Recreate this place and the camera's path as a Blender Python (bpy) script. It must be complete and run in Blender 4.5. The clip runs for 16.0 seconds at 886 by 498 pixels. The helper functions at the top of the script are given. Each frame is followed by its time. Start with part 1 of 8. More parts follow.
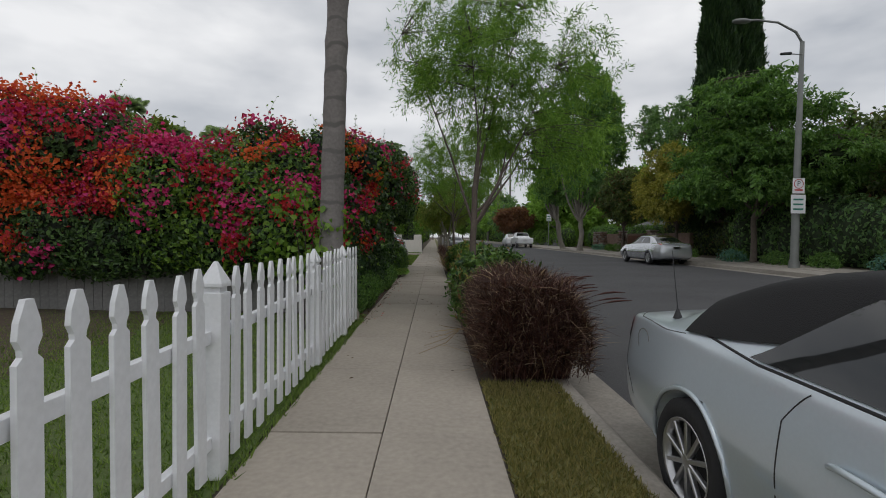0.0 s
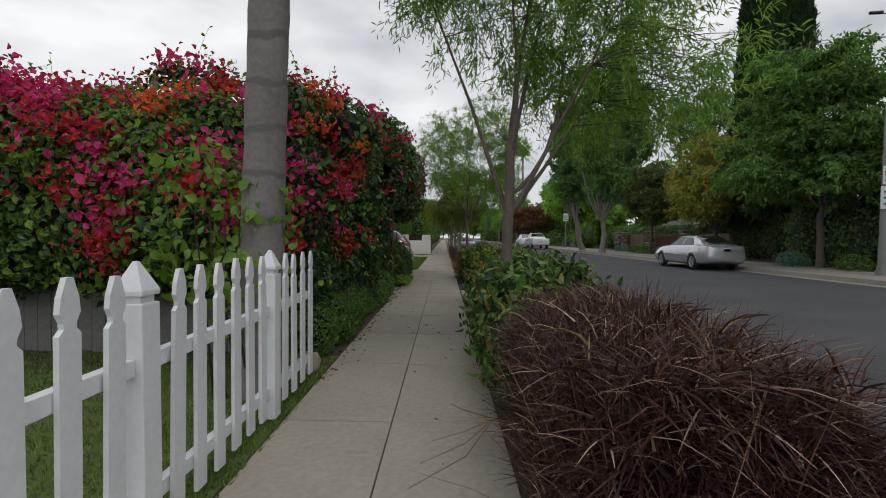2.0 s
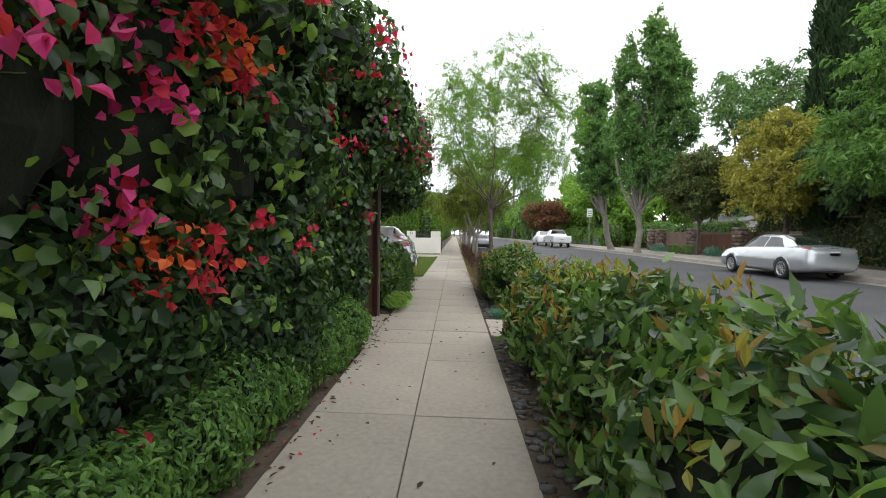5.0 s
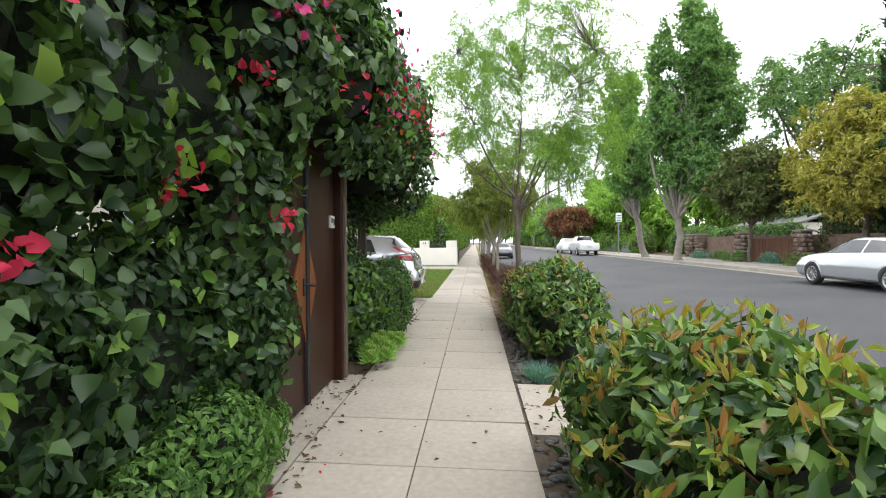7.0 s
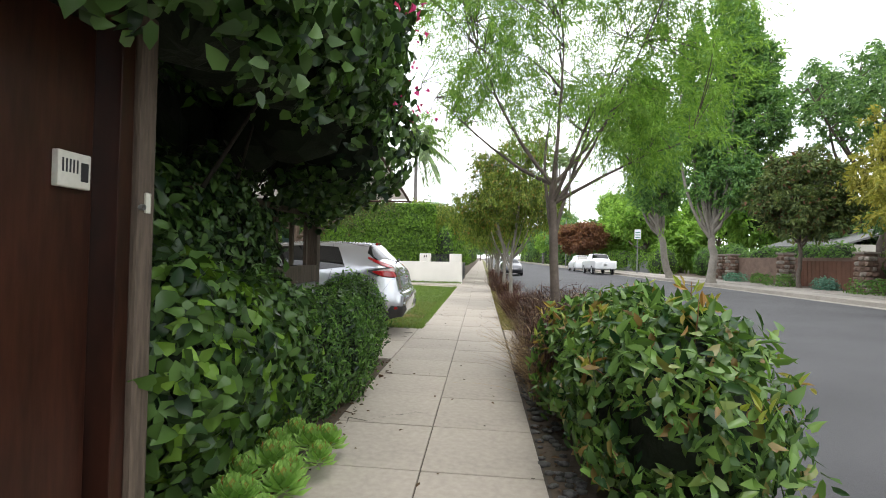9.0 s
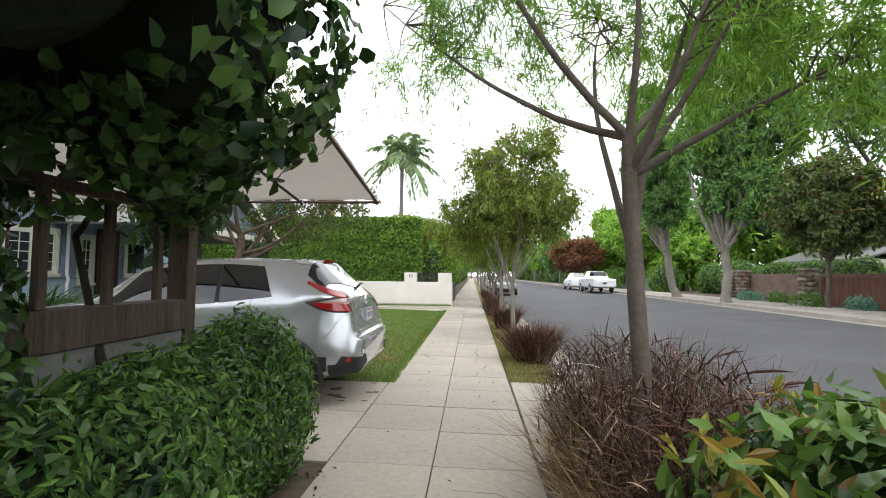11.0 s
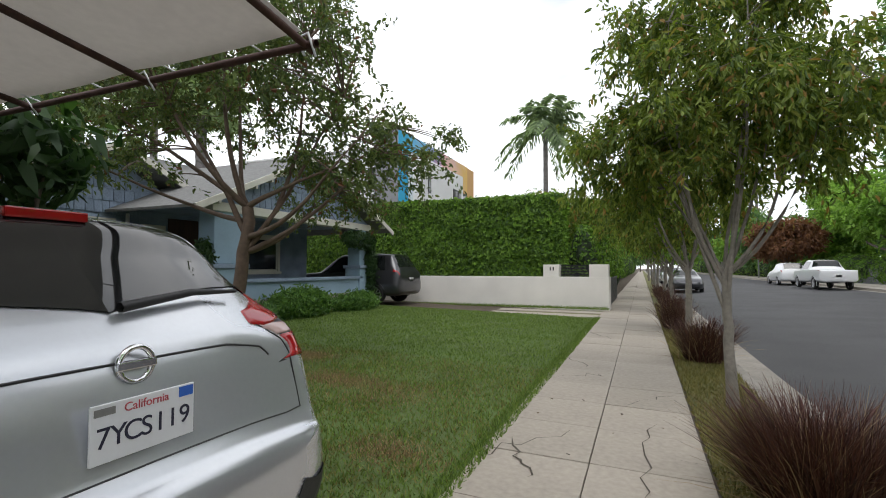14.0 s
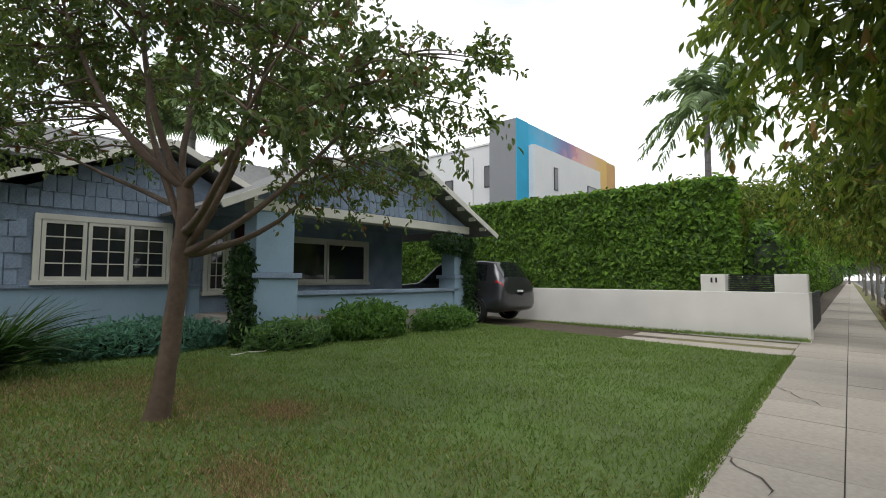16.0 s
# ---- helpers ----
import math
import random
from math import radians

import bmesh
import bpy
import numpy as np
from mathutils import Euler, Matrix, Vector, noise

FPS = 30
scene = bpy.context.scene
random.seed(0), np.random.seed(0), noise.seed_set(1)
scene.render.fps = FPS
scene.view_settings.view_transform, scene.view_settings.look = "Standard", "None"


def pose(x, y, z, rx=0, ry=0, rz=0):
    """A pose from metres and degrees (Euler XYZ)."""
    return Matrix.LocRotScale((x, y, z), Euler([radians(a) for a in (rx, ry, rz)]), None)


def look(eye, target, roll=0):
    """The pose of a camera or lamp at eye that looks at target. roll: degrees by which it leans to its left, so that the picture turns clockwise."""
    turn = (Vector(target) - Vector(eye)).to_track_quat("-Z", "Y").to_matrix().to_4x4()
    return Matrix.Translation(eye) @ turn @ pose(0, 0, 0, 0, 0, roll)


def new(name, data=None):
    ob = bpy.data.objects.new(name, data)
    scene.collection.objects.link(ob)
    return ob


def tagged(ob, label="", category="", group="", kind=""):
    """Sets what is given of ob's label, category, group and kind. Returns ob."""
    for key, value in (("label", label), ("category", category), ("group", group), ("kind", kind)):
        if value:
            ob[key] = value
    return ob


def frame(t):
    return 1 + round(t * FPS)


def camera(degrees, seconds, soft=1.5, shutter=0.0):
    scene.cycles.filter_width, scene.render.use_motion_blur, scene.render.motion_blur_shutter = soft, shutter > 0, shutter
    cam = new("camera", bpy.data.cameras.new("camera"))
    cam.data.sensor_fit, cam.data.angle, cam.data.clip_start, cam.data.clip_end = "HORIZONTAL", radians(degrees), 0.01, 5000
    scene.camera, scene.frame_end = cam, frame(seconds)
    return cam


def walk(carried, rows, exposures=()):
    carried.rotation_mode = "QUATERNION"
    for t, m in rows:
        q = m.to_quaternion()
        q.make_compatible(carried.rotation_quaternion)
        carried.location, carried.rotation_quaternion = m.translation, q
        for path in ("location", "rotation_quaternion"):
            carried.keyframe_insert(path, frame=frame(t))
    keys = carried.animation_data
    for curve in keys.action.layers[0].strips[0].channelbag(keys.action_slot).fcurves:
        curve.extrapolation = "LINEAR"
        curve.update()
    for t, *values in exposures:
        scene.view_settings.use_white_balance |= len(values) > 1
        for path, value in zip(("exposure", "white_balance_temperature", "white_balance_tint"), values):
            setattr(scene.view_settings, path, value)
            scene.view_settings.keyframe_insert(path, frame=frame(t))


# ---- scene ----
cam = camera(86.1, 16.0, soft=1.0)
PATH = [
    (0, (0.346, -0.421, 1.354), (0.385, 1.578, 1.302), 0.3),
    (0.5, (0.354, 0.304, 1.377), (0.372, 2.304, 1.331), 0.5),
    (1, (0.398, 1.072, 1.386), (0.41, 3.071, 1.331), 0.4),
    (1.5, (0.366, 1.79, 1.395), (0.37, 3.79, 1.336), 0.4),
    (2, (0.366, 2.57, 1.328), (0.362, 4.569, 1.279), 0.4),
    (2.5, (0.318, 3.361, 1.388), (0.298, 5.36, 1.349), -0.2),
    (3, (0.32, 4.156, 1.427), (0.3, 6.155, 1.388), -0.1),
    (3.5, (0.306, 4.95, 1.367), (0.291, 6.95, 1.325), 0.7),
    (5.8, (0.284, 8.21, 1.409), (0.194, 10.207, 1.337), -0.4),
    (6, (0.31, 8.504, 1.416), (0.213, 10.501, 1.356), -0.8),
    (6.5, (0.372, 9.258, 1.401), (0.264, 11.254, 1.338), -0.6),
    (7, (0.384, 10.022, 1.415), (0.251, 12.018, 1.386), -0.3),
    (7.5, (0.429, 10.757, 1.392), (0.311, 12.753, 1.38), -0.4),
    (8, (0.428, 11.601, 1.345), (0.306, 13.597, 1.363), -0.2),
    (8.5, (0.402, 12.416, 1.355), (0.249, 14.41, 1.383), 0.7),
    (9, (0.36, 13.14, 1.355), (0.198, 15.133, 1.387), 1.2),
    (11.3, (0.279, 16.153, 1.429), (0.176, 18.147, 1.542), 0.4),
    (11.5, (0.306, 16.45, 1.44), (0.261, 18.447, 1.552), 0.5),
    (12, (0.389, 17.297, 1.414), (0.423, 19.295, 1.502), -0.3),
    (12.5, (0.411, 18.116, 1.409), (0.448, 20.114, 1.489), -0.5),
    (13, (0.364, 18.894, 1.393), (0.178, 20.884, 1.464), -1.0),
    (13.5, (0.357, 19.716, 1.396), (-0.115, 21.658, 1.472), -0.9),
    (14, (0.363, 20.498, 1.376), (-0.408, 22.342, 1.457), -0.0),
    (14.5, (0.344, 21.322, 1.372), (-0.684, 23.034, 1.471), 0.0),
    (15, (0.298, 22.109, 1.399), (-0.881, 23.721, 1.514), 0.2),
    (15.5, (0.201, 22.923, 1.389), (-1.068, 24.464, 1.514), 0.2),
    (16, (0.076, 23.661, 1.387), (-1.222, 25.177, 1.509), 0.2),
]
walk(cam, [(t, look(eye, target, roll)) for t, eye, target, roll in PATH],
     exposures=[(0.0, -1.05), (2.0, -0.9), (3.5, -0.35), (5.8, 0.75), (7.0, 1.0), (8.5, 0.85), (11.5, 0.7), (13.0, 0.2), (14.0, -0.05), (16.0, -0.05)])

# ---- sky and light: an overcast day ----
world = bpy.data.worlds.new("overcast_sky")
scene.world = world
world.use_nodes = True
wn, wl = world.node_tree.nodes, world.node_tree.links
sky = wn.new("ShaderNodeTexSky")
sky.sky_type = 'NISHITA'
sky.sun_disc = False
sky.sun_elevation, sky.sun_rotation = radians(58), radians(200)
coord = wn.new("ShaderNodeTexCoord")
wmap = wn.new("ShaderNodeMapping")
wmap.inputs["Scale"].default_value = (1.0, 1.0, 2.6)
clouds = wn.new("ShaderNodeTexNoise")
clouds.inputs["Scale"].default_value, clouds.inputs["Detail"].default_value = 2.6, 6.0
cramp = wn.new("ShaderNodeValToRGB")
cramp.color_ramp.elements[0].position, cramp.color_ramp.elements[0].color = 0.30, (9.4, 10.0, 11.0, 1)
cramp.color_ramp.elements[1].position, cramp.color_ramp.elements[1].color = 0.66, (19.5, 19.6, 19.9, 1)
wmix = wn.new("ShaderNodeMixRGB")
wmix.inputs[0].default_value = 0.9
wl.new(coord.outputs["Generated"], wmap.inputs[0])
wl.new(wmap.outputs[0], clouds.inputs[0])
wl.new(clouds.outputs[0], cramp.inputs[0])
wl.new(sky.outputs[0], wmix.inputs[1])
wl.new(cramp.outputs[0], wmix.inputs[2])
wl.new(wmix.outputs[0], wn["Background"].inputs[0])
wn["Background"].inputs[1].default_value = 0.1
sun = new("sun", bpy.data.lights.new("sun", 'SUN'))
sun.data.energy, sun.data.angle, sun.data.color = 0.8, radians(25), (1.0, 0.97, 0.92)
sun.matrix_world = look((4, -10, 22), (0, 0, 0))

# ---- materials ----
def nodes_of(m):
    m.use_nodes = True
    return m.node_tree.nodes, m.node_tree.links, m.node_tree.nodes["Principled BSDF"]


def paint(name, color, rough=0.6, metal=0.0, vary=0.25, scale=6.0, bump=0.15, fine=60.0, spec=0.5, coat=0.0, dirt=None, stretch=None):
    """Base colour with large stains and a fine grain, relief from the grain."""
    m = bpy.data.materials.new(name)
    n, l, b = nodes_of(m)
    tc = n.new("ShaderNodeTexCoord")
    a, f = n.new("ShaderNodeTexNoise"), n.new("ShaderNodeTexNoise")
    a.inputs["Scale"].default_value, a.inputs["Detail"].default_value = scale, 6
    f.inputs["Scale"].default_value, f.inputs["Detail"].default_value = fine, 4
    mp = n.new("ShaderNodeMapping")
    mp.inputs["Scale"].default_value = stretch or (1, 1, 1)
    l.new(tc.outputs["Object"], mp.inputs[0])
    for t in (a, f):
        l.new(mp.outputs[0], t.inputs[0])
    info = n.new("ShaderNodeObjectInfo")
    add = n.new("ShaderNodeMath"); add.operation = 'ADD'
    l.new(a.outputs[0], add.inputs[0]); l.new(f.outputs[0], add.inputs[1])
    add2 = n.new("ShaderNodeMath"); add2.operation = 'MULTIPLY_ADD'
    l.new(info.outputs["Random"], add2.inputs[0]); add2.inputs[1].default_value = 0.2; l.new(add.outputs[0], add2.inputs[2])
    r = n.new("ShaderNodeMapRange")
    r.inputs[1].default_value, r.inputs[2].default_value = 0.75, 1.6
    l.new(add2.outputs[0], r.inputs[0])
    mix = n.new("ShaderNodeMixRGB")
    d = dirt or tuple(c * (1 - vary) for c in color)
    k = 1 + vary * 0.45
    mix.inputs[1].default_value = (*d, 1)
    mix.inputs[2].default_value = (*[min(1, c * k) for c in color], 1)
    l.new(r.outputs[0], mix.inputs[0])
    l.new(mix.outputs[0], b.inputs["Base Color"])
    b.inputs["Roughness"].default_value, b.inputs["Metallic"].default_value = rough, metal
    b.inputs["Specular IOR Level"].default_value = spec
    b.inputs["Coat Weight"].default_value = coat
    if bump:
        bp = n.new("ShaderNodeBump")
        bp.inputs["Strength"].default_value, bp.inputs["Distance"].default_value = bump, 0.01
        l.new(f.outputs[0], bp.inputs["Height"])
        l.new(bp.outputs[0], b.inputs["Normal"])
    return m


def leafy(name, dark, light, rough=0.45, through_light=0.35, third=None):
    """Leaves: every leaf its own shade, some light passes through."""
    if light[1] > light[0]:
        dark, light = (tuple(c * k for c, k in zip(v, (1.3, 1.5, 1.35))) for v in (dark, light))
    m = bpy.data.materials.new(name)
    n, l, b = nodes_of(m)
    g = n.new("ShaderNodeNewGeometry")
    ramp = n.new("ShaderNodeValToRGB")
    e = ramp.color_ramp.elements
    e[0].color, e[1].color = (*dark, 1), (*light, 1)
    if third:
        x = e.new(0.9); x.color = (*light, 1)
        e[-1].color = (*third, 1)
        e[-1].position = 0.97
    l.new(g.outputs["Random Per Island"], ramp.inputs[0])
    l.new(ramp.outputs[0], b.inputs["Base Color"])
    b.inputs["Roughness"].default_value = rough
    b.inputs["Specular IOR Level"].default_value = 0.35
    t = n.new("ShaderNodeBsdfTranslucent")
    br = n.new("ShaderNodeMixRGB"); br.blend_type = 'MULTIPLY'; br.inputs[0].default_value = 1
    br.inputs[2].default_value = (1.3, 1.4, 0.7, 1)
    l.new(ramp.outputs[0], br.inputs[1]); l.new(br.outputs[0], t.inputs[0])
    mx = n.new("ShaderNodeMixShader"); mx.inputs[0].default_value = through_light
    l.new(b.outputs[0], mx.inputs[1]); l.new(t.outputs[0], mx.inputs[2])
    l.new(mx.outputs[0], n["Material Output"].inputs[0])
    return m


def glassy(name, color, rough=0.03, alpha=1.0):
    m = bpy.data.materials.new(name)
    n, l, b = nodes_of(m)
    b.inputs["Base Color"].default_value = (*color, 1)
    b.inputs["Roughness"].default_value = rough
    b.inputs["Specular IOR Level"].default_value = 0.6
    b.inputs["Coat Weight"].default_value = 0.3
    b.inputs["Coat Roughness"].default_value = 0.02
    return m


def ringed_bark(name, color, ring=(0.13, 0.122, 0.115)):
    """Palm bark: pale grey with dark horizontal leaf scars and cracks."""
    m = paint(name, color, 0.9, vary=0.35, scale=3, bump=0.5, fine=25)
    n, l, b = nodes_of(m)
    w = n.new("ShaderNodeTexWave"); w.bands_direction = 'Z'
    w.inputs["Scale"].default_value, w.inputs["Distortion"].default_value, w.inputs["Detail"].default_value = 0.85, 3.5, 5
    w.inputs["Detail Scale"].default_value = 2.0
    tc = n.new("ShaderNodeTexCoord"); l.new(tc.outputs["Object"], w.inputs[0])
    r = n.new("ShaderNodeValToRGB")
    r.color_ramp.elements[0].position, r.color_ramp.elements[1].position = 0.02, 0.1
    l.new(w.outputs[1], r.inputs[0])
    mix = n.new("ShaderNodeMixRGB"); mix.inputs[1].default_value = (*ring, 1)
    old = b.inputs["Base Color"].links[0].from_socket
    l.new(r.outputs[0], mix.inputs[0]); l.new(old, mix.inputs[2]); l.new(mix.outputs[0], b.inputs["Base Color"])
    return m


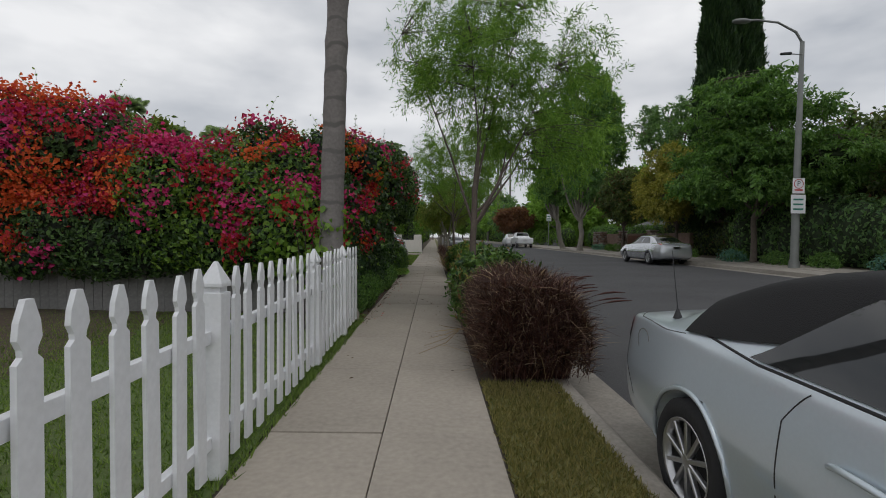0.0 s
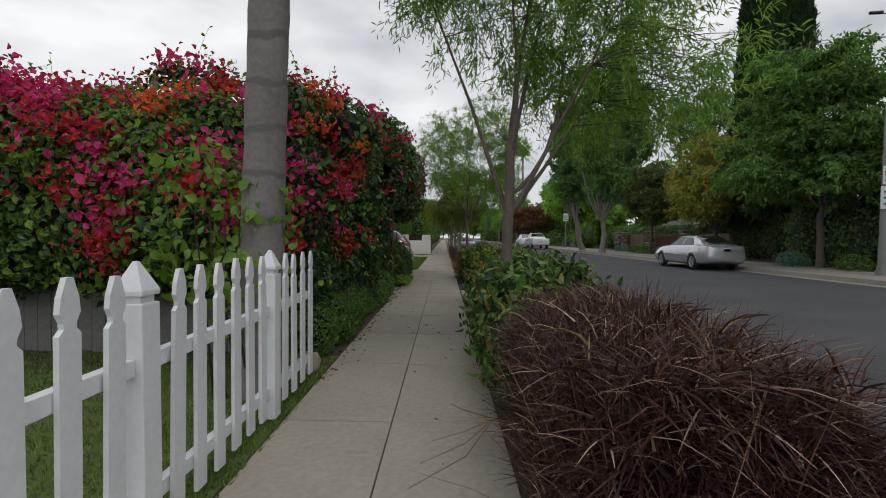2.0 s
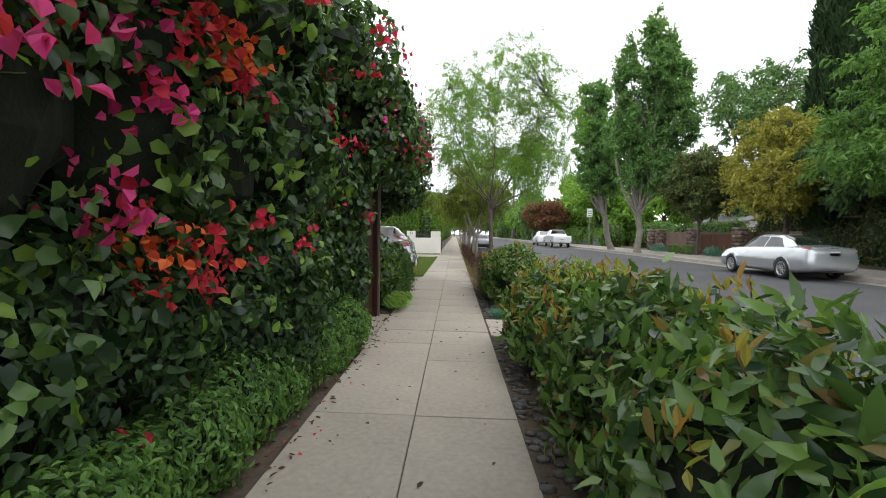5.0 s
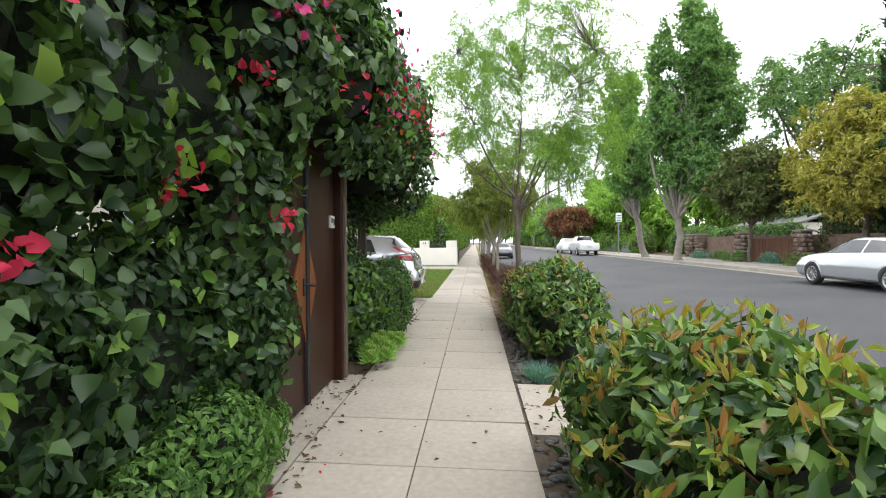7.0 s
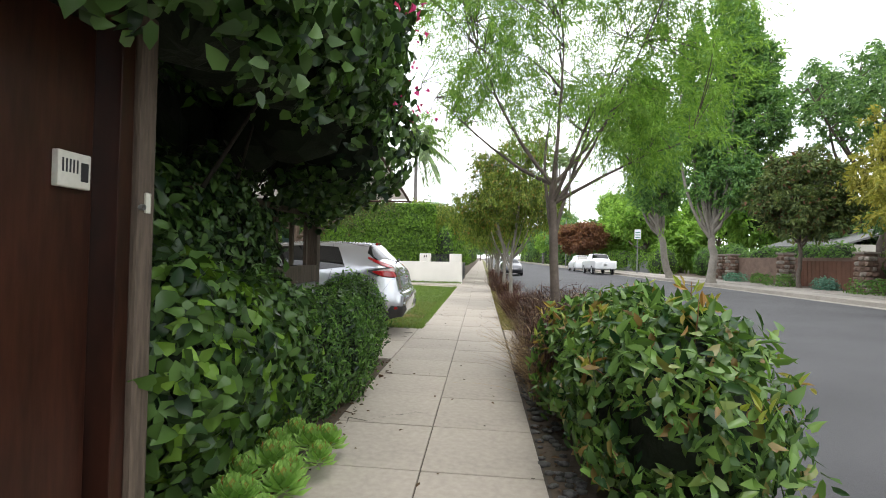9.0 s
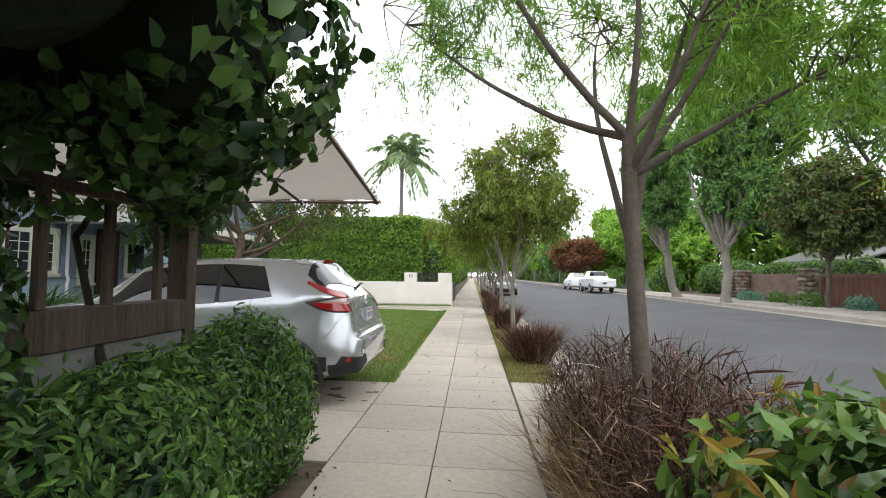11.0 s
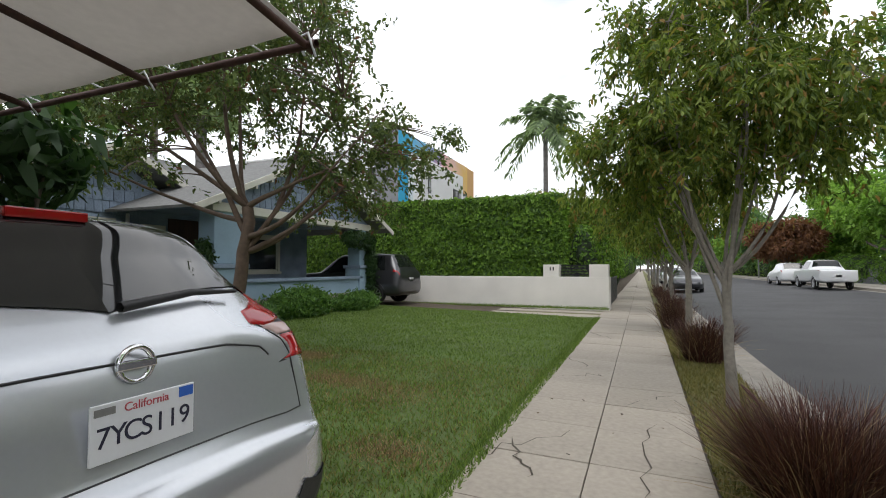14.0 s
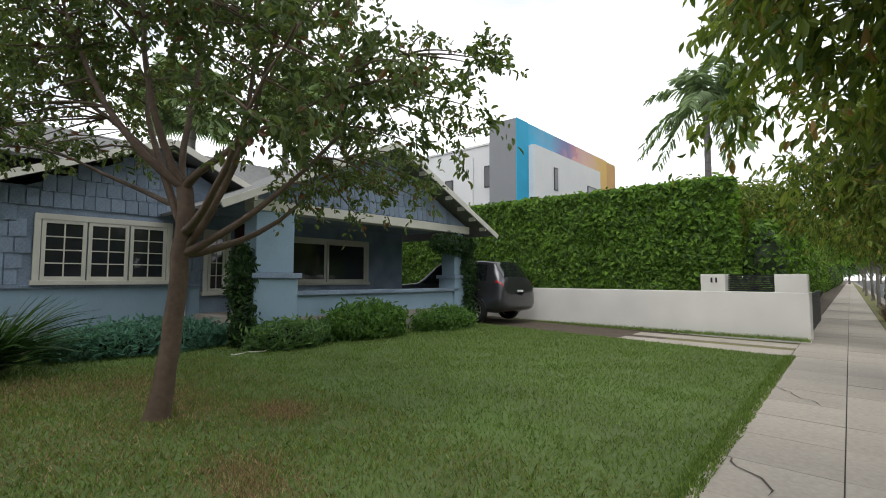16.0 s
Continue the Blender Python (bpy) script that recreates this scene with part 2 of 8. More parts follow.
M = dict(
    concrete=paint("pavement_concrete", (0.40, 0.355, 0.30), 0.9, vary=0.26, scale=1.3, bump=0.12, fine=22),
    kerb=paint("kerb_concrete", (0.34, 0.31, 0.27), 0.9, vary=0.35, scale=2.5, bump=0.3, fine=30),
    joint=paint("joint_dirt", (0.09, 0.075, 0.06), 0.95, bump=0.3),
    asphalt=paint("asphalt", (0.082, 0.081, 0.085), 0.85, vary=0.42, scale=0.5, bump=0.5, fine=120),
    soil=paint("soil", (0.10, 0.075, 0.052), 0.95, vary=0.5, scale=3, bump=0.8, fine=25),
    turf=paint("turf", (0.085, 0.15, 0.03), 0.95, vary=0.45, scale=0.9, bump=0.8, fine=50, dirt=(0.075, 0.095, 0.03)),
    dryturf=paint("dry_turf", (0.17, 0.15, 0.055), 0.95, vary=0.5, scale=2.2, bump=0.8, fine=40, dirt=(0.10, 0.115, 0.035)),
    white=paint("white_paint", (0.76, 0.77, 0.79), 0.5, vary=0.12, scale=3, bump=0.08, fine=35),
    whitewall=paint("white_stucco", (0.80, 0.77, 0.72), 0.85, vary=0.16, scale=1.2, bump=0.3, fine=50),
    # white taken down to grey for the hedge's shade on the board fence
    oldwhite=paint("weathered_shaded_white", (0.23, 0.225, 0.215), 0.8, vary=0.35, scale=2.5, bump=0.3, fine=25),
    wood=paint("weathered_wood", (0.13, 0.095, 0.07), 0.85, vary=0.65, scale=4, bump=0.8, fine=30, stretch=(2.5, 2.5, 0.25)),
    darkwood=paint("dark_stained_wood", (0.040, 0.0125, 0.007), 0.4, spec=0.3, vary=0.7, scale=2.2, bump=0.1, fine=14, stretch=(1, 3.0, 0.45)),
    orangewood=paint("orange_varnished_wood", (0.25, 0.082, 0.024), 0.38, vary=0.55, scale=2.5, bump=0.1, fine=16, stretch=(1, 2.5, 0.6)),
    palmbark=ringed_bark("palm_bark", (0.23, 0.21, 0.20)),
    bark=paint("grey_brown_bark", (0.145, 0.115, 0.095), 0.9, vary=0.4, scale=5, bump=0.8, fine=30),
    palebark=paint("pale_bark", (0.26, 0.235, 0.20), 0.9, vary=0.4, scale=4, bump=0.7, fine=25),
    redbark=paint("tan_smooth_bark", (0.155, 0.105, 0.075), 0.75, vary=0.4, scale=4, bump=0.35, fine=20),
    twig=paint("dark_twigs", (0.04, 0.032, 0.025), 0.95, vary=0.5, scale=8, bump=0.6),
    # near-black green that stands for the shade deep inside dense hedges
    core=paint("deep_foliage_shade", (0.014, 0.022, 0.010), 0.95, vary=0.5, scale=8, bump=0.6),
    # dark green filler colour for the shaded inside of crowns and far hedges
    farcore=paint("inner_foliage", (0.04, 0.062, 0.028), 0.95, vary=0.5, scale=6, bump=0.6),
    boug=leafy("bougainvillea_leaf", (0.007, 0.018, 0.009), (0.078, 0.125, 0.034), 0.38, 0.2),
    bougnew=leafy("young_leaf", (0.07, 0.13, 0.02), (0.17, 0.23, 0.04)),
    magenta=leafy("magenta_bract", (0.42, 0.02, 0.13), (0.68, 0.06, 0.25), 0.6, 0.3),
    red=leafy("red_bract", (0.32, 0.015, 0.03), (0.60, 0.05, 0.055), 0.6, 0.3),
    crimson=leafy("crimson_bract", (0.42, 0.012, 0.04), (0.74, 0.045, 0.11), 0.6, 0.3),
    bristle=leafy("brown_purple_blade", (0.020, 0.009, 0.008), (0.13, 0.066, 0.048), 0.5, 0.2, (0.55, 0.42, 0.30)),
    tipleaf=leafy("yellow_red_young_leaf", (0.24, 0.10, 0.035), (0.22, 0.26, 0.05), 0.35, 0.35),
    orange=leafy("orange_bract", (0.58, 0.085, 0.03), (0.78, 0.18, 0.055), 0.6, 0.3),
    ivy=leafy("dark_ivy_leaf", (0.010, 0.024, 0.010), (0.040, 0.070, 0.022)),
    fern=leafy("fine_green_leaf", (0.04, 0.08, 0.025), (0.14, 0.215, 0.06), 0.45, 0.4),
    photinia=leafy("glossy_shrub_leaf", (0.014, 0.034, 0.014), (0.125, 0.185, 0.05), 0.26, 0.28, (0.20, 0.13, 0.045)),
    willow=leafy("narrow_tree_leaf", (0.085, 0.14, 0.03), (0.22, 0.30, 0.075), 0.5, 0.5),
    olive=leafy("yellow_green_leaf", (0.045, 0.068, 0.015), (0.185, 0.20, 0.042), 0.5, 0.4, (0.30, 0.19, 0.06)),
    deep=leafy("deep_green_leaf", (0.05, 0.09, 0.045), (0.16, 0.225, 0.095), 0.45, 0.42),
    bronze=leafy("bronze_green_leaf", (0.042, 0.058, 0.026), (0.125, 0.138, 0.05), 0.5, 0.35, (0.15, 0.07, 0.04)),
    yellow=leafy("yellowing_leaf", (0.19, 0.20, 0.04), (0.42, 0.38, 0.09), 0.5, 0.4),
    poplar=leafy("broad_mid_green_leaf", (0.055, 0.105, 0.05), (0.17, 0.25, 0.09), 0.4, 0.45),
    cypress=leafy("cypress_needle", (0.012, 0.028, 0.012), (0.04, 0.065, 0.025)),
    creeper=leafy("creeper_leaf", (0.03, 0.06, 0.012), (0.155, 0.235, 0.035)),
    russet=leafy("russet_leaf", (0.13, 0.06, 0.04), (0.27, 0.13, 0.07)),
    palmleaf=leafy("palm_frond", (0.14, 0.165, 0.11), (0.32, 0.34, 0.24), 0.5, 0.45),
    purple=leafy("purple_grass_blade", (0.024, 0.010, 0.010), (0.12, 0.05, 0.04), 0.5, 0.2, (0.36, 0.26, 0.17)),
    straw=leafy("dried_grass_blade", (0.15, 0.085, 0.05), (0.46, 0.33, 0.20), 0.6, 0.25),
    blade=leafy("lawn_blade", (0.055, 0.085, 0.018), (0.165, 0.20, 0.05), 0.6, 0.3),
    dryblade=leafy("dry_lawn_blade", (0.10, 0.11, 0.03), (0.30, 0.25, 0.10), 0.6, 0.3),
    bluegreen=leafy("blue_green_leaf", (0.05, 0.11, 0.10), (0.14, 0.24, 0.22)),
    succulent=leafy("pale_succulent_leaf", (0.13, 0.20, 0.05), (0.28, 0.38, 0.12), 0.4, 0.25, (0.36, 0.16, 0.05)),
    litter=leafy("dead_leaf", (0.05, 0.03, 0.018), (0.14, 0.08, 0.04), 0.8, 0.1),
    pebble=paint("grey_pebble", (0.14, 0.135, 0.13), 0.8, vary=0.5, scale=5, bump=0.3),
    rock=paint("pale_rock", (0.33, 0.29, 0.25), 0.9, vary=0.4, scale=6, bump=0.7, fine=20),
    masonry=paint("red_grey_masonry", (0.24, 0.16, 0.125), 0.9, vary=0.5, scale=4, bump=0.7, fine=20),
    silver=paint("silver_car_paint", (0.58, 0.60, 0.63), 0.25, 0.68, vary=0.05, scale=1.0, bump=0.0, coat=0.8),
    paleblue=paint("pale_silver_blue_car_paint", (0.58, 0.65, 0.70), 0.3, 0.5, vary=0.05, scale=1.0, bump=0.0, coat=0.8),
    carwhite=paint("white_car_paint", (0.74, 0.75, 0.77), 0.3, 0.0, vary=0.05, scale=1, bump=0, coat=0.8),
    cargrey=paint("dark_grey_car_paint", (0.06, 0.06, 0.068), 0.28, 0.6, vary=0.08, scale=1, bump=0, coat=0.8),
    plastic=paint("black_plastic", (0.022, 0.022, 0.024), 0.55, vary=0.3, scale=8, bump=0.1),
    rubber=paint("tyre_rubber", (0.02, 0.02, 0.021), 0.85, vary=0.3, scale=10, bump=0.2),
    softtop=paint("black_canvas_top", (0.009, 0.009, 0.010), 0.9, vary=0.3, scale=5, bump=0.35, fine=150),
    alloy=paint("alloy_rim", (0.55, 0.55, 0.56), 0.3, 0.85, vary=0.1, scale=5, bump=0),
    chrome=paint("chrome", (0.75, 0.75, 0.76), 0.12, 1.0, vary=0.03, scale=4, bump=0),
    glass=glassy("car_glass", (0.012, 0.014, 0.015)),
    window=glassy("house_window_glass", (0.025, 0.028, 0.032)),
    redlens=glassy("red_lamp_lens", (0.33, 0.010, 0.013), 0.12),
    clearlens=glassy("clear_lamp_lens", (0.50, 0.36, 0.34), 0.15),
    galv=paint("galvanised_steel", (0.24, 0.25, 0.24), 0.55, 0.4, vary=0.2, scale=3, bump=0.1),
    rust=paint("rust_brown_pipe", (0.085, 0.04, 0.03), 0.7, 0.2, vary=0.4, scale=10, bump=0.2),
    canvas=paint("white_tarpaulin", (0.66, 0.63, 0.59), 0.75, vary=0.22, scale=1.1, bump=0.2, fine=20),
    green=paint("green_sign", (0.03, 0.20, 0.14), 0.5, vary=0.1, bump=0),
    signred=paint("red_sign_print", (0.5, 0.03, 0.03), 0.5, vary=0.1, bump=0),
    ink=paint("dark_ink", (0.02, 0.02, 0.045), 0.6, vary=0.1, bump=0),
    platered=paint("red_script", (0.45, 0.05, 0.07), 0.6, vary=0.1, bump=0),
    plateblue=paint("blue_sticker", (0.03, 0.12, 0.5), 0.6, vary=0.1, bump=0),
    blue=paint("blue_house_paint", (0.27, 0.345, 0.45), 0.75, vary=0.5, scale=2.2, bump=0.25, fine=40),
    bluestucco=paint("blue_stucco", (0.30, 0.42, 0.52), 0.85, vary=0.22, scale=1.5, bump=0.4, fine=60),
    trim=paint("cream_trim", (0.66, 0.64, 0.56), 0.6, vary=0.15, scale=3, bump=0.1),
    roof=paint("grey_shingle_roof", (0.20, 0.20, 0.195), 0.9, vary=0.35, scale=8, bump=0.5, fine=30),
    # near-black colour in place of the darkness of an unlit room
    darkroom=paint("unlit_room_dark", (0.012, 0.012, 0.013), 0.9, vary=0.4, bump=0),
    modwhite=paint("white_render", (0.78, 0.78, 0.78), 0.8, vary=0.08, scale=1, bump=0.05),
    modgrey=paint("grey_render", (0.27, 0.275, 0.29), 0.8, vary=0.1, scale=1, bump=0.05),
    cyan=paint("cyan_mural", (0.03, 0.42, 0.68), 0.7, vary=0.15, scale=1, bump=0),
    orangewall=paint("orange_render", (0.62, 0.36, 0.14), 0.8, vary=0.15, scale=1, bump=0),
    fencedark=paint("black_metal_fence", (0.02, 0.02, 0.022), 0.5, 0.3, vary=0.2, bump=0),
    boardgrey=paint("grey_fence_board", (0.17, 0.175, 0.18), 0.8, vary=0.25, scale=3, bump=0.2),
    rustgate=paint("rusty_gate_board", (0.17, 0.075, 0.045), 0.8, vary=0.4, scale=3, bump=0.3),
)


def mural_paint():
    """Mural: soft patches of colour running from cyan over violet and rose to orange along the wall."""
    m = bpy.data.materials.new("colour_mural")
    n, l, b = nodes_of(m)
    tc, sep = n.new("ShaderNodeTexCoord"), n.new("ShaderNodeSeparateXYZ")
    v = n.new("ShaderNodeTexVoronoi"); v.inputs["Scale"].default_value = 0.9
    l.new(tc.outputs["Generated"], sep.inputs[0]); l.new(tc.outputs["Object"], v.inputs[0])
    k = n.new("ShaderNodeMath"); k.operation = 'MULTIPLY_ADD'; k.inputs[1].default_value = 0.22
    l.new(v.outputs["Color"], k.inputs[0]); l.new(sep.outputs[1], k.inputs[2])
    r = n.new("ShaderNodeValToRGB")
    e = r.color_ramp.elements
    e[0].position, e[0].color = 0.1, (0.03, 0.42, 0.68, 1)
    e[1].position, e[1].color = 1.0, (0.70, 0.45, 0.12, 1)
    for p, c in ((0.3, (0.16, 0.42, 0.62, 1)), (0.5, (0.24, 0.22, 0.40, 1)), (0.62, (0.62, 0.30, 0.33, 1)), (0.8, (0.68, 0.45, 0.38, 1))):
        x = e.new(p); x.color = c
    l.new(k.outputs[0], r.inputs[0]); l.new(r.outputs[0], b.inputs["Base Color"])
    b.inputs["Roughness"].default_value = 0.7
    return m


M["mural"] = mural_paint()
def let_light_through(m, share, tint):
    """Thin cloth: part of the light passes."""
    n, l, b = nodes_of(m)
    t = n.new("ShaderNodeBsdfTranslucent"); t.inputs[0].default_value = (*tint, 1)
    mx = n.new("ShaderNodeMixShader"); mx.inputs[0].default_value = share
    l.new(b.outputs[0], mx.inputs[1]); l.new(t.outputs[0], mx.inputs[2]); l.new(mx.outputs[0], n["Material Output"].inputs[0])


let_light_through(M["canvas"], 0.5, (0.66, 0.63, 0.60))


# ---- mesh helpers ----
def thing(name, x, y, z, label, category, group="", rz=0, kind=""):
    ob = new(name)
    ob.matrix_basis = pose(x, y, z, 0, 0, rz)
    ob.empty_display_size = 0.1
    return tagged(ob, label, category, group, kind)


def mesh_of(name, verts, faces, mat, smooth=False):
    me = bpy.data.meshes.new(name)
    me.from_pydata([tuple(v) for v in verts], [], faces)
    if mat:
        me.materials.append(mat)
    if smooth:
        me.polygons.foreach_set("use_smooth", [True] * len(me.polygons))
    me.update()
    return me


def fast_mesh(name, verts, quads, mat, smooth=False):
    """A mesh from arrays: verts (n, 3), faces (m, 3 or 4)."""
    me = bpy.data.meshes.new(name)
    k = quads.shape[1]
    me.vertices.add(len(verts)); me.vertices.foreach_set("co", np.ascontiguousarray(verts, dtype=np.float32).ravel())
    me.loops.add(quads.size); me.loops.foreach_set("vertex_index", np.ascontiguousarray(quads, dtype=np.int32).ravel())
    me.polygons.add(len(quads)); me.polygons.foreach_set("loop_start", np.arange(0, quads.size, k, dtype=np.int32))
    me.polygons.foreach_set("use_smooth", np.full(len(quads), smooth))
    me.materials.append(mat)
    me.update(calc_edges=True)
    return me


def put(name, me, parent=None, label="", kind="", m=None):
    ob = new(name, me)
    if parent is not None:
        ob.parent = parent
    if m is not None:
        ob.matrix_basis = m
    return tagged(ob, label, kind=kind)


def part(name, bm, mat, parent=None, label="", smooth=False, kind=""):
    me = bpy.data.meshes.new(name)
    bm.to_mesh(me); bm.free()
    me.materials.append(mat)
    if smooth:
        me.polygons.foreach_set("use_smooth", [True] * len(me.polygons))
    return put(name, me, parent, label, kind)


def box(bm, x0, x1, y0, y1, z0, z1, bevel=0.0):
    r = bmesh.ops.create_cube(bm, size=1.0, matrix=Matrix.Translation(((x0 + x1) / 2, (y0 + y1) / 2, (z0 + z1) / 2)) @ Matrix.Diagonal((x1 - x0, y1 - y0, z1 - z0, 1)))
    if bevel:
        es = {e for v in r["verts"] for e in v.link_edges}
        bmesh.ops.bevel(bm, geom=list(es), offset=bevel, segments=2, affect='EDGES', profile=0.6)
    return bm


def boxed(name, x0, x1, y0, y1, z0, z1, mat, parent=None, label="", bevel=0.006, kind=""):
    return part(name, box(bmesh.new(), x0, x1, y0, y1, z0, z1, bevel), mat, parent, label, kind=kind)


def prism(poly, axis, a, b):
    """A polygon (pairs) pushed along an axis from a to b; returns a bmesh."""
    bm = bmesh.new()
    put3 = {"x": lambda p, k: (k, p[0], p[1]), "y": lambda p, k: (p[0], k, p[1]), "z": lambda p, k: (p[0], p[1], k)}[axis]
    lo = [bm.verts.new(put3(p, a)) for p in poly]
    hi = [bm.verts.new(put3(p, b)) for p in poly]
    bm.faces.new(lo); bm.faces.new(hi[::-1])
    for i in range(len(poly)):
        j = (i + 1) % len(poly)
        bm.faces.new((lo[i], hi[i], hi[j], lo[j]))
    bmesh.ops.recalc_face_normals(bm, faces=bm.faces)
    return bm


def tube_data(points, radii, sides=7):
    pts = np.asarray(points, float); n = len(pts)
    rad = np.broadcast_to(np.asarray(radii, float), (n,))
    tan = np.gradient(pts, axis=0); tan /= np.linalg.norm(tan, axis=1)[:, None] + 1e-9
    ref = np.where(np.abs(tan[:, 2:3]) > 0.9, [[1.0, 0, 0]], [[0, 0, 1.0]])
    u = np.cross(tan, ref); u /= np.linalg.norm(u, axis=1)[:, None] + 1e-9
    v = np.cross(tan, u)
    a = np.linspace(0, 2 * np.pi, sides, endpoint=False)
    ring = pts[:, None, :] + rad[:, None, None] * (np.cos(a)[None, :, None] * u[:, None, :] + np.sin(a)[None, :, None] * v[:, None, :])
    i, j = np.meshgrid(np.arange(n - 1), np.arange(sides), indexing="ij")
    k = (j + 1) % sides
    q = np.stack([i * sides + j, i * sides + k, (i + 1) * sides + k, (i + 1) * sides + j], -1).reshape(-1, 4)
    return ring.reshape(-1, 3), q


def tubes(name, runs, mat, parent=None, label="", sides=7, kind=""):
    vs, qs, o = [], [], 0
    for pts, rad in runs:
        v, q = tube_data(pts, rad, sides)
        vs.append(v); qs.append(q + o); o += len(v)
    return put(name, fast_mesh(name, np.concatenate(vs), np.concatenate(qs), mat, True), parent, label, kind)


def unit(a):
    return a / (np.linalg.norm(a, axis=-1, keepdims=True) + 1e-9)


def leaf_mesh(name, P, D, N, L, W, mat, fold=0.12, droop=0.15, broad=0.38):
    """Leaves with a midrib fold and a bent tip: six points and two faces each."""
    n = len(P)
    L = np.broadcast_to(np.asarray(L, float), (n,))[:, None]
    W = np.broadcast_to(np.asarray(W, float), (n,))[:, None]
    S = unit(np.cross(D, N)); N2 = unit(np.cross(S, D))
    f = fold * W * N2
    a, b = broad, 0.72
    v = np.stack([P, P + a * L * D + 0.5 * W * S + f, P + b * L * D + 0.36 * W * S + f - 0.3 * droop * L * N2,
                  P + L * D - droop * L * N2, P + b * L * D - 0.36 * W * S + f - 0.3 * droop * L * N2, P + a * L * D - 0.5 * W * S + f], 1)
    o = np.arange(n)[:, None] * 6
    q = np.stack([o + [[0, 1, 2, 3]], o + [[0, 3, 4, 5]]], 1).reshape(-1, 4)
    return fast_mesh(name, v.reshape(-1, 3), q, mat)


def fine_leaf_mesh(name, P, D, N, L, W, mat, g, fold=0.16, droop=0.3):
    """Heart-shaped leaves with a curved midrib and raised edges: eight points and eight triangles each."""
    n = len(P)
    L = np.broadcast_to(np.asarray(L, float), (n,))[:, None]
    W = np.broadcast_to(np.asarray(W, float), (n,))[:, None] * g.uniform(0.85, 1.2, (n, 1))
    S = unit(np.cross(D, N)); N2 = unit(np.cross(S, D))
    f = (fold * g.uniform(-0.4, 1.6, (n, 1))) * W * N2
    b = -(droop * g.uniform(-0.3, 1.7, (n, 1))) * L * N2
    tw = g.uniform(-0.12, 0.12, (n, 1)) * W * N2
    at = lambda t: P + t * L * D + b * t * t
    v = np.stack([at(0.0), at(0.22) + 0.46 * W * S + f + tw, at(0.28), at(0.22) - 0.46 * W * S + f - tw,
                  at(0.62) + 0.36 * W * S + f - tw, at(0.66), at(0.62) - 0.36 * W * S + f + tw, at(1.0)], 1)
    o = np.arange(n)[:, None, None] * 8
    t = np.array([[0, 1, 2], [0, 2, 3], [1, 4, 5], [1, 5, 2], [2, 5, 6], [2, 6, 3], [4, 7, 5], [5, 7, 6]])[None]
    return fast_mesh(name, v.reshape(-1, 3), (o + t).reshape(-1, 3), mat, True)


def rnd(seed):
    return np.random.default_rng(seed)


def on_blobs(blobs, n, g, depth=0.25, keep=0.88):
    """Points in the outer shell of a heap of ellipsoids, with outward normals."""
    C = np.array([b[0] for b in blobs], float); R = np.array([b[1] for b in blobs], float)
    area = (R[:, 0] * R[:, 1] + R[:, 1] * R[:, 2] + R[:, 0] * R[:, 2])
    P, N = [], []
    got = 0
    while got < n:
        k = g.choice(len(C), size=n, p=area / area.sum())
        d = unit(g.normal(size=(n, 3)))
        p = C[k] + d * R[k] * (1 - depth * g.random((n, 1)) ** 1.6)
        ok = np.ones(n, bool)
        for c, r in zip(C, R):
            ok &= (((p - c) / r) ** 2).sum(1) > keep * keep * 0.55
        ok2 = np.ones(n, bool)
        q = C[k] + d * R[k]
        for i, (c, r) in enumerate(zip(C, R)):
            ok2 &= ((((q - c) / r) ** 2).sum(1) > keep * keep) | (k == i)
        ok &= ok2
        nn = unit(d / R[k])
        P.append(p[ok]); N.append(nn[ok]); got += int(ok.sum())
        if len(P) > 40:
            break
    return np.concatenate(P)[:n], np.concatenate(N)[:n]


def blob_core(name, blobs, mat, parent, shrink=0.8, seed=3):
    """Rough lumps under the leaves, coloured dark to stand for the shade inside a bush."""
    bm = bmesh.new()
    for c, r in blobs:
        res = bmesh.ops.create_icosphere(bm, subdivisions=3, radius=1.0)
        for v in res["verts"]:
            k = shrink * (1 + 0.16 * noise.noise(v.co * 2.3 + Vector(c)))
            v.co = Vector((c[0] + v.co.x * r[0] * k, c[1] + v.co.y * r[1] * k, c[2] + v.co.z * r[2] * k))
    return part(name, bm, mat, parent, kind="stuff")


def leaf_cover(name, blobs, n, size, aspect, mat, parent, seed, droop=0.25, depth=0.25, spread=0.8, down=0.35, label="", keep=0.88, zmin=0.02, clear=None, fine=False, gaps=None):
    """Leaves over a heap of ellipsoids, facing roughly outwards."""
    g = rnd(seed)
    P, N = on_blobs(blobs, n, g, depth, keep)
    P = P + g.normal(size=P.shape) * size * 0.5
    ok = P[:, 2] > zmin
    if clear is not None:
        ok &= ~clear(P)
    if gaps is not None:
        ok &= np.array([noise.noise(Vector(p) * gaps[0]) + 0.5 * noise.noise(Vector(p) * gaps[0] * 2.7) > gaps[1] for p in P.tolist()])
    P, N = P[ok], N[ok]
    D = unit(np.cross(N, g.normal(size=P.shape)) + N * 0.35 * g.random((len(P), 1)) + [[0, 0, -down]] + spread * 0.35 * g.normal(size=P.shape))
    N = unit(N + spread * 0.6 * g.normal(size=P.shape) + [[0, 0, 0.35]])
    L = size * g.uniform(0.6, 1.35, len(P))
    me = fine_leaf_mesh(name, P, D, N, L, L * aspect, mat, g, droop=droop) if fine else leaf_mesh(name, P, D, N, L, L * aspect, mat, droop=droop)
    return put(name, me, parent, label, "stuff")


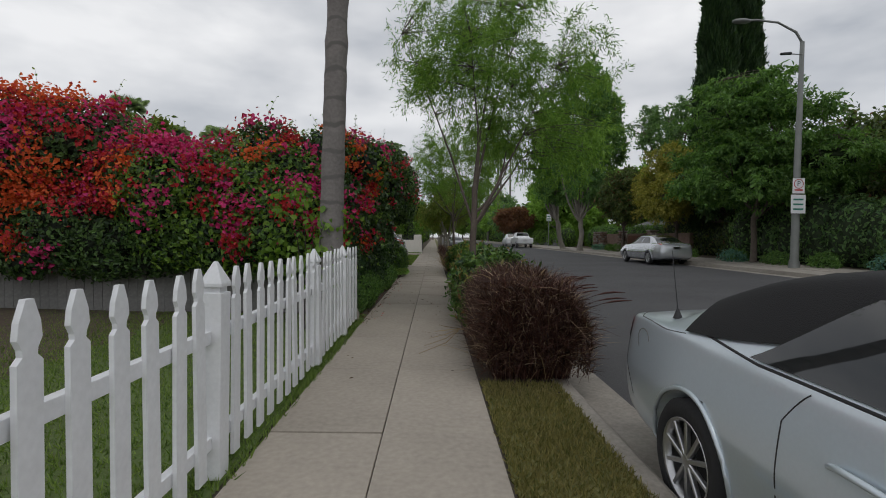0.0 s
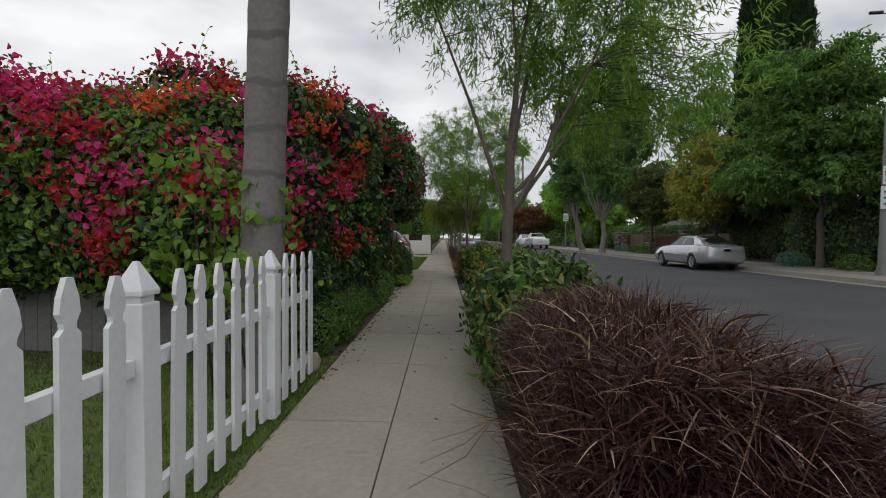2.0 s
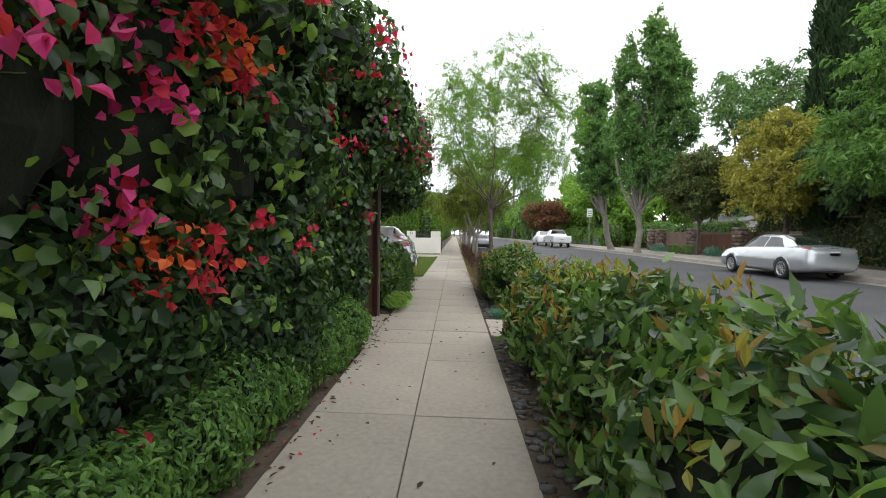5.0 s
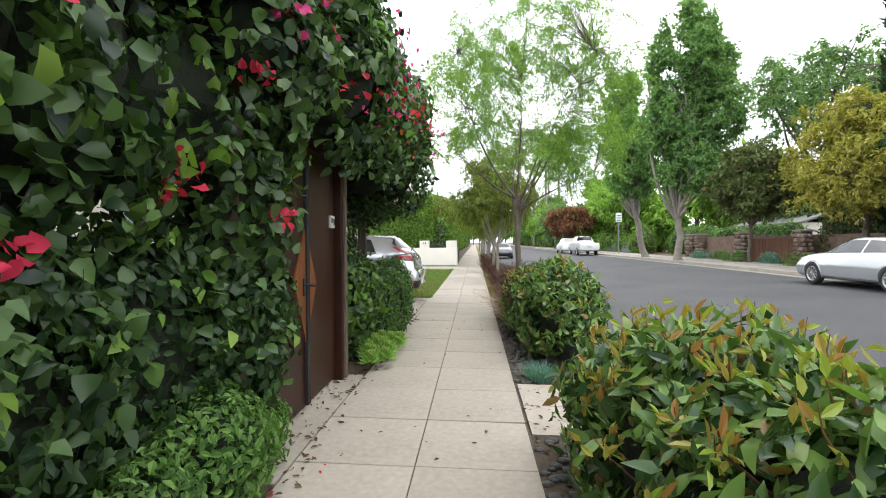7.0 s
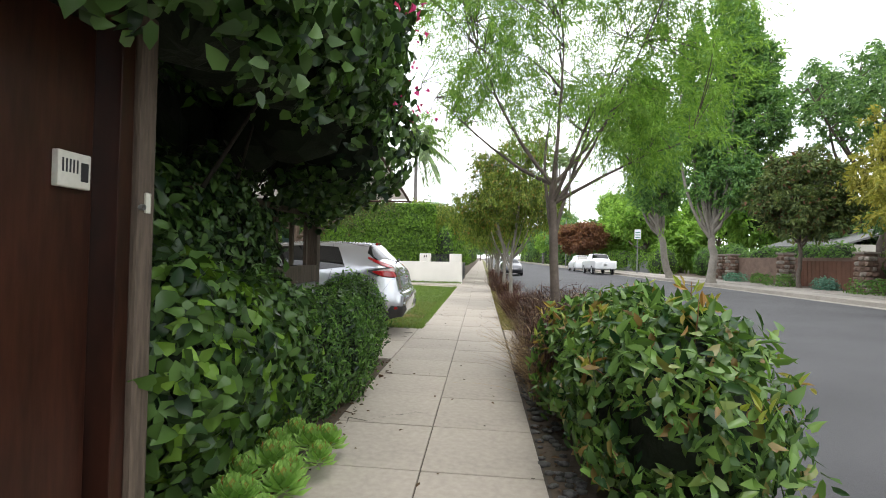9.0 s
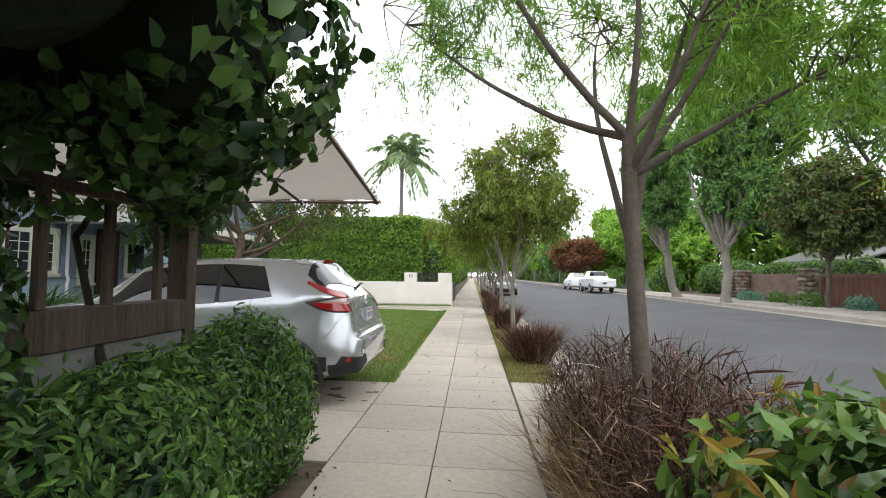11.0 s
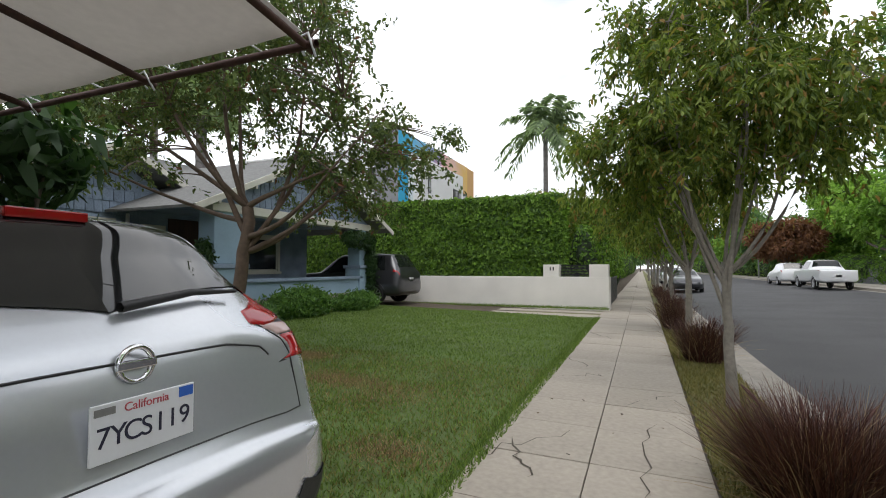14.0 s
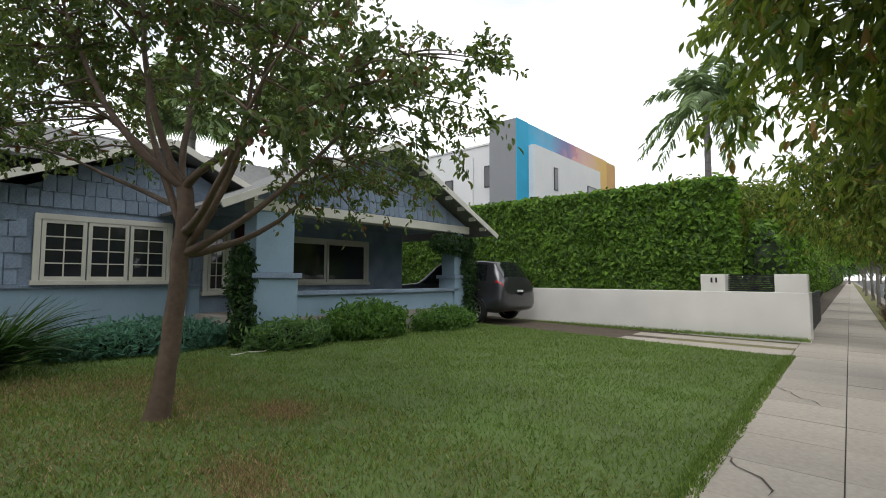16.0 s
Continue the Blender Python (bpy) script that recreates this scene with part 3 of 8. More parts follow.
def ribbons(name, base, lean, length, width, mat, parent, g, bend=0.6, label="", seg=4):
    """Grass blades: narrow tapering ribbons that arch over."""
    n = len(base)
    t = np.linspace(0, 1, seg + 1)[None, :, None]
    L = np.asarray(length)[:, None, None]
    d0 = unit(lean)[:, None, :]
    flat = unit(lean * [[1, 1, 0]] + 1e-6)[:, None, :]
    b = (bend * g.uniform(0.4, 1.4, n))[:, None, None]
    c = base[:, None, :] + L * (d0 * t + flat * b * t ** 2 * 0.5 - np.array([[[0, 0, 1.0]]]) * b * t ** 2.4 * 0.42)
    side = unit(np.cross(flat[:, 0], [[0, 0, 1.0]]) + 0.5 * g.normal(size=(n, 3)))[:, None, :]
    w = (np.asarray(width)[:, None, None]) * (1 - 0.9 * t)
    v = np.stack([c - side * w / 2, c + side * w / 2], 2).reshape(-1, 3)
    k = 2 * (seg + 1)
    o = np.arange(n)[:, None, None] * k
    i = np.arange(seg)[None, :, None] * 2
    q = (o + i + np.array([[[0, 1, 3, 2]]])).reshape(-1, 4)
    return put(name, fast_mesh(name, v, q, mat), parent, label, "stuff")


def lettering(name, text, size, mat, parent, m, depth=0.002):
    cu = bpy.data.curves.new(name, 'FONT')
    cu.body, cu.size, cu.extrude, cu.align_x, cu.align_y = text, size, depth, 'CENTER', 'CENTER'
    tmp = new("lettering_curve", cu)
    me = bpy.data.meshes.new_from_object(tmp)
    bpy.data.objects.remove(tmp)
    me.materials.clear(); me.materials.append(mat)
    return put(name, me, parent, m=m)


# ---- ground, road, kerbs ----
def tilt(x):
    return -0.015 * x


def strip(name, profile, y0, y1, mat, label="", category="", step=0.0, kind="structure", rough=0.0):
    """A cross profile (x, z) run along the street."""
    ys = [y0, y1] if not step else list(np.arange(y0, y1 + step * 0.5, step))
    vs = [(x, y, z + (rough * noise.noise(Vector((x * 0.7, y * 0.7, 0))) if rough else 0)) for y in ys for x, z in profile]
    k = len(profile)
    fs = [(j * k + i, j * k + i + 1, (j + 1) * k + i + 1, (j + 1) * k + i) for j in range(len(ys) - 1) for i in range(k - 1)]
    return tagged(put(name, mesh_of(name, vs, fs, mat)), label, category, kind=kind)


strip("ground", [(-600, 0.14), (-9, 0.14), (-0.95, -0.03), (-0.8, -0.06), (1.5, -0.10), (1.6, -0.30), (12.4, -0.05), (12.8, 0.0), (17, 0.1), (600, 0.1)], -400, 900, M["soil"],
      "bare brown soil running out to the horizon", "ground")
strip("road", [(2.15, -0.175), (4, -0.125), (7, -0.055), (10, 0.0), (12.3, 0.05)], -60, 400, M["asphalt"], "dark grey asphalt road, worn and faintly patched", "road")
strip("gutter", [(1.66, -0.16), (1.72, -0.185), (2.15, -0.172), (2.16, -0.19)], -60, 400, M["kerb"], "pale concrete gutter beside the kerb", "gutter")
strip("gutter_far", [(12.29, 0.04), (12.3, 0.055), (12.62, 0.06), (12.63, 0.05)], -60, 400, M["kerb"], "concrete gutter across the road", "gutter")
strip("pavement_far", [(12.62, 0.04), (12.63, 0.2), (12.68, 0.215), (12.8, 0.215), (12.81, 0.2), (13.9, 0.215), (13.91, 0.235), (15.6, 0.25), (15.61, 0.1)], -60, 400, M["kerb"],
      "concrete kerb and footpath across the road", "pavement")
# near kerb in cast lengths
kerb = thing("kerb", 0, 0, 0, "weathered concrete kerb in cast lengths beside the verge", "kerb", kind="structure")
kp = [(1.50, -0.25), (1.50, -0.035), (1.52, -0.022), (1.63, -0.024), (1.66, -0.04), (1.675, -0.25)]
kerb_piece = bpy.data.meshes.new("kerb_stone")
bmk = prism(kp, "y", 0.006, 1.494); bmk.to_mesh(kerb_piece); bmk.free(); kerb_piece.materials.append(M["kerb"])
for i in range(-4, 36):
    if not 12.4 < i * 1.5 + 0.2 < 13.2:
        put("kerb_stone", kerb_piece, kerb, m=pose(0, i * 1.5, 0.004 * math.sin(i * 2.1)))
strip("kerb_far_end", kp, 54, 300, M["kerb"], "concrete kerb running on down the street", "kerb")

# ---- near pavement: slabs with open joints ----
strip("pavement_bed", [(-0.80, -0.06), (-0.80, tilt(-0.8) - 0.018), (0.80, tilt(0.8) - 0.018), (0.80, -0.08)], -8, 300, M["joint"], "dirt-filled bed under the footpath slabs", "pavement")
pavement = thing("pavement", 0, 0, 0, "worn tan concrete footpath slabs with open joints", "pavement", kind="structure")


def slab_mesh(w, l, seed):
    bm = box(bmesh.new(), 0.004, w - 0.004, 0.004, l - 0.004, -0.05, 0.0, 0.006)
    me = bpy.data.meshes.new("slab"); bm.to_mesh(me); bm.free()
    me.materials.append(M["concrete"])
    return me


long_slab, short_slab = slab_mesh(0.78, 1.56, 1), slab_mesh(0.78, 0.79, 2)
g = rnd(4)
y, rows_y = 4.39 - 1.56 * 6, []
while y < 11.9:
    rows_y.append((y, long_slab, 1.56)); y += 1.56
while y < 62:
    rows_y.append((y, short_slab, 0.79)); y += 0.79
for y, me, l in rows_y:
    for x in (-0.78, 0.0):
        put("slab", me, pavement, m=pose(x, y, tilt(x) + g.uniform(-0.003, 0.003), g.normal() * 0.12, 0.86 + g.normal() * 0.1, 0))
strip("pavement_far_stretch", [(-0.78, tilt(-0.78)), (-0.004, 0.0), (0.0, -0.01), (0.004, 0.0), (0.78, tilt(0.78))], y, 300, M["concrete"], "concrete footpath running on into the distance", "pavement")

# cracks: dark jagged seams in the slabs before the lawn
cr = rnd(9)
def crack(x0, y0, x1, y1, n=9, wid=0.012):
    t = np.linspace(0, 1, n)
    x = x0 + (x1 - x0) * t + cr.normal(size=n) * 0.035; yy = y0 + (y1 - y0) * t + cr.normal(size=n) * 0.05
    w = wid * cr.uniform(0.4, 1.3, n); w[0] = w[-1] = 0.002
    vs = [(x[i] + s * w[i] * 0.5, yy[i] + s * w[i] * 0.5, tilt(x[i]) + 0.0055) for i in range(n) for s in (-1, 1)]
    return vs, [(2 * i, 2 * i + 1, 2 * i + 3, 2 * i + 2) for i in range(n - 1)]
for a in ((-0.75, 23.9, -0.2, 24.6), (0.35, 23.5, 0.45, 25.2), (-0.6, 24.2, -0.3, 23.6), (0.3, 22.3, 0.55, 23.4), (-0.7, 26.6, 0.0, 27.1), (-0.75, 28.0, -0.3, 27.4), (0.1, 25.6, 0.7, 26.3), (-0.7, 16.9, -0.15, 17.25), (-0.2, 30.4, -0.75, 31.2)):
    put("crack", mesh_of("crack", *crack(*a), M["joint"]), pavement)

# entry pads of concrete between footpath and kerb, drives and aprons
def pad(name, x0, x1, y0, y1, label, z0=None, z1=None):
    a, b = (tilt(x0) if z0 is None else z0), (tilt(x1) if z1 is None else z1)
    me = mesh_of(name, [(x0, y0, a), (x1, y0, b), (x1, y1, b), (x0, y1, a), (x0, y0, a - .1), (x1, y0, b - .1), (x1, y1, b - .1), (x0, y1, a - .1)],
                 [(0, 1, 2, 3), (0, 4, 5, 1), (1, 5, 6, 2), (2, 6, 7, 3), (3, 7, 4, 0)], M["concrete"])
    return tagged(put(name, me), label, "pavement", kind="structure")
for y0, y1 in ((13.55, 14.17), (14.18, 14.8)):
    pad("verge_path", 0.805, 1.495, y0, y1, "concrete stepping path across the verge")
for x0, x1 in ((0.805, 1.495),):
    for y0, y1 in ((19.5, 20.4), (20.41, 21.3), (21.31, 22.25)):
        pad("drive_apron", x0, x1, y0, y1, "cracked concrete drive apron across the verge", tilt(x0) - 0.004, -0.03)
pad("gate_step", -1.25, -0.79, 12.7, 14.98, "concrete threshold before the gate", 0.016, 0.008)
for y0, y1 in ((19.3, 20.6), (20.61, 21.92)):
    pad("driveway", -12.0, -0.79, y0, y1, "oil-stained concrete driveway", 0.10, 0.008)
pad("driveway_second", -22.0, -0.79, 34.25, 35.1, "pale concrete drive strip beside the lawn", 0.16, 0.012)
pad("driveway_third", -22.0, -0.79, 35.5, 36.2, "pale concrete drive strip beside the white wall", 0.16, 0.012)
# oil stains on the drive
for i in range(26):
    cx, cy, r = -1.4 + 0.5 * g.normal(), 21.0 + 0.6 * g.normal(), g.uniform(0.02, 0.09)
    if -2.6 < cx < -0.85 and 19.5 < cy < 21.85:
        a = np.linspace(0, 2 * np.pi, 9, endpoint=False); rr = r * g.uniform(0.4, 1.4, 9)
        put("oil_stain", mesh_of("oil_stain", [(cx + rr[k] * math.cos(a[k]) * 1.6, cy + rr[k] * math.sin(a[k]), 0.008 + (-0.79 - cx) * 0.0082 + 0.005) for k in range(9)], [tuple(range(9))], M["joint"]), pavement)


# ---- verges, beds and lawns ----
def patch(name, x0, x1, y0, y1, zf, mat, label, category, nx=8, ny=24, rough=0.015):
    X, Y = np.linspace(x0, x1, nx), np.linspace(y0, y1, ny)
    vs = [(x, yy, zf(x) + rough * noise.noise(Vector((x * 2.1, yy * 2.1, 3)))) for yy in Y for x in X]
    fs = [(j * nx + i, j * nx + i + 1, (j + 1) * nx + i + 1, (j + 1) * nx + i) for j in range(ny - 1) for i in range(nx - 1)]
    return tagged(put(name, mesh_of(name, vs, fs, mat, True)), label, category, kind="structure")


def verge_z(x):
    return -0.012 - 0.02 * (x - 0.8)


def lawn_z(x):
    return 0.005 + 0.022 * (-0.8 - x)


patch("verge_dry_grass", 0.8, 1.5, -6, 3.6, verge_z, M["dryturf"], "dry yellowing grass verge", "verge")
patch("verge_bed", 0.8, 1.5, 3.6, 13.54, lambda x: verge_z(x) - 0.015, M["soil"], "bare soil bed of the verge", "verge")
patch("verge_bed_second", 0.8, 1.5, 14.81, 19.49, lambda x: verge_z(x) - 0.015, M["soil"], "bare soil bed of the verge", "verge")
patch("verge_grass_second", 0.8, 1.5, 22.26, 62, verge_z, M["dryturf"], "patchy dry grass verge under street trees", "verge", ny=80)
patch("verge_grass_distant", 0.8, 1.5, 62, 300, verge_z, M["dryturf"], "dry grass verge in the distance", "verge", nx=3, ny=60)
patch("lawn_fenced", -16, -0.8, -8, 7.8, lambda x: lawn_z(x) * 0.4, M["turf"], "green lawn behind the picket fence", "lawn", 30, 40)
patch("hedge_bed", -3.5, -0.8, 7.8, 19.3, lambda x: -0.004 + 0.01 * (-0.8 - x), M["soil"], "soil bed littered with fallen leaves", "bed", 8, 40)
patch("lawn", -9.4, -0.78, 21.93, 34.24, lawn_z, M["turf"], "mown green front lawn with dry patches", "lawn", 30, 50)
patch("drive_grass", -22, -0.79, 35.1, 35.5, lambda x: 0.0 + 0.007 * (-0.8 - x), M["dryturf"], "grass strip between the drive tracks", "lawn", 12, 3)
patch("wall_grass", -22, -0.6, 36.2, 36.62, lambda x: 0.0 + 0.007 * (-0.8 - x), M["dryturf"], "grass strip at the foot of the white wall", "lawn", 12, 3)
patch("far_bed", 15.6, 60, -40, 120, lambda x: 0.22, M["soil"], "planted ground across the road", "bed", 6, 12)


def blades(name, n, x0, x1, y0, y1, zf, mat, hgt, seed, parent=None, label="", wid=0.006, spots=0):
    q = rnd(seed)
    x, yy = q.uniform(x0, x1, n), q.uniform(y0, y1, n)
    if spots:
        k, w = q.integers(0, spots, n), q.uniform(0.15, 0.45, spots)
        x = np.minimum(x1 + 0.3, q.uniform(x0, x1, spots)[k] + q.normal(size=n) * w[k])
        yy = np.maximum(y0 - 0.2, q.uniform(y0, y1, spots)[k] + q.normal(size=n) * w[k] * 0.8)
    P = np.stack([x, yy, np.array([zf(a) for a in x]) - 0.005], 1)
    D = unit(q.normal(size=(n, 3)) * [[0.55, 0.55, 0]] + [[0, 0, 1.0]])
    S = unit(np.cross(D, q.normal(size=(n, 3))))
    h = (hgt * q.uniform(0.5, 1.4, n))[:, None]
    v = np.stack([P - S * wid, P + S * wid, P + D * h + S * wid * 0.2], 1).reshape(-1, 3)
    ob = put(name, fast_mesh(name, v, np.arange(3 * n).reshape(-1, 3), mat), parent, label, "stuff")
    ob["category"] = "grass"
    return ob


blades("lawn_grass", 150000, -9.2, -0.74, 21.9, 34.2, lawn_z, M["blade"], 0.045, 21, label="short mown green grass of the front lawn")
blades("dry_lawn_grass", 26000, -7.5, -0.8, 21.95, 27.0, lawn_z, M["dryblade"], 0.045, 22, label="straw-coloured dead grass among the lawn")
blades("dead_grass", 30000, -7.0, -1.2, 22.2, 26.4, lawn_z, M["straw"], 0.042, 29, label="dead brown grass in worn patches of lawn", spots=24)
blades("fenced_grass", 110000, -8, -0.84, -3, 7.7, lambda x: lawn_z(x) * 0.4, M["blade"], 0.05, 23, label="green grass behind the picket fence")
blades("verge_grass", 26000, 0.79, 1.52, -2, 4.0, verge_z, M["dryblade"], 0.05, 24, label="dry yellow-green grass of the verge")
blades("verge_grass_beyond", 40000, 0.79, 1.52, 22.2, 40, verge_z, M["dryblade"], 0.05, 25, label="patchy dry grass on the verge")
blades("fence_foot_weeds", 5000, -1.0, -0.76, -2, 7.2, lambda x: 0.0, M["blade"], 0.07, 26, label="weeds along the foot of the fence")
blades("lawn_edge_grass", 7000, -0.86, -0.70, 21.9, 34.2, lambda x: 0.012, M["blade"], 0.05, 28, label="grass creeping over the edge of the footpath")
blades("wall_foot_weeds", 9000, -14, -0.6, 36.25, 36.6, lambda x: 0.07 + 0.0 * x, M["blade"], 0.09, 27, label="weeds along the foot of the white wall")

# pebbles and dead leaves in the beds
pb = rnd(31)
bm = bmesh.new()
for i in range(420):
    x, yy = pb.uniform(0.8, 1.0), pb.uniform(7.6, 19.3)
    if 13.5 < yy < 14.85:
        continue
    r = pb.uniform(0.018, 0.045)
    bmesh.ops.create_icosphere(bm, subdivisions=1, radius=1, matrix=Matrix.Translation((x, yy, -0.02)) @ Matrix.Diagonal((r * 1.2, r, r * 0.55, 1)))
tagged(part("pebbles", bm, M["pebble"], None, "grey river pebbles along the edge of the footpath", True, "stuff"), category="pebbles")


def litter(name, n, x0, x1, y0, y1, seed, label, size=0.035, z=0.006, mat=None):
    q = rnd(seed)
    P = np.stack([q.uniform(x0, x1, n), q.uniform(y0, y1, n), np.zeros(n)], 1)
    P[:, 2] = -0.015 * P[:, 0] + z
    D = unit(q.normal(size=(n, 3)) * [[1, 1, 0.12]])
    L = size * q.uniform(0.5, 1.5, n)
    ob = put(name, leaf_mesh(name, P, D, unit(q.normal(size=(n, 3)) * 0.25 + [[0, 0, 1]]), L, L * 0.5, mat or M["litter"]), None, label, "stuff")
    ob["category"] = "leaf litter"


litter("leaf_litter", 110, -0.72, 0.72, 4, 26, 41, "fallen brown leaves scattered on the footpath")
litter("hedge_litter", 1300, -1.5, -0.66, 6.8, 19.2, 42, "dead leaves and fallen petals under the hedge", 0.045, 0.012)
litter("bed_litter", 900, 0.8, 1.45, 6.5, 19.3, 43, "dead leaves in the verge bed", 0.05, 0.0)
litter("fallen_petals", 60, -1.0, -0.5, 7, 14, 44, "fallen pink petals beside the hedge", 0.03, 0.01, M["red"])


# ---- white picket fence ----
fence = thing("picket_fence", -0.88, 0, 0, "white painted picket fence with pointed posts", "fence")
pk = [(-0.046, 0.05), (0.046, 0.05), (0.046, 0.98), (0.026, 1.0), (0.028, 1.02), (0.044, 1.05), (0.038, 1.10), (0.014, 1.165), (-0.014, 1.165), (-0.038, 1.10), (-0.044, 1.05), (-0.028, 1.02), (-0.026, 1.0), (-0.046, 0.98)]
pm = bpy.data.meshes.new("picket")
b_ = prism(pk, "x", -0.01, 0.01); b_.to_mesh(pm); b_.free(); pm.materials.append(M["white"])


def fence_post():
    bm = box(bmesh.new(), -0.06, 0.06, -0.06, 0.06, 0, 1.03, 0.006)
    box(bm, -0.045, 0.045, -0.045, 0.045, 1.03, 1.06, 0.0)
    box(bm, -0.062, 0.062, -0.062, 0.062, 1.06, 1.085, 0.006)
    cone = bmesh.ops.create_cone(bm, cap_ends=True, segments=4, radius1=0.085, radius2=0.012, depth=0.115, matrix=Matrix.Translation((0, 0, 1.142)) @ Matrix.Rotation(radians(45), 4, 'Z'))
    me = bpy.data.meshes.new("post"); bm.to_mesh(me); bm.free(); me.materials.append(M["white"])
    return me


post_me = fence_post()
fg = rnd(51)
post_ys = [-4.62, -2.34, -0.06, 2.22, 4.50, 5.95]
for yy in post_ys:
    put("post", post_me, fence, m=pose(0, yy, 0.005 * yy, fg.normal() * 0.5, fg.normal() * 0.5, 0))
spans = list(zip(post_ys, post_ys[1:])) + [(5.95, 6.86)]
for a, b in spans:
    n = max(3, round((b - a) / 0.21))
    for i in range(1, n if b != 6.86 else n + 1):
        put("picket", pm, fence, m=pose(0.035, a + (b - a) * i / n, 0.005 * (a + (b - a) * i / n) + fg.uniform(-0.01, 0.01), fg.normal() * 0.5, fg.normal() * 0.5, 0))
    for z in (0.22, 0.80):
        boxed("rail", -0.025, 0.022, a + 0.06, b - (0.06 if b != 6.86 else -0.02), z - 0.035, z + 0.035, M["white"], fence, bevel=0.004)
tubes("wire_mesh", [([(-0.06, 6.02 + 0.075 * i, 0.05), (-0.06, 6.02 + 0.075 * i, 0.72)], 0.0025) for i in range(10)] + [([(-0.06, 6.0, 0.06 + 0.06 * i), (-0.06, 6.8, 0.06 + 0.06 * i)], 0.0025) for i in range(12)], M["galv"], fence, "galvanised wire mesh", 4)
bm = bmesh.new()
bmesh.ops.create_icosphere(bm, subdivisions=3, radius=1)
for v in bm.verts:
    k = 1 + 0.35 * noise.noise(v.co * 1.6)
    v.co = Vector((v.co.x * 0.12 * k, v.co.y * 0.14 * k, max(-0.05, v.co.z * 0.13 * k)))
st = part("garden_stone", bm, M["rock"], None, "rounded pale stone at the end of the fence", True)
st.matrix_basis = pose(-0.95, 7.22, 0.06); st["category"] = "stone"

# ---- white board fence across the garden ----
bfence = thing("board_fence", 0, 7.8, 0, "weathered white board fence, darkened for shade, under the bougainvillea", "fence")
bme = bpy.data.meshes.new("board")
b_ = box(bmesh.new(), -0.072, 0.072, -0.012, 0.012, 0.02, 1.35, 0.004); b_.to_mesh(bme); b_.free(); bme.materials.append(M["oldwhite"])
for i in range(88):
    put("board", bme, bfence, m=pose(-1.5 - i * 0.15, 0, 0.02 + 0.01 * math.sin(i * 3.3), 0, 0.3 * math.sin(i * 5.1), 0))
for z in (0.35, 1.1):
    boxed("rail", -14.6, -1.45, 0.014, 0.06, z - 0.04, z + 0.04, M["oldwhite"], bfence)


# ---- palm with a ringed grey trunk ----
def palm(x, y, z, h, r, label, lean=(0, 0), fronds=34, frond=2.2, fan=False, seed=1, cat="palm tree", bulge=1.15):
    q = rnd(seed)
    ob = thing("palm_tree", x, y, z, label, cat)
    n = max(14, int(h / 0.16))
    t = np.linspace(0, 1, n)
    pts = np.stack([lean[0] * t ** 1.2, lean[1] * t ** 1.2, h * t - 0.1], 1)
    rad = r * (bulge - 0.3 * t + 0.02 * np.sin(t * n * 1.7)) * (1 + 0.03 * q.normal(size=n))
    tubes("trunk", [(pts, rad)], M["palmbark"], ob, sides=16)
    top = pts[-1]
    P, D, N, L, W, ribs = [], [], [], [], [], []
    for i in range(fronds):
        a, e = q.uniform(0, 2 * np.pi), q.uniform(-0.7, 1.25)
        d = np.array([math.cos(a) * math.cos(e), math.sin(a) * math.cos(e), math.sin(e)])
        s = np.linspace(0, 1, 9)[:, None]
        fl = frond * q.uniform(0.8, 1.15)
        c = top + fl * (d * s + np.array([0, 0, -0.55]) * s ** 2 * (0.3 if fan else 1.0))
        ribs.append((c, np.linspace(0.02, 0.005, 9)))
        if fan:
            k = 26
            ang = np.linspace(-1.9, 1.9, k)
            side = unit(np.cross(d, [0, 0, 1.0])); up = np.cross(side, d)
            base = np.repeat(c[-4][None], k, 0)
            dd = unit(np.cos(ang)[:, None] * d + np.sin(ang)[:, None] * side - 0.15 * up)
            P.append(base); D.append(dd); N.append(np.repeat(up[None], k, 0)); L.append(np.full(k, fl * 0.55)); W.append(np.full(k, fl * 0.05))
        else:
            k = 80
            u = q.uniform(0.12, 1, k)
            base = np.stack([np.interp(u, s[:, 0], c[:, j]) for j in range(3)], 1)
            side = unit(np.cross(d, [0, 0, 1.0])) * np.where(q.random(k) < 0.5, 1, -1)[:, None]
            P.append(base); D.append(unit(side + 0.55 * d + [[0, 0, -0.55]] + 0.15 * q.normal(size=(k, 3)))); N.append(np.repeat(np.array([[0.1, 0, 1.0]]), k, 0))
            L.append(fl * 0.30 * (1.15 - 0.6 * u)); W.append(np.full(k, fl * 0.011))
    tubes("frond_rib", ribs, M["palmleaf"], ob, sides=4, kind="stuff")
    put("frond", leaf_mesh("frond", np.concatenate(P), np.concatenate(D), np.concatenate(N), np.concatenate(L), np.concatenate(W), M["palmleaf"], droop=0.3), ob, kind="stuff")
    return ob


palm(-1.17, 6.5, 0, 10.5, 0.155, "tall palm with a ringed grey trunk growing out of the hedge", (0.25, 0.3), 30, 2.4, seed=2)


# ---- bougainvillea ----
def blob_row(p0, p1, n, r, jit, seed):
    q = rnd(seed)
    out = []
    for i in range(n):
        t = (i + 0.5) / n
        c = [p0[k] + (p1[k] - p0[k]) * t + q.normal() * jit[k] for k in range(3)]
        out.append((c, [r[k] * q.uniform(0.8, 1.2) for k in range(3)]))
    return out


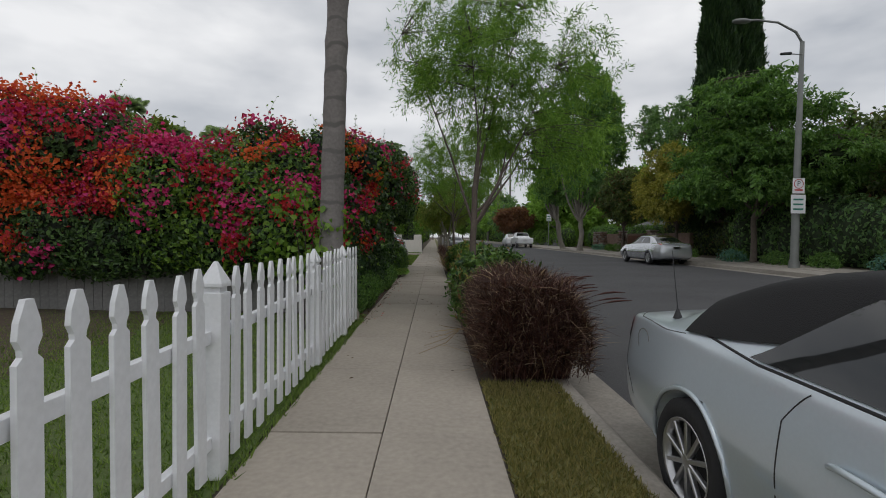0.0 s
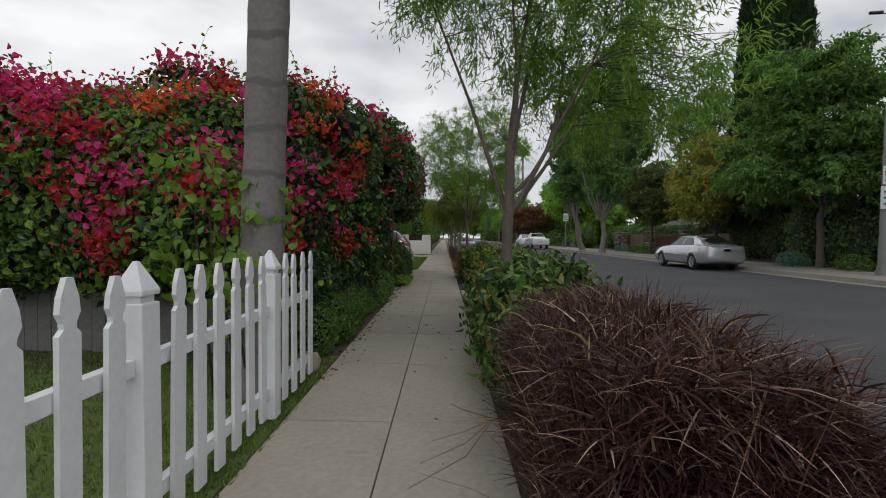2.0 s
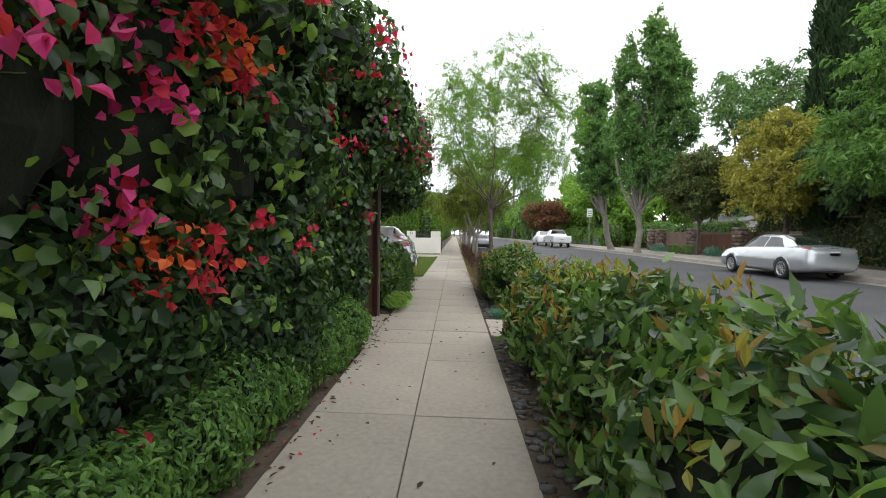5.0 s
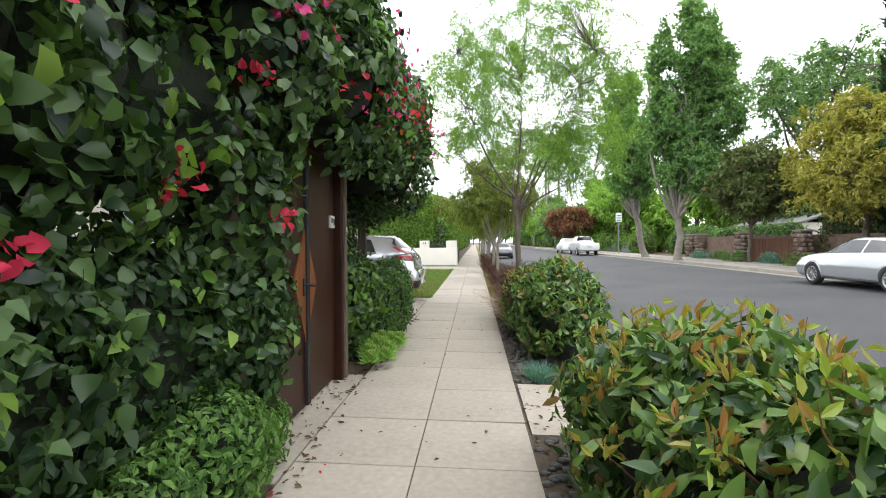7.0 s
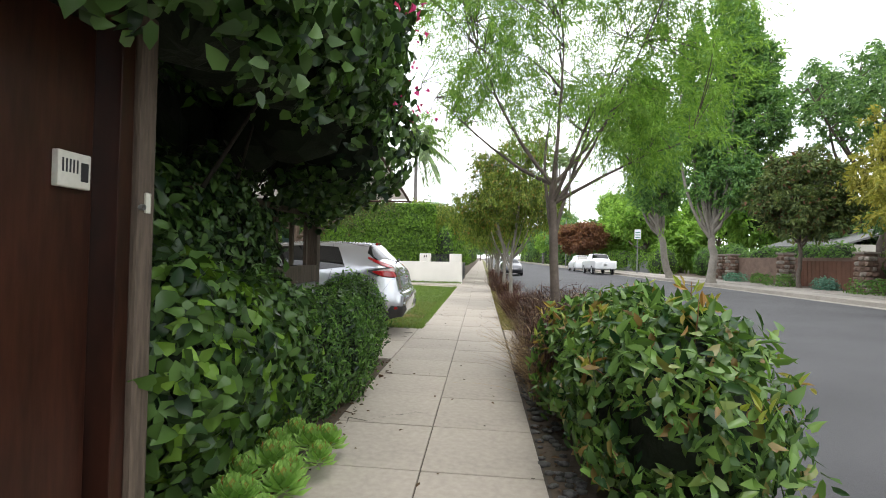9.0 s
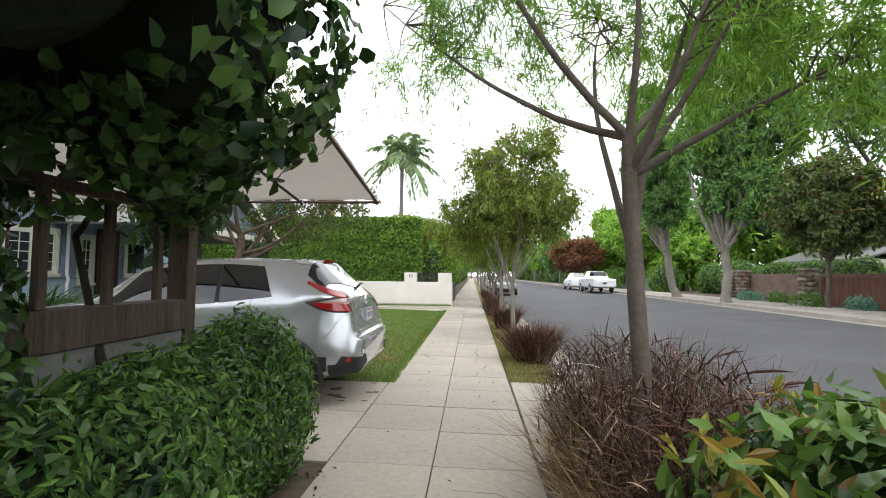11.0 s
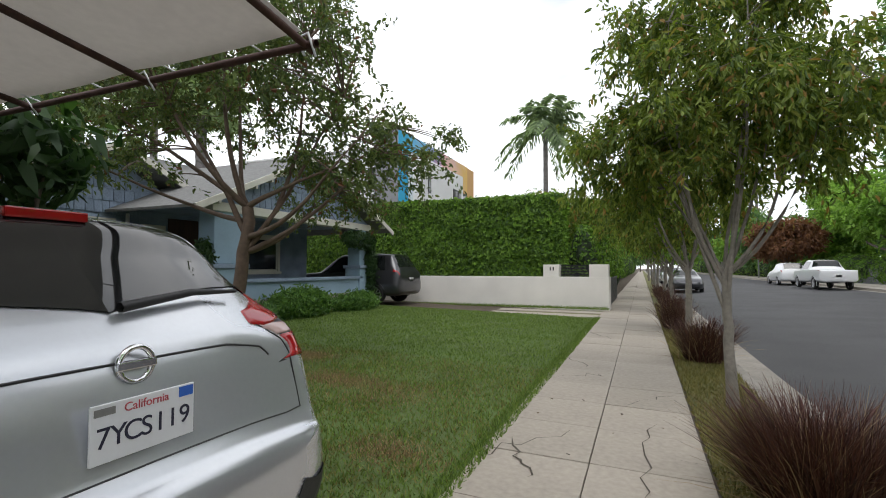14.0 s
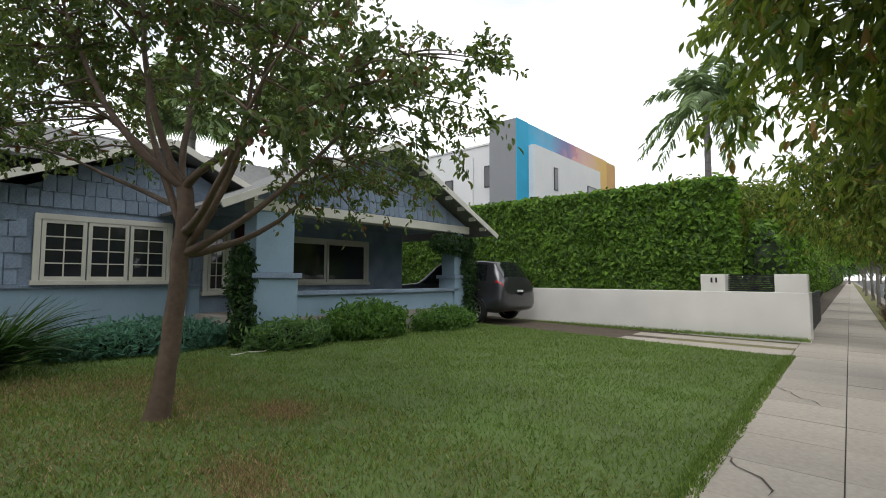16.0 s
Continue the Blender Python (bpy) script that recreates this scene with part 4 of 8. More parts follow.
def flowers(blobs, parent, n_clusters, seed, where=None, per=26, size=0.05, warm=0.0, spread=0.11, shift=0.0, only=None):
    q = rnd(seed)
    C, N = on_blobs(blobs, n_clusters, q, 0.06)
    C = C + N * 0.05
    kind = np.zeros(len(C), int)
    # colours come in drifts along the hedge
    for i, c in enumerate(C):
        v = noise.noise(Vector((c[0] * 0.85, c[1] * 0.85, c[2] * 0.85 + 4))) * 1.0 + q.normal() * 0.17 + shift + warm * max(0.0, min(1.0, -c[0] / 4.0 - 0.1))
        kind[i] = 0 if v < -0.08 else (1 if v < 0.22 else 2)
    if only is not None:
        kind[:] = 3
    if where is not None:
        ok = where(C); C, N, kind = C[ok], N[ok], kind[ok]
    for k, (nm, mt) in enumerate((("magenta_blossom", M["magenta"]), ("red_blossom", M["red"]), ("orange_blossom", M["orange"]), ("crimson_blossom", M["crimson"]))):
        c, nn = C[kind == k], N[kind == k]
        if not len(c):
            continue
        P = np.repeat(c, per, 0) + q.normal(size=(len(c) * per, 3)) * spread * np.array([1, 1, 0.75])
        NN = unit(np.repeat(nn, per, 0) + 0.7 * q.normal(size=P.shape))
        D = unit(np.cross(NN, q.normal(size=P.shape)))
        L = size * q.uniform(0.7, 1.3, len(P))
        put(nm, fine_leaf_mesh(nm, P, D, NN, L, L * 0.85, mt, q, 0.3, 0.25) if per < 20 else leaf_mesh(nm, P, D, NN, L, L * 0.85, mt, fold=0.25), parent, kind="stuff")


boug_a = thing("bougainvillea", -5.5, 7.6, 0, "bougainvillea mound with red, orange and magenta flowers on a fence", "bush")
A1 = blob_row((-12.5, 8.2, 2.9), (-5.5, 8.0, 2.55), 8, (1.15, 0.95, 0.95), (0.2, 0.15, 0.15), 61) + blob_row((-12, 8.3, 3.7), (-6.5, 8.2, 3.0), 7, (1.0, 0.8, 0.65), (0.2, 0.15, 0.12), 62)
A1 += blob_row((-5.5, 7.9, 2.1), (-1.9, 7.6, 1.75), 6, (0.8, 0.75, 0.75), (0.1, 0.12, 0.12), 63) + blob_row((-5.0, 8.0, 2.5), (-2.0, 7.8, 2.3), 5, (0.75, 0.6, 0.5), (0.1, 0.1, 0.1), 64)
A1 += blob_row((-12, 7.5, 1.05), (-1.9, 7.45, 1.0), 15, (0.5, 0.3, 0.32), (0.1, 0.05, 0.08), 60)
A1 += blob_row((-12, 7.9, 1.7), (-5.5, 7.6, 1.5), 8, (0.95, 0.6, 0.55), (0.1, 0.1, 0.1), 65) + blob_row((-5.5, 7.55, 1.25), (-1.8, 7.3, 1.2), 6, (0.6, 0.42, 0.45), (0.08, 0.08, 0.08), 66)
L1 = [((c[0] + 5.5, c[1] - 7.6, c[2]), r) for c, r in A1]
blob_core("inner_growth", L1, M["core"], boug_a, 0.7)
leaf_cover("foliage", L1, 66000, 0.08, 0.62, M["boug"], boug_a, 67, zmin=0.45, depth=0.38)
leaf_cover("young_foliage", [b for b in L1 if b[0][0] > 1.4], 6500, 0.085, 0.68, M["bougnew"], boug_a, 68, depth=0.05, zmin=0.8)
flowers(L1, boug_a, 1800, 69, warm=1.35, where=lambda C: (C[:, 2] > 1.35 + 0.4 * np.sin(C[:, 0] * 1.3) + 0.3 * np.sin(C[:, 0] * 4.1)) & (C[:, 1] < 0.8) & ((C[:, 0] < 1.6) | (np.sin(C[:, 0] * 5.0 + C[:, 2] * 4.0) > -0.45)), per=34, size=0.068, spread=0.125)

boug_b = thing("bougainvillea", -1.6, 10.5, 0, "tall rounded bougainvillea hedge with red and magenta flowers", "bush")
B1 = blob_row((-1.68, 7.7, 1.9), (-1.5, 13.0, 2.2), 7, (0.72, 0.75, 0.95), (0.06, 0.1, 0.1), 71) + blob_row((-1.8, 8.5, 2.7), (-1.22, 13.0, 3.32), 6, (0.85, 0.9, 0.62), (0.08, 0.1, 0.08), 72)
B1 += blob_row((-1.5, 7.6, 0.75), (-1.38, 13.1, 0.75), 9, (0.5, 0.5, 0.75), (0.05, 0.08, 0.05), 73) + blob_row((-2.8, 8.3, 2.6), (-2.8, 13, 2.8), 5, (0.9, 0.9, 0.8), (0.1, 0.1, 0.1), 74)
B1 += [((-1.12, 13.0, 2.25), (0.4, 0.42, 0.6)), ((-1.10, 13.3, 2.6), (0.42, 0.5, 0.42)), ((-1.18, 12.95, 0.95), (0.36, 0.4, 0.6)), ((-1.15, 12.9, 1.6), (0.36, 0.36, 0.5))]
LB = [((c[0] + 1.6, c[1] - 10.5, c[2]), r) for c, r in B1]
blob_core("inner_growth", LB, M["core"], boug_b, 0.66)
leaf_cover("foliage", LB, 50000, 0.092, 0.74, M["boug"], boug_b, 75, zmin=0.8, depth=0.5, spread=1.2, fine=True, gaps=(2.0, -0.02))
leaf_cover("lower_foliage", [b for b in LB if b[0][2] < 1.2], 19000, 0.075, 0.5, M["ivy"], boug_b, 76, zmin=0.03, depth=0.4, spread=1.2, fine=True)
leaf_cover("young_foliage", LB, 4200, 0.10, 0.7, M["bougnew"], boug_b, 77, depth=0.05, zmin=0.7, fine=True, gaps=(1.5, 0.12))
leaf_cover("gate_foliage", LB[-4:], 3000, 0.092, 0.72, M["boug"], boug_b, 98, depth=0.3, zmin=0.3, spread=1.2, fine=True)
flowers(LB, boug_b, 470, 78, shift=0.0, where=lambda C: (C[:, 2] > 1.35 + 0.3 * np.sin(C[:, 1] * 2.1)) & (C[:, 1] < -0.7), per=30, size=0.068, spread=0.1)
flowers(LB, boug_b, 250, 79, where=lambda C: (C[:, 1] > -1.6) & (C[:, 0] > 0.05) & (np.sin(C[:, 1] * 37.0 + C[:, 2] * 23.0) > np.where(C[:, 1] > 1.2, 0.75, -0.9)), per=10, size=0.066, spread=0.05, only="crimson")

boug_c = thing("bougainvillea", -1.4, 15.8, 0, "overhanging green bougainvillea canopy above a garden gate", "bush")
C1 = blob_row((-1.75, 13.0, 2.9), (-1.7, 15.0, 2.95), 3, (0.85, 0.7, 0.62), (0.04, 0.05, 0.05), 81) + blob_row((-1.25, 15.3, 2.75), (-1.2, 18.0, 2.65), 5, (0.82, 0.65, 0.65), (0.06, 0.08, 0.08), 82)
C1 += blob_row((-1.5, 13.2, 3.5), (-1.2, 18.2, 3.4), 6, (0.95, 0.85, 0.6), (0.06, 0.1, 0.08), 83) + blob_row((-2.3, 15.3, 2.3), (-2.3, 18.3, 2.3), 4, (0.7, 0.7, 0.8), (0.06, 0.1, 0.08), 84)
C1 += blob_row((-1.02, 12.7, 2.64), (-0.98, 15.3, 2.58), 5, (0.5, 0.45, 0.58), (0.03, 0.04, 0.04), 80)
C1 += blob_row((-2.6, 13.2, 2.9), (-2.6, 18, 2.9), 5, (0.8, 0.7, 0.7), (0.06, 0.1, 0.08), 85)
C1 += blob_row((-0.85, 13.3, 3.15), (-0.8, 17.9, 3.05), 7, (0.5, 0.5, 0.48), (0.04, 0.06, 0.05), 95)
C1 += blob_row((-0.72, 13.5, 2.75), (-0.7, 15.2, 2.6), 4, (0.42, 0.42, 0.5), (0.03, 0.04, 0.05), 97)
C1 += blob_row((-1.8, 17.0, 2.45), (-1.55, 19.0, 2.4), 4, (0.5, 0.5, 0.68), (0.04, 0.06, 0.05), 90)
LC = [((c[0] + 1.4, c[1] - 15.8, c[2]), r) for c, r in C1]
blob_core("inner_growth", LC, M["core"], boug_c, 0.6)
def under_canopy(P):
    """The canopy's underside over the gate and the shrubs beyond it, left bare so the dark core stands for shade."""
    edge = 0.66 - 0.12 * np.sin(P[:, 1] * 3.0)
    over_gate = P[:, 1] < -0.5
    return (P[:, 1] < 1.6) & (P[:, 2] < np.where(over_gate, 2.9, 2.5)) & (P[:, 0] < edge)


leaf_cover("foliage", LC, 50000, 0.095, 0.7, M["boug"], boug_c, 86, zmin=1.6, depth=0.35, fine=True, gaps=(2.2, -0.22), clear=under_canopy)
leaf_cover("young_foliage", [b for b in LC if b[0][0] > 0.1], 3800, 0.095, 0.7, M["fern"], boug_c, 94, depth=0.05, zmin=2.3, fine=True, gaps=(1.6, 0.1))
flowers(LC, boug_c, 150, 87, shift=-0.3, where=lambda C: (C[:, 2] > 2.4) & (C[:, 0] > 0.1), per=14)
q_ = rnd(88)
twigs = rnd(96)
tubes("hanging_twig", [(np.array([0.0, 0.0, 2.75]) + np.array([[x, y, 0.0]]) + np.cumsum(twigs.normal(size=(6, 3)) * [[0.09, 0.12, 0.05]], 0) + np.linspace(0, 1, 6)[:, None] * [[0, 0, -0.25]], np.linspace(0.009, 0.002, 6))
                       for x, y in zip(twigs.uniform(-0.5, 0.5, 90), twigs.uniform(-2.4, 2.6, 90))], M["twig"], boug_c, sides=4, kind="stuff")
tubes("stem", [([(-0.6 + q_.normal() * 0.25, -0.3 + i * 0.5 + q_.normal() * 0.1, 0.0), (-0.5 + q_.normal() * 0.2, -0.2 + i * 0.5, 0.9), (-0.45 + q_.normal() * 0.2, i * 0.5, 1.6), (-0.2 + q_.normal() * 0.2, 0.1 + i * 0.5, 2.5)], [0.03, 0.025, 0.02, 0.012]) for i in range(-1, 6)], M["twig"], boug_c, sides=6, kind="stuff")


def runners(name, blobs, parent, n, seed, mat_leaf, top=0.5):
    """Long shoots that stand out of a hedge with a few leaves."""
    q = rnd(seed)
    C, N = on_blobs(blobs, n * 3, q, 0.02)
    ok = N[:, 2] > top
    C, N = C[ok][:n], N[ok][:n]
    runs, P, D, NN = [], [], [], []
    for c, nn in zip(C, N):
        d = unit(nn + np.array([0, 0, 0.8]) + 0.5 * q.normal(size=3)); l = q.uniform(0.2, 0.55)
        t = np.linspace(0, 1, 6)[:, None]
        p = c + d * l * t + unit(q.normal(size=3)) * 0.12 * t ** 2
        runs.append((p, np.linspace(0.005, 0.0015, 6)))
        for k in range(9):
            P.append(p[min(5, 1 + k // 2)]); D.append(unit(d * 0.3 + q.normal(size=3))); NN.append(unit(q.normal(size=3) + [0, 0, 1]))
    tubes(name + "_twig", runs, M["bark"], parent, sides=4, kind="stuff")
    put(name + "_foliage", leaf_mesh(name + "_foliage", np.array(P), np.array(D), np.array(NN), 0.06, 0.035, mat_leaf), parent, kind="stuff")


runners("shoot", L1, boug_a, 70, 91, M["bougnew"])
runners("shoot", LB, boug_b, 60, 92, M["bougnew"])
runners("shoot", LC, boug_c, 30, 93, M["boug"])

pv = thing("palm_vine", -1.3, 6.5, 0, "bright young vine leaves climbing round the palm trunk", "plant")
PV = [((0.02, -0.05, 0.95), (0.36, 0.3, 0.42)), ((0.12, 0.1, 1.5), (0.3, 0.3, 0.35)), ((-0.38, 0.05, 1.7), (0.28, 0.25, 0.42)), ((-0.55, 0.2, 1.15), (0.3, 0.25, 0.4))]
leaf_cover("foliage", PV, 460, 0.095, 0.7, M["bougnew"], pv, 89, depth=0.5, spread=1.2, fine=True)
tubes("stem", [([(0.1 * k - 0.2, -0.1, 0.0), (0.08 * k - 0.2, -0.22, 0.7), (0.12 * k - 0.3, -0.2, 1.5)], [0.012, 0.009, 0.005]) for k in range(4)], M["twig"], pv, sides=5, kind="stuff")
# low growth at the foot of the hedge
low = thing("ground_ivy", -1.1, 11, 0, "dense dark green ivy at the foot of the hedge", "plant")
LO = [((c[0] + 1.1, c[1] - 11, c[2]), r) for c, r in blob_row((-1.12, 7.7, 0.22), (-1.05, 13.1, 0.28), 10, (0.3, 0.42, 0.3), (0.05, 0.05, 0.05), 101)]
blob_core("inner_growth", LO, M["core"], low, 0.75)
leaf_cover("foliage", LO, 26000, 0.05, 0.5, M["fern"], low, 102, zmin=0.01)
low2 = thing("garden_shrub", -1.2, 17.2, 0, "leafy green shrubs and ferns beyond the gate post", "plant")
LO2 = [((c[0] + 1.2, c[1] - 17.2, c[2]), r) for c, r in blob_row((-1.28, 15.3, 0.8), (-1.22, 16.6, 0.65), 4, (0.4, 0.42, 0.62), (0.04, 0.05, 0.05), 103) + blob_row((-1.18, 16.8, 0.46), (-1.32, 19.1, 0.46), 5, (0.45, 0.42, 0.56), (0.05, 0.05, 0.05), 104)]
LO2 += [((c[0] + 1.2, c[1] - 17.2, c[2]), r) for c, r in blob_row((-1.72, 15.2, 1.15), (-1.75, 17.5, 1.1), 4, (0.38, 0.45, 0.85), (0.03, 0.05, 0.05), 108)]
blob_core("inner_growth", LO2, M["core"], low2, 0.7)
leaf_cover("tall_foliage", LO2[-4:], 9000, 0.09, 0.65, M["boug"], low2, 107, zmin=0.1, depth=0.35, fine=True)
leaf_cover("broad_foliage", LO2[:4], 6000, 0.095, 0.72, M["boug"], low2, 105, zmin=0.02, fine=True, gaps=(2.2, -0.2), depth=0.4)
leaf_cover("bright_foliage", LO2[:4], 1500, 0.09, 0.72, M["creeper"], low2, 110, zmin=0.02, fine=True, depth=0.15)
leaf_cover("fine_foliage", LO2[3:-4], 14000, 0.06, 0.42, M["boug"], low2, 106, zmin=0.01, depth=0.5, spread=1.5, fine=True)
leaf_cover("fern_foliage", LO2[3:-4], 14000, 0.055, 0.34, M["fern"], low2, 109, zmin=0.01, depth=0.2, spread=1.6)


def succulent(x, y, r, seed):
    q = rnd(seed)
    ob = thing("succulent", x, y, 0.03, "pale green rosette succulent beside the gate post", "plant", "succulents by the gate")
    n = 60
    a = np.arange(n) * 2.39996; k = np.linspace(0.15, 1, n)
    P = np.stack([0.02 * np.cos(a), 0.02 * np.sin(a), 0.06 + 0.12 * (1 - k)], 1)
    D = unit(np.stack([np.cos(a) * k, np.sin(a) * k, 1.15 - k], 1))
    N = unit(np.stack([-np.cos(a) * (1.15 - k), -np.sin(a) * (1.15 - k), k], 1))
    put("rosette", leaf_mesh("rosette", P, D, N, r * (0.4 + 0.6 * k), r * 0.42, M["succulent"], fold=-0.1, droop=-0.1, broad=0.65), ob)
    return ob


for i in range(16):
    succulent(-0.86 + 0.24 * (i % 3) * 0.5 + q_.normal() * 0.05, 15.12 + i * 0.075 + q_.normal() * 0.05, 0.12 * q_.uniform(0.8, 1.3), 110 + i)


# ---- garden gate ----
gate = thing("garden_gate", -1.05, 13.88, 0, "dark stained double wooden gate with an orange diamond panel", "gate")
gl = boxed("gate_leaf", -0.03, 0.02, -1.03, -0.005, 0.05, 2.15, M["darkwood"], gate)
gr = boxed("gate_leaf", -0.03, 0.014, 0.03, 0.85, 0.05, 2.15, M["darkwood"], gate)
part("diamond_panel", prism([(0.0, 0.56), (-0.26, 1.12), (0.0, 1.55)], "x", 0.021, 0.034), M["orangewood"], gate, "orange varnished half diamond")
part("diamond_panel", prism([(0.05, 0.58), (0.05, 1.52), (0.30, 1.06)], "x", 0.015, 0.02), M["orangewood"], gate, "orange varnished half diamond")
for a, b in ((-0.012, 0.004), (0.012, 0.026), (0.036, 0.05)):
    boxed("astragal", 0.02, 0.05, a, b, 0.06, 2.1, M["plastic"], gate, "dark metal edge strip", 0.003)
boxed("escutcheon", 0.034, 0.045, -0.075, -0.035, 0.98, 1.12, M["plastic"], gate, bevel=0.004)
tubes("handle", [([(0.04, -0.055, 1.07), (0.09, -0.055, 1.07), (0.1, -0.03, 1.065), (0.1, 0.03, 1.06)], 0.011)], M["plastic"], gate, "black lever handle", 8)
boxed("lintel", -0.1, 0.06, -1.18, 1.07, 2.2, 2.42, M["darkwood"], gate, "dark overhead beam")
ic = thing("intercom", -1.032, 14.63, 1.62, "pale grey door intercom with a slotted speaker on the gate", "intercom")
boxed("housing", -0.004, 0.02, -0.065, 0.065, -0.06, 0.06, M["trim"], ic, bevel=0.004)
for i in range(5):
    boxed("speaker_slot", 0.0201, 0.0215, -0.05 + i * 0.014, -0.044 + i * 0.014, -0.01, 0.035, M["plastic"], ic, bevel=0)
boxed("call_button", 0.0201, 0.026, 0.022, 0.05, -0.035, 0.03, M["plastic"], ic, bevel=0.003)
gp = thing("gate_post", -1.02, 14.89, 0, "weathered grey timber post beside the gate", "post")
boxed("post", -0.07, 0.07, -0.045, 0.05, -0.05, 2.28, M["wood"], gp, bevel=0.012)
boxed("jamb", -0.06, 0.05, -0.12, -0.05, 0.0, 2.2, M["darkwood"], gp, "dark door jamb")
boxed("label_plate", 0.0705, 0.074, -0.01, 0.02, 1.5, 1.58, M["trim"], gp, "small pale label")
tubes("bolt", [([(0.06, -0.03, 1.52), (0.085, -0.03, 1.52)], 0.012)], M["galv"], gp, sides=8)
gp2 = thing("gate_post", -1.05, 12.76, 0, "timber gate post buried in the hedge", "post")
boxed("post", -0.06, 0.06, -0.06, 0.06, -0.05, 2.25, M["wood"], gp2, bevel=0.01)

# ---- low white garden wall with a timber screen ----
gw = thing("garden_wall", -1.75, 17.1, 0, "low grey-white wall topped by a timber screen", "wall")
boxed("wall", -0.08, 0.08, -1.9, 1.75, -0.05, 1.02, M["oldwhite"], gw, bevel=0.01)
boxed("beam", -0.1, 0.1, -1.9, 1.78, 1.025, 1.22, M["wood"], gw, "weathered timber beam")
for i in range(9):
    boxed("upright", -0.02, 0.02, -1.8 + i * 0.42, -1.75 + i * 0.42, 1.222, 1.8, M["wood"], gw, bevel=0.003)
boxed("top_rail", -0.03, 0.03, -1.9, 1.75, 1.802, 1.86, M["wood"], gw)
boxed("end_post", -0.07, 0.07, 1.79, 1.91, -0.05, 1.75, M["wood"], gw, bevel=0.008)


# ---- verge planting: purple fountain grass and clipped shrubs ----
def grass_clump(x, y, z, r, h, n, label, seed, mat="purple", ry=1.0, plumes=10, straw=0.0, group="", bend=0.5, wid=0.009):
    q = rnd(seed)
    ob = thing("fountain_grass", x, y, z, label, "ornamental grass", group)
    a, k = q.uniform(0, 2 * np.pi, n), np.sqrt(q.random(n))
    base = np.stack([np.cos(a) * k * r * 0.62, np.sin(a) * k * r * 0.62 * ry, np.zeros(n)], 1)
    out = np.stack([np.cos(a) * k, np.sin(a) * k * ry, np.zeros(n)], 1)
    lean = unit(out * 0.34 * r / h * 1.5 + q.normal(size=(n, 3)) * 0.16 + [[0, 0, 1.0]])
    L = h * q.uniform(0.6, 1.12, n)
    ribbons("blade_tuft", base, lean, L, wid * q.uniform(0.6, 1.4, n), M[mat], ob, q, bend)
    if straw:
        m = int(n * straw)
        s = q.choice(n, m)
        ribbons("dry_tuft", base[s] + q.normal(size=(m, 3)) * [[0.05, 0.05, 0]], unit(lean[s] + q.normal(size=(m, 3)) * 0.45), L[s] * 0.8, wid * q.uniform(0.6, 1.3, m), M["straw"], ob, q, 0.7)
    for i in range(plumes):
        b = q.uniform(0, 2 * np.pi)
        d = np.array([math.cos(b), math.sin(b) * ry, 0])
        p0 = d * r * 0.3
        t = np.linspace(0, 1, 12)[:, None]
        up = q.uniform(0.95, 1.2) * h
        p = p0 + d * r * q.uniform(0.5, 1.3) * t ** 1.5 + np.array([0, 0, up]) * (t - 0.22 * t ** 3)
        rad = np.where(t[:, 0] < 0.72, 0.0025, 0.011 * np.sin(np.clip((t[:, 0] - 0.70) / 0.30, 0, 1) * np.pi) + 0.002)
        tubes("plume", [(p, rad)], M["purple"], ob, sides=6)
    return ob


